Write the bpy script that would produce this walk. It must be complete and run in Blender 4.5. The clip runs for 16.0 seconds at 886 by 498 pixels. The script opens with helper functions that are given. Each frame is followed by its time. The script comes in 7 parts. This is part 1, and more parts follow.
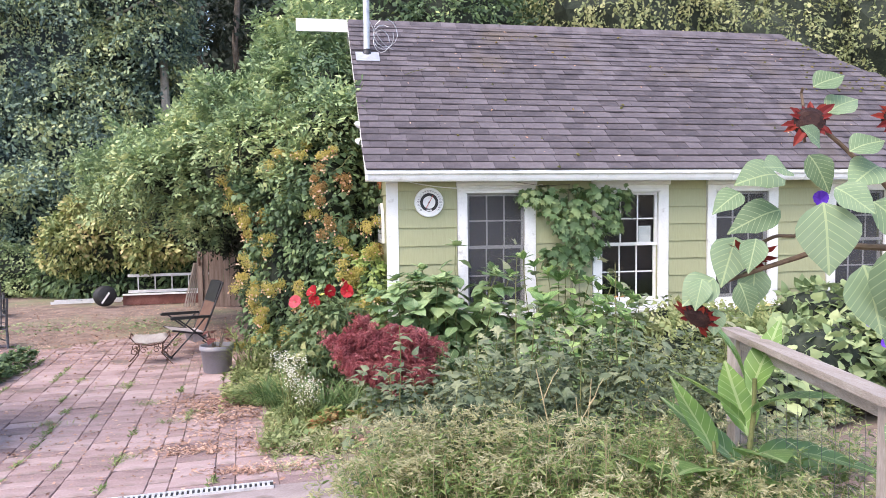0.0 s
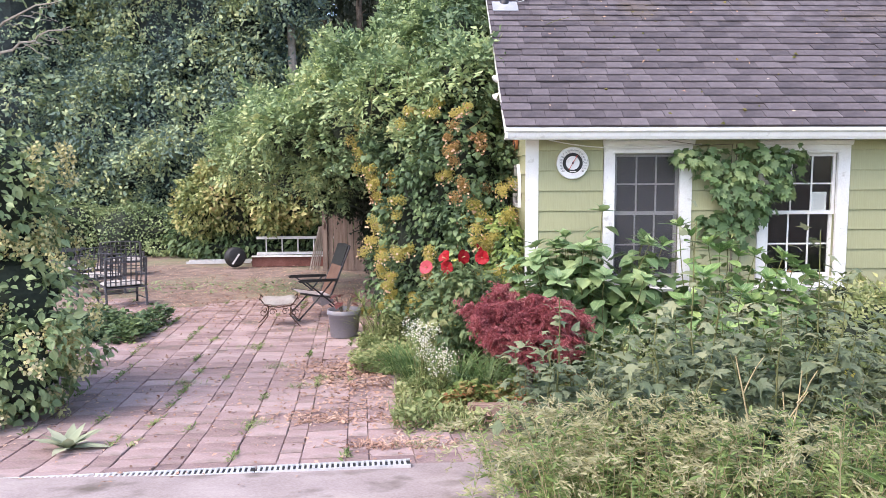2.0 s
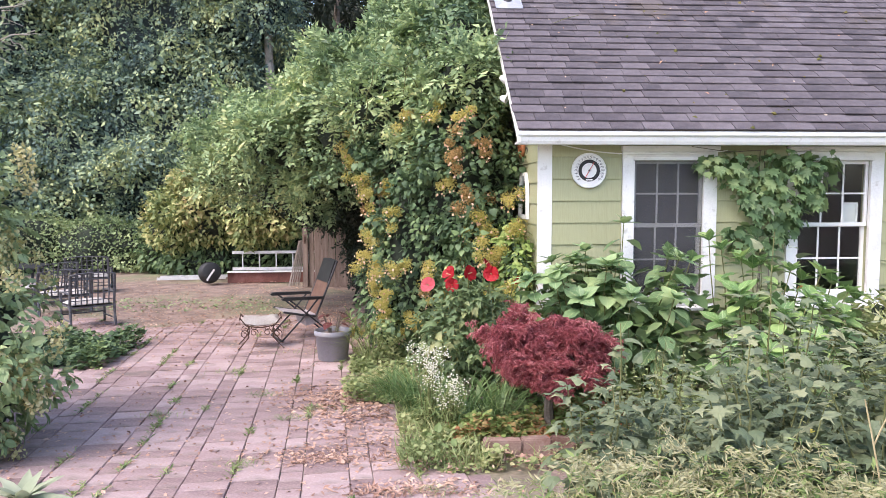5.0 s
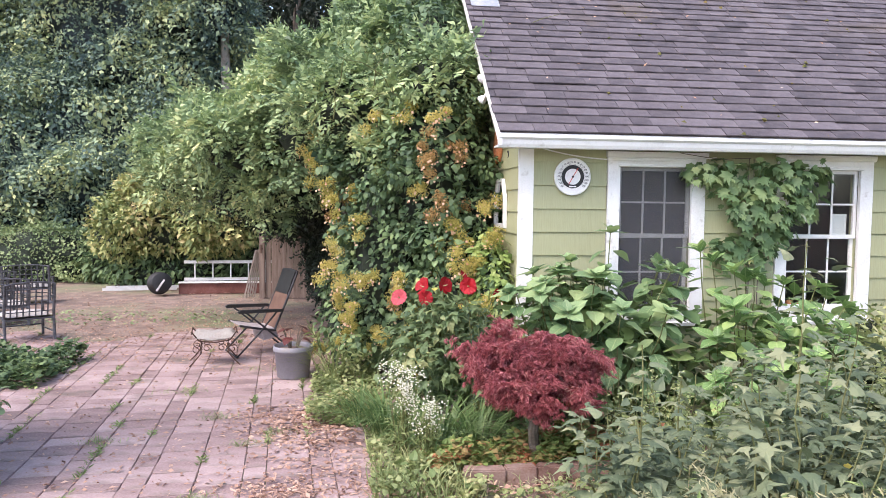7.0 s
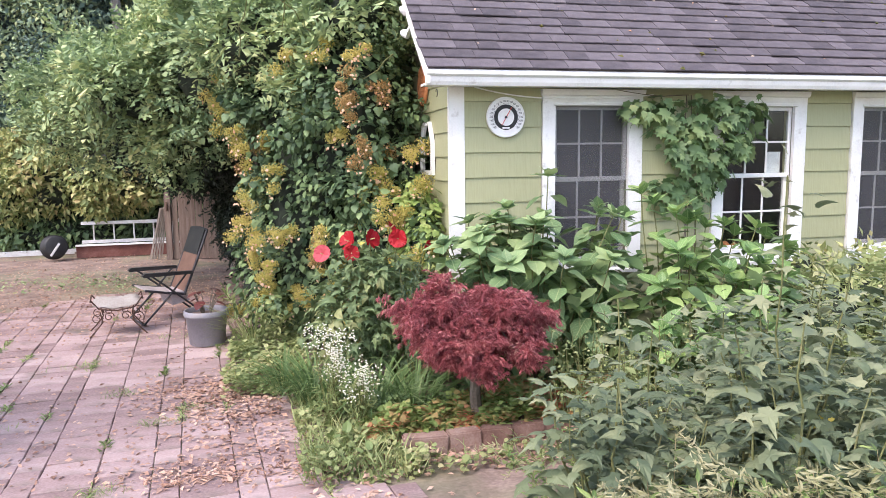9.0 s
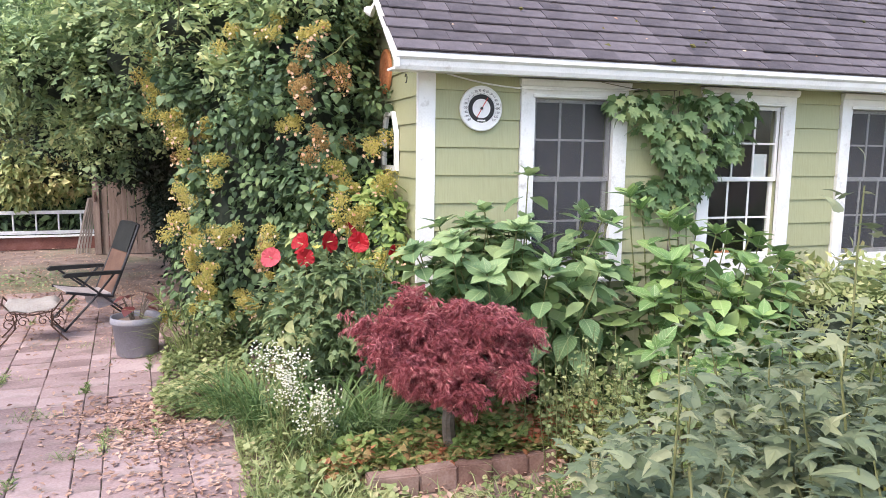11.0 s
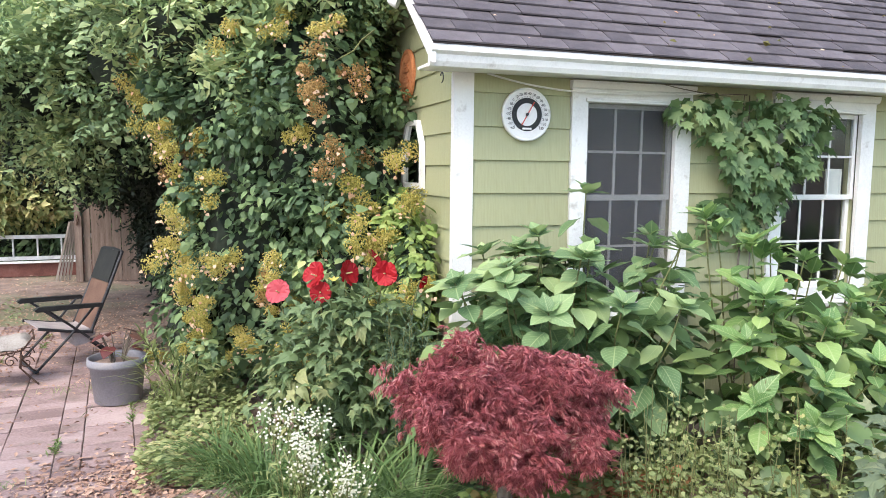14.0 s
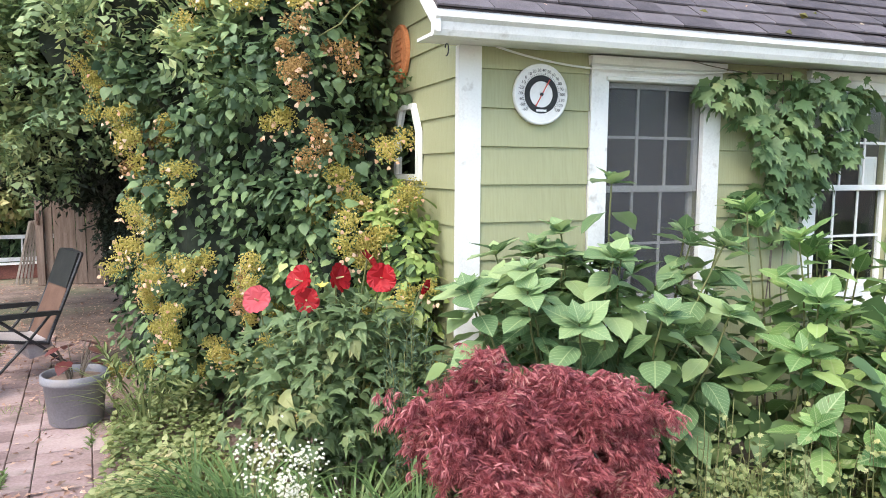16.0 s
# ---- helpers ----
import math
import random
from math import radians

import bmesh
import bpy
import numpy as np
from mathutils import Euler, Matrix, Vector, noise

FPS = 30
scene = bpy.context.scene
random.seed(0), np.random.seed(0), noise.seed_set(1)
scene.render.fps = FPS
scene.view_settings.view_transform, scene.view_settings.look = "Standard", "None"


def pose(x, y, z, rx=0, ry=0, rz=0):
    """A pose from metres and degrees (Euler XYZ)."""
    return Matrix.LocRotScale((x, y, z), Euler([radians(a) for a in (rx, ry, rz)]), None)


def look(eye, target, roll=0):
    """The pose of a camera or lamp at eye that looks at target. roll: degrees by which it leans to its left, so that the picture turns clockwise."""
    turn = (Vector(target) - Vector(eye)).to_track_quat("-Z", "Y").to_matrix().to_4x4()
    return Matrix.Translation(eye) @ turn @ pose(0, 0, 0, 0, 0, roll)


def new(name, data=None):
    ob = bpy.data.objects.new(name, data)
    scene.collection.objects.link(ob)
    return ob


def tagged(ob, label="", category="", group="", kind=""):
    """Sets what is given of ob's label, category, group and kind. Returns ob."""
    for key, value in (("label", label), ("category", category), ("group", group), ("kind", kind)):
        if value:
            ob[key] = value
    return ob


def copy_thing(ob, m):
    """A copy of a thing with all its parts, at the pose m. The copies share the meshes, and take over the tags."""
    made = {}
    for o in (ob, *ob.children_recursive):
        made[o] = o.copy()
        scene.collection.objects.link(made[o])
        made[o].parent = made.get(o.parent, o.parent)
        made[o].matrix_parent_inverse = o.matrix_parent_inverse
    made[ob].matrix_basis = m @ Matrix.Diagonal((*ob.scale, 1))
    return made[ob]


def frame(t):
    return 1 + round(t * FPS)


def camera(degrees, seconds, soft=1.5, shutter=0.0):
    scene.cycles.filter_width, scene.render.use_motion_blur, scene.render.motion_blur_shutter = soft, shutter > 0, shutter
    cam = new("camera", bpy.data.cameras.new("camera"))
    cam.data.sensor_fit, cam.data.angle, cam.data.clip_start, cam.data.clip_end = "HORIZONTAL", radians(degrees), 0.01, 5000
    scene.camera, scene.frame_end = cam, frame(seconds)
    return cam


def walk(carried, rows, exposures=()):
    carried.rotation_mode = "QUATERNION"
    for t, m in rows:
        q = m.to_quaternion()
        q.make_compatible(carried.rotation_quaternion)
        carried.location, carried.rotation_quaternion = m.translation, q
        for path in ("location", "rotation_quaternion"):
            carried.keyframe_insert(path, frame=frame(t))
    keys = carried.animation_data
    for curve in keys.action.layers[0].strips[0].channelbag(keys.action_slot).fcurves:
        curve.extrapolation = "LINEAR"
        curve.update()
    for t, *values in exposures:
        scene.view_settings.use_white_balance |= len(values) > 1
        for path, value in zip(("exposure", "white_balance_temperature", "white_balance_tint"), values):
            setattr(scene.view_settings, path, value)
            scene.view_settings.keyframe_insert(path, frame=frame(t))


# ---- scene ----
cam = camera(62.2, 16.0, soft=0.6)
PATH = [
    (0, (-0.003, -0.086, 1.516), (0.36, 1.877, 1.406), -0.7),
    (0.5, (0.028, 0.044, 1.508), (0.213, 2.032, 1.383), 0.7),
    (1, (-0.072, 0.246, 1.478), (0.132, 2.235, 1.41), -1.0),
    (1.5, (-0.191, 0.432, 1.449), (0.02, 2.416, 1.306), -1.1),
    (2, (-0.215, 0.579, 1.428), (-0.159, 2.569, 1.236), -0.2),
    (2.5, (-0.199, 0.768, 1.42), (-0.161, 2.767, 1.362), -2.2),
    (3, (-0.228, 0.914, 1.408), (-0.122, 2.903, 1.229), -0.9),
    (3.5, (-0.318, 1.044, 1.405), (-0.06, 3.023, 1.281), 0.3),
    (4, (-0.432, 1.18, 1.39), (-0.21, 3.165, 1.3), -1.4),
    (4.2, (-0.466, 1.212, 1.385), (-0.303, 3.2, 1.239), -1.1),
    (6.3, (-0.586, 1.713, 1.33), (-0.434, 3.701, 1.176), 1.1),
    (6.5, (-0.61, 1.781, 1.323), (-0.408, 3.767, 1.215), 1.2),
    (7, (-0.662, 1.921, 1.31), (-0.411, 3.902, 1.189), 0.6),
    (7.5, (-0.697, 2.013, 1.301), (-0.422, 3.979, 1.057), 1.4),
    (8, (-0.753, 2.162, 1.286), (-0.467, 4.134, 1.12), -1.1),
    (8.5, (-0.644, 2.349, 1.271), (-0.252, 4.305, 1.126), -0.8),
    (9, (-0.681, 2.48, 1.251), (-0.21, 4.407, 1.0), -0.7),
    (9.2, (-0.675, 2.556, 1.247), (-0.178, 4.479, 1.018), -0.7),
    (11.3, (-0.705, 3.307, 1.257), (-0.068, 5.184, 0.987), 0.8),
    (11.5, (-0.739, 3.356, 1.252), (-0.094, 5.232, 0.999), 0.7),
    (12, (-0.827, 3.535, 1.25), (-0.195, 5.425, 1.071), 0.0),
    (12.5, (-0.825, 3.71, 1.237), (-0.111, 5.56, 0.971), -0.1),
    (13, (-0.739, 3.912, 1.214), (-0.013, 5.771, 1.074), -0.9),
    (13.5, (-0.7, 4.065, 1.229), (-0.108, 5.961, 0.994), 0.3),
    (14, (-0.727, 4.23, 1.192), (-0.077, 6.11, 0.984), 0.6),
    (14.5, (-0.763, 4.426, 1.193), (0.002, 6.261, 0.975), -0.4),
    (15, (-0.765, 4.546, 1.186), (-0.038, 6.39, 0.92), -0.1),
    (15.5, (-0.694, 4.727, 1.162), (0.042, 6.58, 1.002), -1.0),
    (16, (-0.671, 4.891, 1.141), (0.038, 6.748, 0.925), 0.3),
]
walk(cam, [(t, look(eye, target, roll)) for t, eye, target, roll in PATH], [(0, 0.93, 6500, 17), (9, 0.95, 6500, 17), (13, 0.95, 6500, 10), (16, 0.95, 6450, 7)])

# ---- light ----
world = bpy.data.worlds.new("world")
scene.world = world
world.use_nodes = True
wn = world.node_tree.nodes
sky = wn.new("ShaderNodeTexSky")
sky.sky_type, sky.sun_disc = "NISHITA", False
sky.sun_elevation, sky.sun_rotation = radians(52), radians(233)
sky.air_density, sky.dust_density, sky.ozone_density = 1.0, 2.0, 1.0
world.node_tree.links.new(sky.outputs[0], wn["Background"].inputs[0])
wn["Background"].inputs[1].default_value = 0.235
sun = new("sun", bpy.data.lights.new("sun", "SUN"))
sun.data.energy, sun.data.angle, sun.data.color = 1.5, radians(40), (1.0, 0.91, 0.83)
sun.matrix_world = look((-11.5, -8.6, 18), (0, 0, 0))


# ---- materials ----
def nodes_of(name):
    m = bpy.data.materials.new(name)
    m.use_nodes = True
    return m, m.node_tree.nodes, m.node_tree.links, m.node_tree.nodes["Principled BSDF"]


def ramp(n, stops):
    r = n.new("ShaderNodeValToRGB")
    e = r.color_ramp.elements
    while len(e) < len(stops):
        e.new(0.5)
    for k, (p, c) in enumerate(stops):
        e[k].position, e[k].color = p, (*c, 1)
    return r


def surface(name, dark, mid, light, scale=6.0, rough=0.7, metal=0.0, bump=0.2, fine=60.0, per="none", spread=0.35, stain=None, squash=None):
    """A weathered surface: two scales of noise, some variation from piece to piece, fine relief."""
    m, n, l, b = nodes_of(name)
    tc = n.new("ShaderNodeTexCoord")
    src = tc.outputs["Object"]
    if squash:
        mp = n.new("ShaderNodeMapping")
        mp.inputs["Scale"].default_value = squash
        l.new(src, mp.inputs[0])
        src = mp.outputs[0]
    a = n.new("ShaderNodeTexNoise")
    a.inputs["Scale"].default_value, a.inputs["Detail"].default_value = scale, 6
    f = n.new("ShaderNodeTexNoise")
    f.inputs["Scale"].default_value, f.inputs["Detail"].default_value = fine, 4
    l.new(src, a.inputs["Vector"])
    l.new(src, f.inputs["Vector"])
    mix = n.new("ShaderNodeMix")
    mix.inputs[0].default_value = 0.4
    l.new(a.outputs[0], mix.inputs[2])
    l.new(f.outputs[0], mix.inputs[3])
    value = mix.outputs[0]
    if per != "none":
        g = n.new("ShaderNodeObjectInfo" if per == "object" else "ShaderNodeNewGeometry")
        rnd = g.outputs["Random" if per == "object" else "Random Per Island"]
        k = n.new("ShaderNodeMath")
        k.operation = "MULTIPLY_ADD"
        l.new(rnd, k.inputs[0])
        k.inputs[1].default_value = spread
        k.inputs[2].default_value = -spread / 2
        s = n.new("ShaderNodeMath")
        l.new(value, s.inputs[0])
        l.new(k.outputs[0], s.inputs[1])
        value = s.outputs[0]
    r = ramp(n, [(0.3, dark), (0.5, mid), (0.72, light)])
    l.new(value, r.inputs[0])
    colour = r.outputs[0]
    if stain:
        col, sc, lo, hi = stain
        t = n.new("ShaderNodeTexNoise")
        t.inputs["Scale"].default_value, t.inputs["Detail"].default_value = sc, 8
        l.new(tc.outputs["Object"], t.inputs["Vector"])
        rr = ramp(n, [(lo, (0, 0, 0)), (hi, (1, 1, 1))])
        l.new(t.outputs[0], rr.inputs[0])
        mm = n.new("ShaderNodeMix")
        mm.data_type = "RGBA"
        l.new(rr.outputs[0], mm.inputs[0])
        l.new(colour, mm.inputs[6])
        mm.inputs[7].default_value = (*col, 1)
        colour = mm.outputs[2]
    l.new(colour, b.inputs["Base Color"])
    b.inputs["Roughness"].default_value, b.inputs["Metallic"].default_value = rough, metal
    b.inputs["Specular IOR Level"].default_value = 0.35
    if bump:
        bp = n.new("ShaderNodeBump")
        bp.inputs["Strength"].default_value, bp.inputs["Distance"].default_value = bump, 0.01
        l.new(mix.outputs[0], bp.inputs["Height"])
        l.new(bp.outputs[0], b.inputs["Normal"])
    return m


def leafy(name, stops, rough=0.52, through_light=0.2, patch=1.2, per="island", patch_mix=0.45, veins=False):
    """Leaves: colour differs from leaf to leaf and from patch to patch, and some light comes through."""
    m, n, l, b = nodes_of(name)
    tc = n.new("ShaderNodeTexCoord")
    a = n.new("ShaderNodeTexNoise")
    a.inputs["Scale"].default_value, a.inputs["Detail"].default_value = patch, 3
    l.new(tc.outputs["Object"], a.inputs["Vector"])
    g = n.new("ShaderNodeObjectInfo" if per == "object" else "ShaderNodeNewGeometry")
    rnd = g.outputs["Random" if per == "object" else "Random Per Island"]
    st = n.new("ShaderNodeMapRange")
    st.inputs[1].default_value, st.inputs[2].default_value = 0.3, 0.7
    l.new(a.outputs[0], st.inputs[0])
    mix = n.new("ShaderNodeMix")
    mix.inputs[0].default_value = patch_mix
    l.new(rnd, mix.inputs[2])
    l.new(st.outputs[0], mix.inputs[3])
    r = ramp(n, stops)
    l.new(mix.outputs[0], r.inputs[0])
    colour = r.outputs[0]
    if veins:
        sep = n.new("ShaderNodeSeparateXYZ")
        l.new(tc.outputs["Object"], sep.inputs[0])

        def calc(op, *args):
            q = n.new("ShaderNodeMath")
            q.operation = op
            for i, v in enumerate(args):
                if isinstance(v, (int, float)):
                    q.inputs[i].default_value = v
                else:
                    l.new(v, q.inputs[i])
            return q.outputs[0]
        ax = calc("ABSOLUTE", sep.outputs[0])
        side = calc("FRACT", calc("MULTIPLY", calc("SUBTRACT", sep.outputs[1], calc("MULTIPLY", ax, 0.9)), 8.5))
        line = calc("MAXIMUM", calc("LESS_THAN", side, 0.09), calc("LESS_THAN", ax, 0.016))
        vm = n.new("ShaderNodeMix")
        vm.data_type = "RGBA"
        l.new(calc("MULTIPLY", line, 0.5), vm.inputs[0])
        l.new(colour, vm.inputs[6])
        vm.inputs[7].default_value = (0.50, 0.58, 0.30, 1)
        colour = vm.outputs[2]
    l.new(colour, b.inputs["Base Color"])
    b.inputs["Roughness"].default_value = rough
    b.inputs["Specular IOR Level"].default_value = 0.36
    tr = n.new("ShaderNodeBsdfTranslucent")
    l.new(colour, tr.inputs[0])
    ms = n.new("ShaderNodeMixShader")
    ms.inputs[0].default_value = through_light
    l.new(b.outputs[0], ms.inputs[1])
    l.new(tr.outputs[0], ms.inputs[2])
    l.new(ms.outputs[0], n["Material Output"].inputs[0])
    return m


M = {}
M["siding"] = surface("siding_paint", (0.317, 0.321, 0.178), (0.360, 0.364, 0.210), (0.392, 0.394, 0.232), 3, 0.55, 0, 0.25, 90, "object", 0.15, None, (26, 26, 1))
M["white"] = surface("white_paint", (0.66, 0.65, 0.62), (0.78, 0.775, 0.745), (0.83, 0.825, 0.80), 5, 0.5, 0, 0.08, 70, stain=((0.42, 0.39, 0.34), 9, 0.64, 0.8))
M["shingle"] = surface("asphalt_shingle", (0.062, 0.054, 0.059), (0.114, 0.098, 0.105), (0.175, 0.153, 0.161), 5, 0.9, 0, 0.5, 160, "object", 0.24, ((0.135, 0.108, 0.085), 1.3, 0.55, 0.8))
M["shingle_far"] = surface("asphalt_shingle_joined", (0.062, 0.054, 0.059), (0.114, 0.098, 0.105), (0.175, 0.153, 0.161), 5, 0.9, 0, 0.5, 160, "island", 0.24, ((0.135, 0.108, 0.085), 1.3, 0.55, 0.8))
M["moss"] = leafy("moss", [(0.2, (0.07, 0.08, 0.02)), (0.6, (0.16, 0.14, 0.04)), (0.9, (0.25, 0.17, 0.06))], 0.9, 0.05)
M["paver"] = surface("pink_paver", (0.229, 0.158, 0.148), (0.367, 0.262, 0.248), (0.484, 0.371, 0.352), 2.5, 0.85, 0, 0.35, 45, "object", 0.3, ((0.151, 0.126, 0.098), 2.2, 0.55, 0.75))
M["paver_far"] = surface("pink_paver_joined", (0.229, 0.158, 0.148), (0.367, 0.262, 0.248), (0.484, 0.371, 0.352), 2.5, 0.85, 0, 0.35, 45, "island", 0.3, ((0.151, 0.126, 0.098), 2.2, 0.55, 0.75))
M["concrete"] = surface("worn_concrete", (0.261, 0.208, 0.192), (0.380, 0.315, 0.299), (0.489, 0.422, 0.398), 2, 0.85, 0, 0.3, 50, stain=((0.158, 0.130, 0.106), 3, 0.52, 0.72))
M["soil"] = surface("soil", (0.125, 0.090, 0.073), (0.250, 0.182, 0.147), (0.418, 0.312, 0.265), 3, 0.95, 0, 0.8, 30, stain=((0.217, 0.236, 0.131), 0.5, 0.5, 0.7))
M["brick"] = surface("old_brick", (0.16, 0.09, 0.07), (0.25, 0.15, 0.12), (0.34, 0.24, 0.20), 9, 0.9, 0, 0.5, 60, "object", 0.3)
M["wood_grey"] = surface("weathered_wood", (0.20, 0.165, 0.135), (0.34, 0.29, 0.25), (0.50, 0.45, 0.40), 3, 0.8, 0, 0.5, 40, squash=(6, 6, 0.6))
M["wood_rail"] = surface("weathered_rail_wood", (0.177, 0.144, 0.110), (0.322, 0.271, 0.229), (0.466, 0.416, 0.365), 3, 0.8, 0, 0.5, 40, squash=(6, 0.6, 6))
M["wood_brown"] = surface("brown_boards", (0.120, 0.085, 0.070), (0.215, 0.158, 0.130), (0.330, 0.252, 0.212), 3, 0.85, 0, 0.5, 40, "object", 0.3, None, (7, 7, 0.5))
M["red_wood"] = surface("red_brown_beam", (0.10, 0.035, 0.03), (0.17, 0.065, 0.05), (0.25, 0.12, 0.10), 4, 0.7, 0, 0.3)
M["bark"] = surface("bark", (0.065, 0.052, 0.039), (0.143, 0.117, 0.091), (0.260, 0.221, 0.182), 6, 0.95, 0, 0.8, 40)
M["dead_bark"] = surface("pale_dead_wood", (0.2, 0.18, 0.15), (0.33, 0.3, 0.26), (0.45, 0.42, 0.38), 6, 0.9, 0, 0.5, 40)
M["stem"] = surface("green_stem", (0.08, 0.09, 0.03), (0.15, 0.16, 0.06), (0.24, 0.22, 0.10), 12, 0.7, 0, 0.1)
M["straw"] = surface("dry_stalk", (0.28, 0.22, 0.12), (0.42, 0.34, 0.19), (0.55, 0.46, 0.28), 12, 0.8, 0, 0.1)
M["dark_metal"] = surface("dark_metal", (0.02, 0.02, 0.022), (0.045, 0.045, 0.05), (0.09, 0.09, 0.095), 14, 0.5, 0.4, 0.1)
M["grey_metal"] = surface("patio_metal", (0.06, 0.06, 0.065), (0.11, 0.11, 0.12), (0.18, 0.18, 0.19), 14, 0.5, 0.4, 0.1)
M["rust"] = surface("rusty_iron", (0.05, 0.03, 0.025), (0.10, 0.06, 0.045), (0.17, 0.10, 0.07), 20, 0.8, 0.3, 0.3)
M["alu"] = surface("dull_aluminium", (0.5, 0.5, 0.5), (0.66, 0.66, 0.65), (0.78, 0.78, 0.77), 8, 0.45, 0.3, 0.08)
M["galv"] = surface("galvanised_pipe", (0.4, 0.4, 0.41), (0.55, 0.55, 0.56), (0.68, 0.68, 0.69), 10, 0.4, 0.6, 0.08)
M["brown_sling"] = surface("brown_sling_cloth", (0.10, 0.055, 0.04), (0.15, 0.085, 0.06), (0.2, 0.12, 0.09), 6, 0.8, 0, 0.15, 200)
M["grey_cloth"] = surface("grey_cloth", (0.28, 0.25, 0.25), (0.38, 0.34, 0.34), (0.47, 0.43, 0.42), 5, 0.9, 0, 0.3)
M["cream_cloth"] = surface("stained_cream_cushion", (0.320, 0.290, 0.260), (0.470, 0.440, 0.400), (0.590, 0.560, 0.520), 5, 0.9, 0, 0.3)
M["old_cushion"] = surface("stained_old_cushion", (0.240, 0.210, 0.185), (0.370, 0.335, 0.300), (0.470, 0.440, 0.405), 5, 0.9, 0, 0.3)
M["pot"] = surface("grey_plastic_pot", (0.190, 0.185, 0.205), (0.250, 0.245, 0.270), (0.310, 0.300, 0.325), 4, 0.5, 0, 0.05, stain=((0.33, 0.29, 0.25), 5, 0.6, 0.8))
M["terracotta"] = surface("terracotta", (0.45, 0.15, 0.06), (0.62, 0.24, 0.10), (0.74, 0.34, 0.17), 7, 0.7, 0, 0.2)
M["dial_face"] = surface("dial_face", (0.72, 0.70, 0.68), (0.80, 0.79, 0.77), (0.84, 0.83, 0.81), 6, 0.4, 0, 0.0)
M["black"] = surface("black_paint", (0.015, 0.015, 0.015), (0.025, 0.025, 0.025), (0.04, 0.04, 0.04), 8, 0.5, 0, 0.05)
M["red_needle"] = surface("red_paint", (0.5, 0.05, 0.04), (0.6, 0.07, 0.05), (0.65, 0.1, 0.08), 8, 0.5, 0, 0.0)
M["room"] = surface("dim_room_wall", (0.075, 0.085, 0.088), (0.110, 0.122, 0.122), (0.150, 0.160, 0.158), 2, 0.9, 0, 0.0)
M["paper"] = surface("white_paper", (0.6, 0.6, 0.58), (0.7, 0.7, 0.68), (0.75, 0.75, 0.73), 3, 0.8, 0, 0.0)
# Bluer hull for far trees: inner shade and distance haze put into the colour
M["core_far"] = surface("far_shade_hull", (0.024, 0.034, 0.036), (0.040, 0.054, 0.056), (0.064, 0.080, 0.078), 5, 0.95, 0, 0.8, 20)
# Hull tone: shade between the leaves, put into the colour
M["core"] = surface("twig_shade_hull", (0.018, 0.024, 0.018), (0.032, 0.042, 0.029), (0.056, 0.066, 0.046), 5, 0.95, 0, 0.8, 20)
m, n, l, b = nodes_of("window_glass")
b.inputs["Base Color"].default_value = (0.9, 0.95, 0.95, 1)
b.inputs["Roughness"].default_value, b.inputs["Transmission Weight"].default_value = 0.02, 1.0
b.inputs["IOR"].default_value = 1.35
M["glass"] = m
m, n, l, b = nodes_of("insect_screen")
b.inputs["Base Color"].default_value, b.inputs["Roughness"].default_value = (0.115, 0.112, 0.12, 1), 0.8
tp = n.new("ShaderNodeBsdfTransparent")
ms = n.new("ShaderNodeMixShader")
ms.inputs[0].default_value = 0.68
l.new(b.outputs[0], ms.inputs[1])
l.new(tp.outputs[0], ms.inputs[2])
l.new(ms.outputs[0], n["Material Output"].inputs[0])
M["screen"] = m

m, n, l, b = nodes_of("mirror_silver")
b.inputs["Base Color"].default_value, b.inputs["Metallic"].default_value, b.inputs["Roughness"].default_value = (0.6, 0.62, 0.63, 1), 1.0, 0.06
M["mirror"] = m

M["leaf_vine"] = leafy("vine_leaf", [(0.1, (0.048, 0.086, 0.045)), (0.5, (0.116, 0.184, 0.084)), (0.8, (0.228, 0.322, 0.136)), (0.97, (0.490, 0.540, 0.210))])
M["leaf_wisteria"] = leafy("wisteria_leaf", [(0.1, (0.090, 0.146, 0.072)), (0.40, (0.230, 0.325, 0.155)), (0.70, (0.430, 0.525, 0.245)), (0.95, (0.720, 0.720, 0.350))], patch=1.1, patch_mix=0.5)
# Blue in the darker stops puts haze and bluish shade into the leaf colour
M["leaf_dark"] = leafy("hazed_vine_leaf", [(0.12, (0.066, 0.110, 0.106)), (0.42, (0.165, 0.242, 0.182)), (0.68, (0.370, 0.455, 0.245)), (0.93, (0.660, 0.670, 0.330))], rough=0.62, patch=0.7, patch_mix=0.5)
# Near-black tones put the shade of woods and canopy into the leaf colour
M["leaf_shade"] = leafy("shade_toned_leaf", [(0.1, (0.014, 0.022, 0.015)), (0.6, (0.034, 0.049, 0.030)), (0.95, (0.070, 0.085, 0.050))], patch=0.3)
M["leaf_back"] = leafy("tree_leaf", [(0.1, (0.116, 0.150, 0.065)), (0.5, (0.266, 0.301, 0.130)), (0.9, (0.527, 0.510, 0.237))], patch=0.5)
M["leaf_hedge"] = leafy("hedge_leaf", [(0.1, (0.135, 0.200, 0.086)), (0.5, (0.282, 0.366, 0.168)), (0.9, (0.486, 0.553, 0.273))], patch=0.8)
M["leaf_yellow"] = leafy("yellowing_leaf", [(0.1, (0.120, 0.170, 0.066)), (0.4, (0.262, 0.315, 0.116)), (0.7, (0.480, 0.470, 0.190)), (0.95, (0.560, 0.420, 0.225))], patch=1.0)
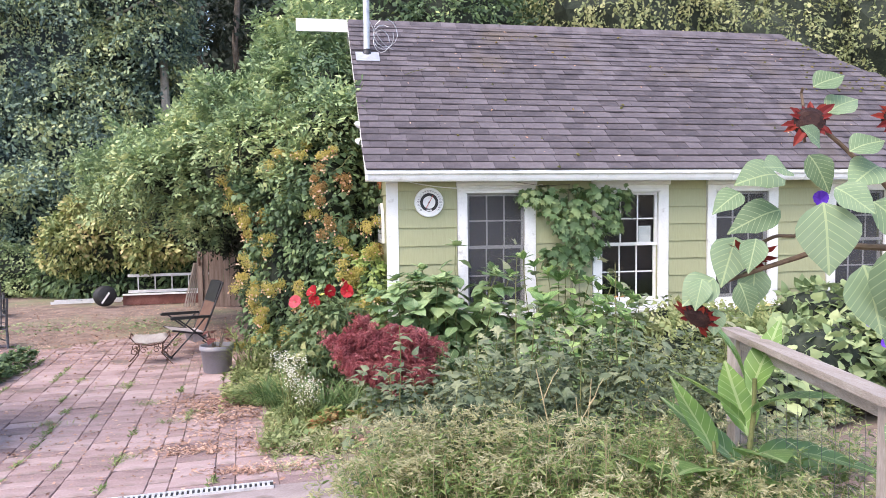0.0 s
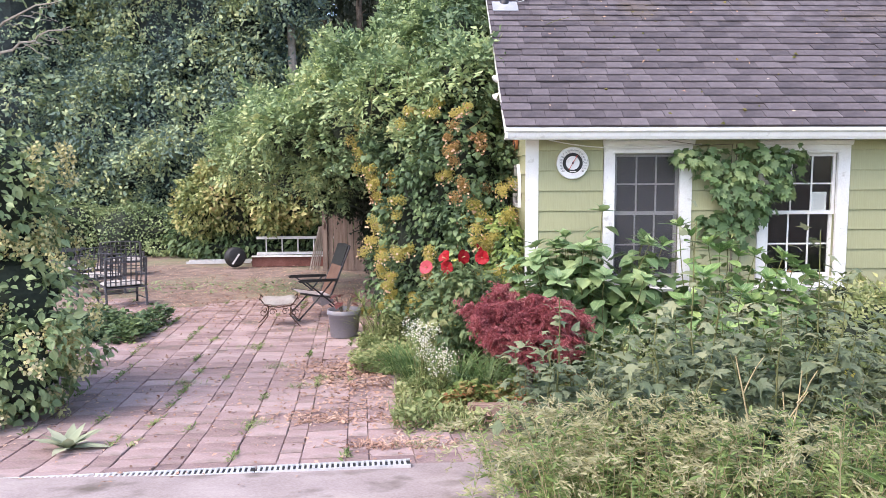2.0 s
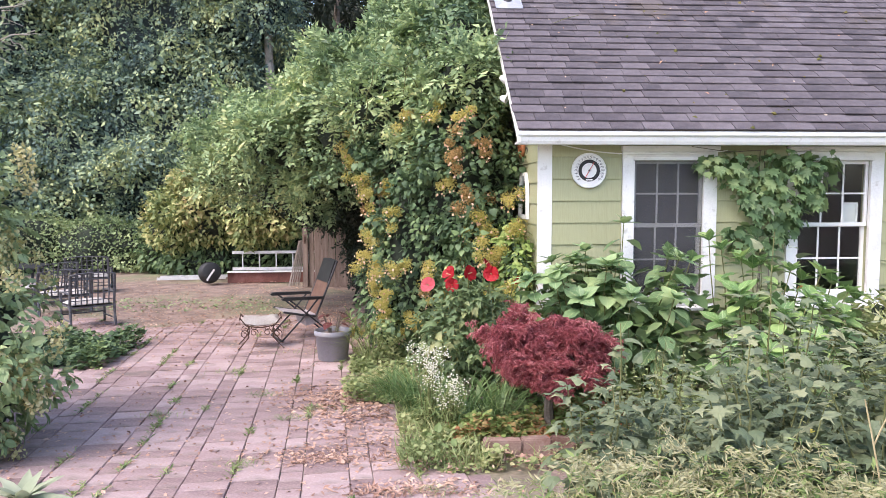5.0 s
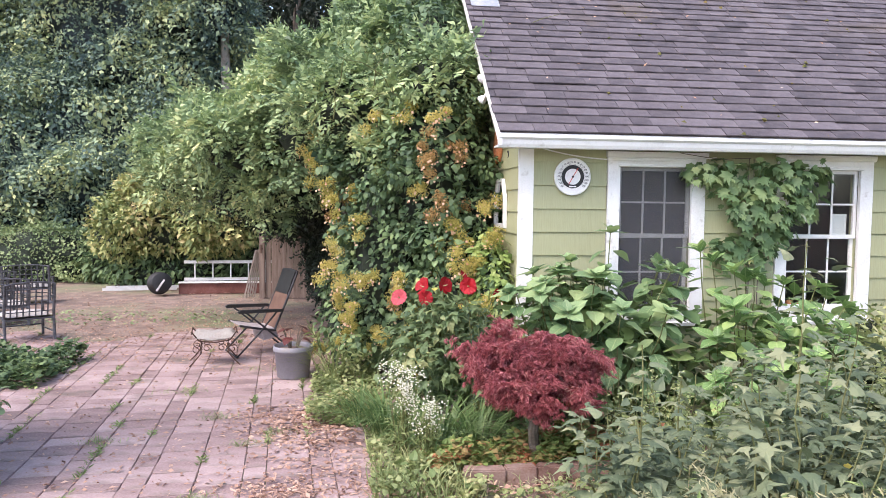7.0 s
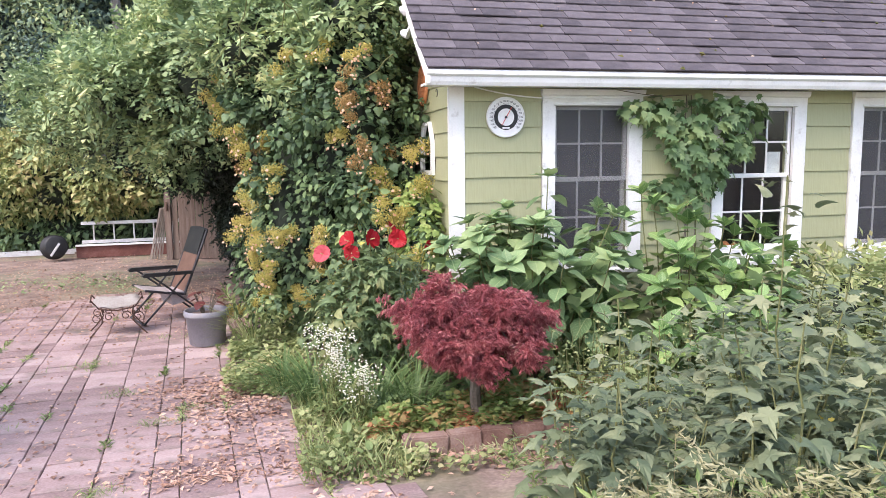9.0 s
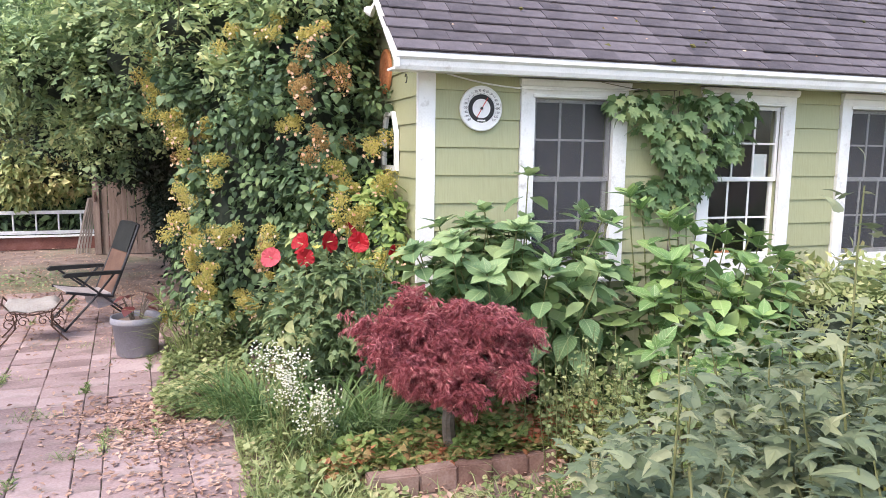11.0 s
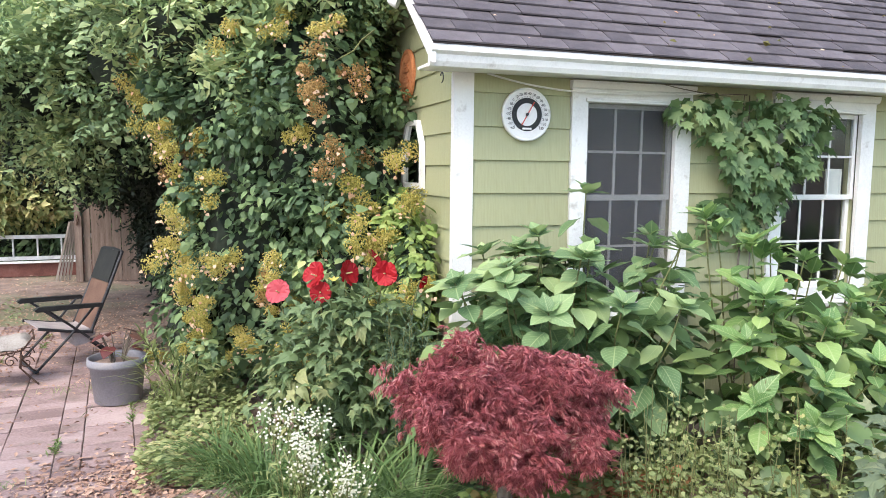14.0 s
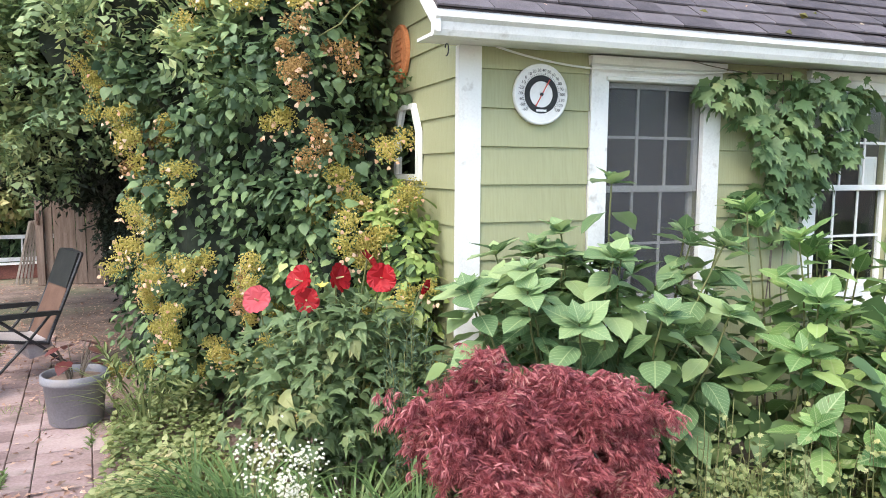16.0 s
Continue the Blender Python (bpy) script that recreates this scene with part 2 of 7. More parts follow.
M["leaf_hydrangea"] = leafy("hydrangea_leaf", [(0.1, (0.130, 0.222, 0.098)), (0.5, (0.232, 0.345, 0.155)), (0.9, (0.400, 0.510, 0.235))], 0.42, 0.28, per="object", patch_mix=0.2, veins=True)
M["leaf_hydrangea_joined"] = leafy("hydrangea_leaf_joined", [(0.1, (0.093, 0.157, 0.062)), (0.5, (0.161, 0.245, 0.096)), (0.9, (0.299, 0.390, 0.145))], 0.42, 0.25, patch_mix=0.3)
M["leaf_mallow"] = leafy("mallow_leaf", [(0.1, (0.085, 0.118, 0.064)), (0.5, (0.168, 0.208, 0.110)), (0.9, (0.340, 0.350, 0.195))], 0.5, 0.2, patch=2)
M["leaf_hibiscus"] = leafy("hibiscus_leaf", [(0.1, (0.095, 0.145, 0.068)), (0.6, (0.190, 0.265, 0.115)), (0.95, (0.400, 0.380, 0.165))], 0.5, 0.25, patch=2)
M["leaf_maple"] = leafy("red_maple_leaf", [(0.05, (0.225, 0.062, 0.075)), (0.45, (0.480, 0.138, 0.152)), (0.8, (0.670, 0.285, 0.280)), (0.97, (0.720, 0.500, 0.400))], 0.55, 0.35, patch=4, patch_mix=0.3)
M["leaf_grass"] = leafy("grass_blade", [(0.1, (0.122, 0.182, 0.057)), (0.6, (0.256, 0.334, 0.130)), (0.95, (0.456, 0.475, 0.216))], 0.5, 0.3, patch=2)
M["leaf_weed"] = leafy("weed_leaf", [(0.1, (0.157, 0.210, 0.077)), (0.5, (0.308, 0.362, 0.149)), (0.8, (0.455, 0.471, 0.222)), (0.97, (0.693, 0.584, 0.342))], 0.55, 0.3, patch=1.4)
M["leaf_strawberry"] = leafy("ground_cover_leaf", [(0.05, (0.118, 0.203, 0.051)), (0.45, (0.254, 0.321, 0.101)), (0.65, (0.406, 0.270, 0.118)), (0.85, (0.507, 0.152, 0.085)), (0.97, (0.608, 0.270, 0.152))], 0.55, 0.25, patch=2.5)
M["leaf_litter"] = leafy("dry_fallen_leaf", [(0.1, (0.240, 0.135, 0.098)), (0.5, (0.450, 0.280, 0.205)), (0.9, (0.660, 0.470, 0.360))], 0.8, 0.1, patch=2)
M["leaf_mullein"] = leafy("mullein_leaf", [(0.1, (0.30, 0.34, 0.22)), (0.6, (0.42, 0.46, 0.31)), (0.95, (0.56, 0.57, 0.40))], 0.8, 0.2, per="object")
M["leaf_canna"] = leafy("canna_leaf", [(0.1, (0.100, 0.189, 0.053)), (0.6, (0.182, 0.311, 0.081)), (0.95, (0.323, 0.448, 0.110))], 0.4, 0.3, per="object", veins=True)
M["leaf_sun"] = leafy("sunflower_leaf", [(0.1, (0.13, 0.20, 0.10)), (0.6, (0.20, 0.29, 0.16)), (0.95, (0.28, 0.36, 0.22))], 0.6, 0.25, per="object", veins=True)
M["leaf_creeper"] = leafy("creeper_leaf", [(0.1, (0.070, 0.130, 0.052)), (0.55, (0.165, 0.255, 0.108)), (0.85, (0.300, 0.385, 0.165)), (0.98, (0.500, 0.500, 0.210))], 0.5, 0.3, patch=3)
M["leaf_begonia"] = leafy("begonia_leaf", [(0.1, (0.12, 0.03, 0.03)), (0.5, (0.17, 0.06, 0.05)), (0.8, (0.2, 0.22, 0.15))], 0.4, 0.2)
M["lacecap"] = leafy("faded_lacecap", [(0.1, (0.310, 0.280, 0.070)), (0.5, (0.530, 0.465, 0.120)), (0.85, (0.660, 0.520, 0.190))], 0.8, 0.2, patch=2)
M["lacecap_brown"] = leafy("browned_lacecap", [(0.1, (0.210, 0.130, 0.050)), (0.5, (0.360, 0.225, 0.080)), (0.85, (0.500, 0.330, 0.130))], 0.8, 0.2, patch=2)
M["leaf_daylily"] = leafy("daylily_blade", [(0.1, (0.080, 0.145, 0.050)), (0.6, (0.165, 0.260, 0.095)), (0.95, (0.330, 0.400, 0.180))], 0.45, 0.3, patch=2)
M["leaf_fresh"] = leafy("fresh_hydrangea_leaf", [(0.1, (0.120, 0.225, 0.078)), (0.5, (0.220, 0.360, 0.118)), (0.9, (0.420, 0.550, 0.190))], 0.38, 0.3, per="object", patch_mix=0.2, veins=True)
M["leaf_bright"] = leafy("bright_young_leaf", [(0.1, (0.150, 0.230, 0.070)), (0.5, (0.290, 0.400, 0.120)), (0.9, (0.480, 0.540, 0.200))], 0.45, 0.3, patch=3)
M["leaf_needle"] = leafy("blue_green_needle_leaf", [(0.1, (0.060, 0.105, 0.066)), (0.6, (0.120, 0.185, 0.110)), (0.95, (0.220, 0.290, 0.170))], 0.6, 0.2, patch=3)
M["bract"] = leafy("pale_bract", [(0.1, (0.58, 0.27, 0.14)), (0.55, (0.70, 0.46, 0.30)), (0.95, (0.78, 0.68, 0.52))], 0.8, 0.2)
M["cream_bloom"] = leafy("cream_bloom", [(0.1, (0.42, 0.40, 0.16)), (0.6, (0.60, 0.55, 0.28)), (0.95, (0.72, 0.66, 0.45))], 0.8, 0.2)
M["red_petal"] = leafy("red_petal", [(0.1, (0.289, 0.005, 0.010)), (0.6, (0.391, 0.010, 0.017)), (0.95, (0.468, 0.025, 0.034))], 0.55, 0.25, per="object")
M["pink_petal"] = leafy("pink_petal", [(0.1, (0.50, 0.05, 0.075)), (0.9, (0.6, 0.11, 0.13))], 0.55, 0.25, per="object")
M["maroon_petal"] = leafy("maroon_petal", [(0.1, (0.096, 0.007, 0.007)), (0.6, (0.180, 0.015, 0.011)), (0.95, (0.300, 0.048, 0.018))], 0.6, 0.2)
M["yellow_petal"] = leafy("yellow_petal", [(0.1, (0.65, 0.55, 0.08)), (0.9, (0.78, 0.70, 0.2))], 0.6, 0.3)
M["white_petal"] = leafy("white_petal", [(0.1, (0.52, 0.52, 0.36)), (0.5, (0.70, 0.69, 0.56)), (0.9, (0.80, 0.79, 0.70))], 0.7, 0.2)
M["purple_petal"] = leafy("purple_petal", [(0.1, (0.10, 0.03, 0.42)), (0.9, (0.2, 0.07, 0.6))], 0.6, 0.2)
M["seed_head"] = surface("dark_seed_head", (0.012, 0.006, 0.006), (0.03, 0.012, 0.01), (0.06, 0.03, 0.02), 40, 0.9, 0, 0.9, 150)


# ---- building blocks ----
rng = np.random.default_rng(7)


class Soup:
    """Points and faces gathered into one mesh."""

    def __init__(self):
        self.v, self.f, self.n = [], [], 0

    def add(self, v, f):
        v = np.asarray(v, float).reshape(-1, 3)
        self.v.append(v)
        self.f.append([tuple(int(i) + self.n for i in q) for q in f])
        self.n += len(v)
        return self

    def box(self, lo, hi, m=None):
        (a, b2, c), (d, e, f2) = lo, hi
        v = np.array([(a, b2, c), (d, b2, c), (d, e, c), (a, e, c), (a, b2, f2), (d, b2, f2), (d, e, f2), (a, e, f2)], float)
        if m is not None:
            v = np.array([m @ Vector(p) for p in v])
        return self.add(v, [(3, 2, 1, 0), (4, 5, 6, 7), (0, 1, 5, 4), (1, 2, 6, 5), (2, 3, 7, 6), (3, 0, 4, 7)])

    def tube(self, pts, r0, r1=None, sides=5):
        pts = np.asarray(pts, float)
        r1 = r0 if r1 is None else r1
        k = len(pts)
        tang = np.gradient(pts, axis=0)
        tang /= np.linalg.norm(tang, axis=1)[:, None] + 1e-9
        ref = np.array([0.31, 0.17, 0.93]) if abs(tang[0][2]) < 0.85 else np.array([0.94, 0.3, 0.1])
        x = np.cross(tang, ref)
        x /= np.linalg.norm(x, axis=1)[:, None]
        y = np.cross(tang, x)
        rad = np.linspace(r0, r1, k)[:, None, None]
        ang = np.arange(sides) / sides * 2 * np.pi
        ring = pts[:, None] + rad * (np.cos(ang)[None, :, None] * x[:, None] + np.sin(ang)[None, :, None] * y[:, None])
        faces = [(i * sides + j, i * sides + (j + 1) % sides, (i + 1) * sides + (j + 1) % sides, (i + 1) * sides + j) for i in range(k - 1) for j in range(sides)]
        faces += [tuple(range(sides))[::-1], tuple((k - 1) * sides + j for j in range(sides))]
        return self.add(ring.reshape(-1, 3), faces)

    def lathe(self, prof, centre=(0, 0, 0), sides=28, m=None):
        prof = np.asarray(prof, float)
        ang = np.arange(sides) / sides * 2 * np.pi
        v = np.stack([prof[:, 0, None] * np.cos(ang), prof[:, 0, None] * np.sin(ang), np.repeat(prof[:, 1, None], sides, 1)], 2).reshape(-1, 3)
        if m is not None:
            v = np.array([m @ Vector(p) for p in v])
        v = v + np.array(centre)
        return self.add(v, [(i * sides + j, i * sides + (j + 1) % sides, (i + 1) * sides + (j + 1) % sides, (i + 1) * sides + j) for i in range(len(prof) - 1) for j in range(sides)])

    def prism(self, poly, lo, hi, axis="x"):
        """A polygon of two coordinates, pushed along an axis."""
        k = len(poly)
        put = {"x": lambda p, h: (h, p[0], p[1]), "y": lambda p, h: (p[0], h, p[1]), "z": lambda p, h: (p[0], p[1], h)}[axis]
        v = [put(p, lo) for p in poly] + [put(p, hi) for p in poly]
        return self.add(v, [tuple(range(k))[::-1], tuple(range(k, 2 * k))] + [(i, (i + 1) % k, k + (i + 1) % k, k + i) for i in range(k)])

    def mesh(self, name, smooth=False):
        me = bpy.data.meshes.new(name)
        me.from_pydata(np.concatenate(self.v).tolist(), [], [q for fs in self.f for q in fs])
        me.update()
        if smooth:
            me.polygons.foreach_set("use_smooth", np.ones(len(me.polygons), bool))
        return me


def unit(v):
    return v / (np.linalg.norm(v, axis=-1, keepdims=True) + 1e-9)


def scatter(name, template, p, axis, normal, size, smooth=False):
    """One mesh of many leaves: the template (points, triangles; y along the leaf, z its upper side) at every place."""
    tv, tf = np.asarray(template[0], float), np.asarray(template[1], int)
    a = unit(np.asarray(axis, float))
    x = unit(np.cross(a, normal))
    z = np.cross(x, a)
    s = np.broadcast_to(np.asarray(size, float), (len(p),))[:, None, None]
    v = np.asarray(p)[:, None] + s * (tv[None, :, 0:1] * x[:, None] + tv[None, :, 1:2] * a[:, None] + tv[None, :, 2:3] * z[:, None])
    f = (tf[None] + (np.arange(len(p)) * len(tv))[:, None, None]).reshape(-1)
    me = bpy.data.meshes.new(name)
    me.vertices.add(v.shape[0] * v.shape[1])
    me.vertices.foreach_set("co", v.reshape(-1).astype(np.float32))
    me.loops.add(len(f))
    me.loops.foreach_set("vertex_index", f.astype(np.int32))
    me.polygons.add(len(f) // 3)
    me.polygons.foreach_set("loop_start", np.arange(0, len(f), 3, dtype=np.int32))
    me.polygons.foreach_set("use_smooth", np.full(len(f) // 3, smooth))
    me.update(calc_edges=True)
    return me


def part(name, data, material, parent, label="", smooth=False):
    """Links a soup or a mesh as one object under a thing or a part."""
    me = data.mesh(name, smooth) if isinstance(data, Soup) else data
    if not me.materials:
        me.materials.append(M[material])
    ob = new(name, me)
    ob.parent = parent
    if label:
        ob["label"] = label
    return ob


def thing(name, label, category, at=(0, 0, 0), rz=0, group="", kind=""):
    """An Empty at the base of a thing; its parts are built round it, in its own space."""
    ob = new(name)
    ob.empty_display_size = 0.2
    ob.matrix_world = pose(*at, 0, 0, rz)
    ob.matrix_basis = pose(*at, 0, 0, rz)
    return tagged(ob, label, category, group, kind)


# Leaf shapes
OVATE = ([(0, 0, 0), (0, 0.32, 0.0), (0, 0.66, -0.03), (0, 1, -0.14), (-0.26, 0.2, 0.06), (-0.31, 0.5, 0.05), (-0.17, 0.78, -0.02), (0.26, 0.2, 0.06), (0.31, 0.5, 0.05), (0.17, 0.78, -0.02)],
         [(0, 1, 4), (4, 1, 5), (1, 2, 5), (5, 2, 6), (2, 3, 6), (0, 7, 1), (7, 8, 1), (1, 8, 2), (8, 9, 2), (2, 9, 3)])
SMALL = ([(0, 0, 0), (-0.27, 0.42, 0.07), (0, 1, -0.08), (0.27, 0.42, 0.07), (0, 0.45, 0)], [(0, 4, 1), (1, 4, 2), (0, 3, 4), (3, 2, 4)])
TINY = ([(0, 0, 0), (-0.3, 0.45, 0.08), (0, 1, -0.05), (0.3, 0.45, 0.08)], [(0, 2, 1), (0, 3, 2)])
LANCE = ([(0, 0, 0), (-0.11, 0.35, 0.03), (-0.08, 0.7, -0.02), (0, 1, -0.16), (0.08, 0.7, -0.02), (0.11, 0.35, 0.03), (0, 0.4, 0)], [(0, 6, 1), (1, 6, 2), (2, 6, 3), (0, 5, 6), (5, 4, 6), (4, 3, 6)])


def fan(points, cup=0.06):
    v = [(0, 0.38, 0)] + [(x, y, cup * (x * x + (y - 0.38) ** 2) * 2) for x, y in points]
    k = len(points)
    return v, [(0, i + 1, (i + 1) % k + 1) for i in range(k)]


LOBED = fan([(0, 0), (-0.28, -0.04), (-0.3, 0.15), (-0.55, 0.3), (-0.28, 0.46), (-0.33, 0.78), (-0.12, 0.66), (0, 1.05), (0.12, 0.66), (0.33, 0.78), (0.28, 0.46), (0.55, 0.3), (0.3, 0.15), (0.28, -0.04)], -0.1)
HEART = fan([(0, 0.02), (-0.2, -0.08), (-0.42, 0.1), (-0.43, 0.38), (-0.26, 0.7), (0, 1.05), (0.26, 0.7), (0.43, 0.38), (0.42, 0.1), (0.2, -0.08)], -0.12)


def pinnate(pairs, leaflet=0.3, droop=0.25, width=0.2):
    v, f = [], []
    for k in range(pairs * 2 + 1):
        s = 1 if k % 2 else -1
        y = 0.18 + 0.72 * (k // 2) / pairs
        ang = s * 1.1 if k < pairs * 2 else 0.0
        L = leaflet * (1.0 - 0.35 * (k // 2) / pairs)
        d, q = np.array([math.sin(ang), math.cos(ang), -0.25]), np.array([math.cos(ang), -math.sin(ang), 0.0])
        b0 = np.array([0, y, -droop * y * y])
        i = len(v)
        v += [tuple(b0), tuple(b0 + d * L * 0.45 + q * L * width), tuple(b0 + d * L), tuple(b0 + d * L * 0.45 - q * L * width)]
        f += [(i, i + 2, i + 1), (i, i + 3, i + 2)]
    return v, f


PINNATE = pinnate(4, 0.36, 0.25, 0.24)


def spray(leaves, length, seed, hang=0.35):
    """A loose shoot of small leaves that sit unevenly along it and hang off it."""
    r = np.random.default_rng(seed)
    v, f = [], []
    for k in range(leaves):
        y = (k + r.random()) / leaves
        b0 = np.array([r.normal() * 0.13, y, -hang * y * y + r.normal() * 0.09])
        ang = r.normal() * 1.1
        d = unit(np.array([math.sin(ang), math.cos(ang) * 0.7, -0.35 + 0.4 * r.normal()]))
        q = unit(np.cross(d, r.normal(size=3) * 0.5 + np.array([0, 0, 1.0])))
        L = length * (0.7 + 0.6 * r.random())
        i = len(v)
        v += [tuple(b0), tuple(b0 + d * L * 0.42 + q * L * 0.27), tuple(b0 + d * L), tuple(b0 + d * L * 0.42 - q * L * 0.27)]
        f += [(i, i + 2, i + 1), (i, i + 3, i + 2)]
    return v, f


def uneven(template, seed, amount=0.05):
    r = np.random.default_rng(seed)
    return [tuple(np.array(p) + r.normal(size=3) * amount * (1, 1, 1.6)) for p in template[0]], template[1]


VINE_SPRAY = [spray(13, 0.23, q) for q in range(3)]
FAR_SPRAY = [spray(9, 0.34, 10 + q) for q in range(2)]
FEATHERY = [uneven(pinnate(4, 0.34, 0.3 + 0.12 * q, 0.25), q, 0.03) for q in range(3)]
FEATHER = ([], [])
for k, ang in enumerate((-1.25, -0.8, -0.4, 0, 0.4, 0.8, 1.25)):
    L = 1.0 - 0.28 * abs(ang)
    d, q = np.array([math.sin(ang), math.cos(ang), 0]), np.array([math.cos(ang), -math.sin(ang), 0])
    i = len(FEATHER[0])
    FEATHER[0].extend([(0, 0, 0), tuple(d * L * 0.5 + q * 0.026 + np.array([0, 0, 0.03])), tuple(d * L + np.array([0, 0, -0.18])), tuple(d * L * 0.5 - q * 0.026 + np.array([0, 0, 0.03]))])
    FEATHER[1].extend([(i, i + 2, i + 1), (i, i + 3, i + 2)])
BLADE = ([(-0.02, 0, 0), (0.02, 0, 0), (-0.024, 0.4, 0.04), (0.024, 0.4, 0.04), (-0.016, 0.75, -0.06), (0.016, 0.75, -0.06), (0, 1, -0.3)], [(0, 1, 3), (0, 3, 2), (2, 3, 5), (2, 5, 4), (4, 5, 6)])
DOT = ([(0, 0, 0), (0.5, 0.3, 0.3), (-0.5, 0.3, 0.3), (0, 0.9, 0.2), (0, 0.4, 0.6)], [(0, 1, 4), (1, 3, 4), (3, 2, 4), (2, 0, 4)])


def wobble(d, seed, amount):
    s = np.sin(d[:, 0] * 5.1 + seed) * np.sin(d[:, 1] * 4.3 + seed * 1.7) + 0.6 * np.sin(d[:, 2] * 7.7 + seed * 2.3 + d[:, 0] * 6.0) + 0.4 * np.sin(d[:, 0] * 13 + d[:, 1] * 11 + d[:, 2] * 9 + seed)
    return 1 + amount * s


def blob_points(blobs, count, depth=0.22, zmin=-9, rough=0.14, seed=0):
    """Places and outward directions on the outer skin of a heap of uneven ellipsoids (centre, radii)."""
    c = np.array([q[0] for q in blobs], float)
    r = np.array([q[1] for q in blobs], float)
    area = (r[:, 0] * r[:, 1] + r[:, 1] * r[:, 2] + r[:, 0] * r[:, 2])
    keep_p, keep_n, have = [], [], 0
    for turn in range(12):
        k = rng.choice(len(c), count * 2, p=area / area.sum())
        d = unit(rng.normal(size=(count * 2, 3)))
        w = wobble(d, seed + k * 1.3, rough) * (1 - depth * rng.random(count * 2) ** 1.6)
        p = c[k] + r[k] * d * w[:, None]
        ok = p[:, 2] > zmin
        for i in range(len(c)):
            inside = (((p - c[i]) / r[i]) ** 2).sum(1) < 0.6
            ok &= ~(inside & (k != i))
        keep_p.append(p[ok])
        keep_n.append(unit(d / r[k])[ok])
        have += ok.sum()
        if have >= count:
            break
    return np.concatenate(keep_p)[:count], np.concatenate(keep_n)[:count]


def foliage(name, parent, blobs, count, template, size, material, up=0.55, down=0.45, loose=0.5, depth=0.22, zmin=-9, rough=0.14, seed=0, label="", jitter=0.35, smooth=False, tiers=0.0):
    """Leaves on the skin of a heap of blobs; tiers thins out the undersides, so that the dark core shows there as
    layers of shade.
    """
    p, nrm = blob_points(blobs, int(count * (1 + 0.6 * tiers)), depth, zmin, rough, seed)
    if tiers:
        keep = (nrm[:, 2] > -0.05 + 0.25 * rng.normal(size=len(p))) | (rng.random(len(p)) > tiers)
        p, nrm = p[keep], nrm[keep]
    k = len(p)
    axis = nrm * 0.7 + np.array([0, 0, -down]) + rng.normal(size=(k, 3)) * loose
    normal = nrm * 0.6 + np.array([0, 0, up]) + rng.normal(size=(k, 3)) * loose * 0.6
    s = size * (1 + jitter * rng.normal(size=k)).clip(0.45, 1.8)
    shapes = template if isinstance(template, list) else [template]
    for i, shape in enumerate(shapes):
        ob = part(name, scatter(name, shape, p[i::len(shapes)], axis[i::len(shapes)], normal[i::len(shapes)], s[i::len(shapes)], smooth), material, parent, label)
        ob["kind"] = "stuff"
    return ob


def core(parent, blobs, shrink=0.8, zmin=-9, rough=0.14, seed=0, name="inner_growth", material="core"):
    """Dark hulls behind the outer leaves: the shade among twigs and inner leaves, put into shape and colour."""
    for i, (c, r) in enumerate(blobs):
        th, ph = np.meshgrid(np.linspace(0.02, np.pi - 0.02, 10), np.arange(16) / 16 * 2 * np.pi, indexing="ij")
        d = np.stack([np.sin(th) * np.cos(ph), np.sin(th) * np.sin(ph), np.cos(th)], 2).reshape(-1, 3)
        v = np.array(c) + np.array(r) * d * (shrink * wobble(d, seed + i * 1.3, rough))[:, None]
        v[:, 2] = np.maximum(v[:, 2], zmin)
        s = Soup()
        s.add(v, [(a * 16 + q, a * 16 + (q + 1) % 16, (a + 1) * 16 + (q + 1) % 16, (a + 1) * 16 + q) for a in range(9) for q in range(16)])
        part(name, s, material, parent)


def lumps(blobs, count, size, zmin=-0.8):
    """Smaller tufts that break up the outline of a heap of foliage."""
    p, nrm = blob_points(blobs, count, 0.05, zmin)
    return list(blobs) + [(tuple(q - m * size * 0.35), tuple(size * (0.7 + 0.6 * rng.random(3)) * (1.15, 1.15, 0.75))) for q, m in zip(p, nrm)]


def bend(a, b2, sag=0.0, k=6, wild=0.0):
    t = np.linspace(0, 1, k)[:, None]
    p = np.array(a, float) * (1 - t) + np.array(b2, float) * t
    p[:, 2] -= (sag * 4 * t * (1 - t))[:, 0]
    if wild:
        p[1:-1] += rng.normal(size=(k - 2, 3)) * wild
    return p


def gz(x, y):
    """The height of the ground: a drive that slopes down to a level yard, with a slightly raised bed by the house."""
    z = np.interp(y, [-60, -6, 0, 4.9, 6.1, 7.0, 8.0, 9.5, 24, 34, 70, 400], [0.2, 0.1, -0.19, -0.56, -0.76, -0.835, -0.875, -0.89, -0.90, -0.6, 1.5, 3.0])
    bed = np.clip((x - 0.35) / 0.6, 0, 1) * np.clip((y - 7.3) / 0.4, 0, 1) * 0.14
    garden = np.clip((x - 0.6) / 1.0, 0, 1) * np.clip((7.0 - y) / 1.0, 0, 1) * 0.1
    return z + bed + garden


# ---- ground ----
def sheet(xs, ys, drop=0.0):
    gx, gy = np.meshgrid(xs, ys)
    v = np.stack([gx, gy, gz(gx, gy) - drop], 2).reshape(-1, 3)
    w = len(xs)
    s = Soup()
    s.add(v, [(j * w + i, j * w + i + 1, (j + 1) * w + i + 1, (j + 1) * w + i) for j in range(len(ys) - 1) for i in range(w - 1)])
    return s


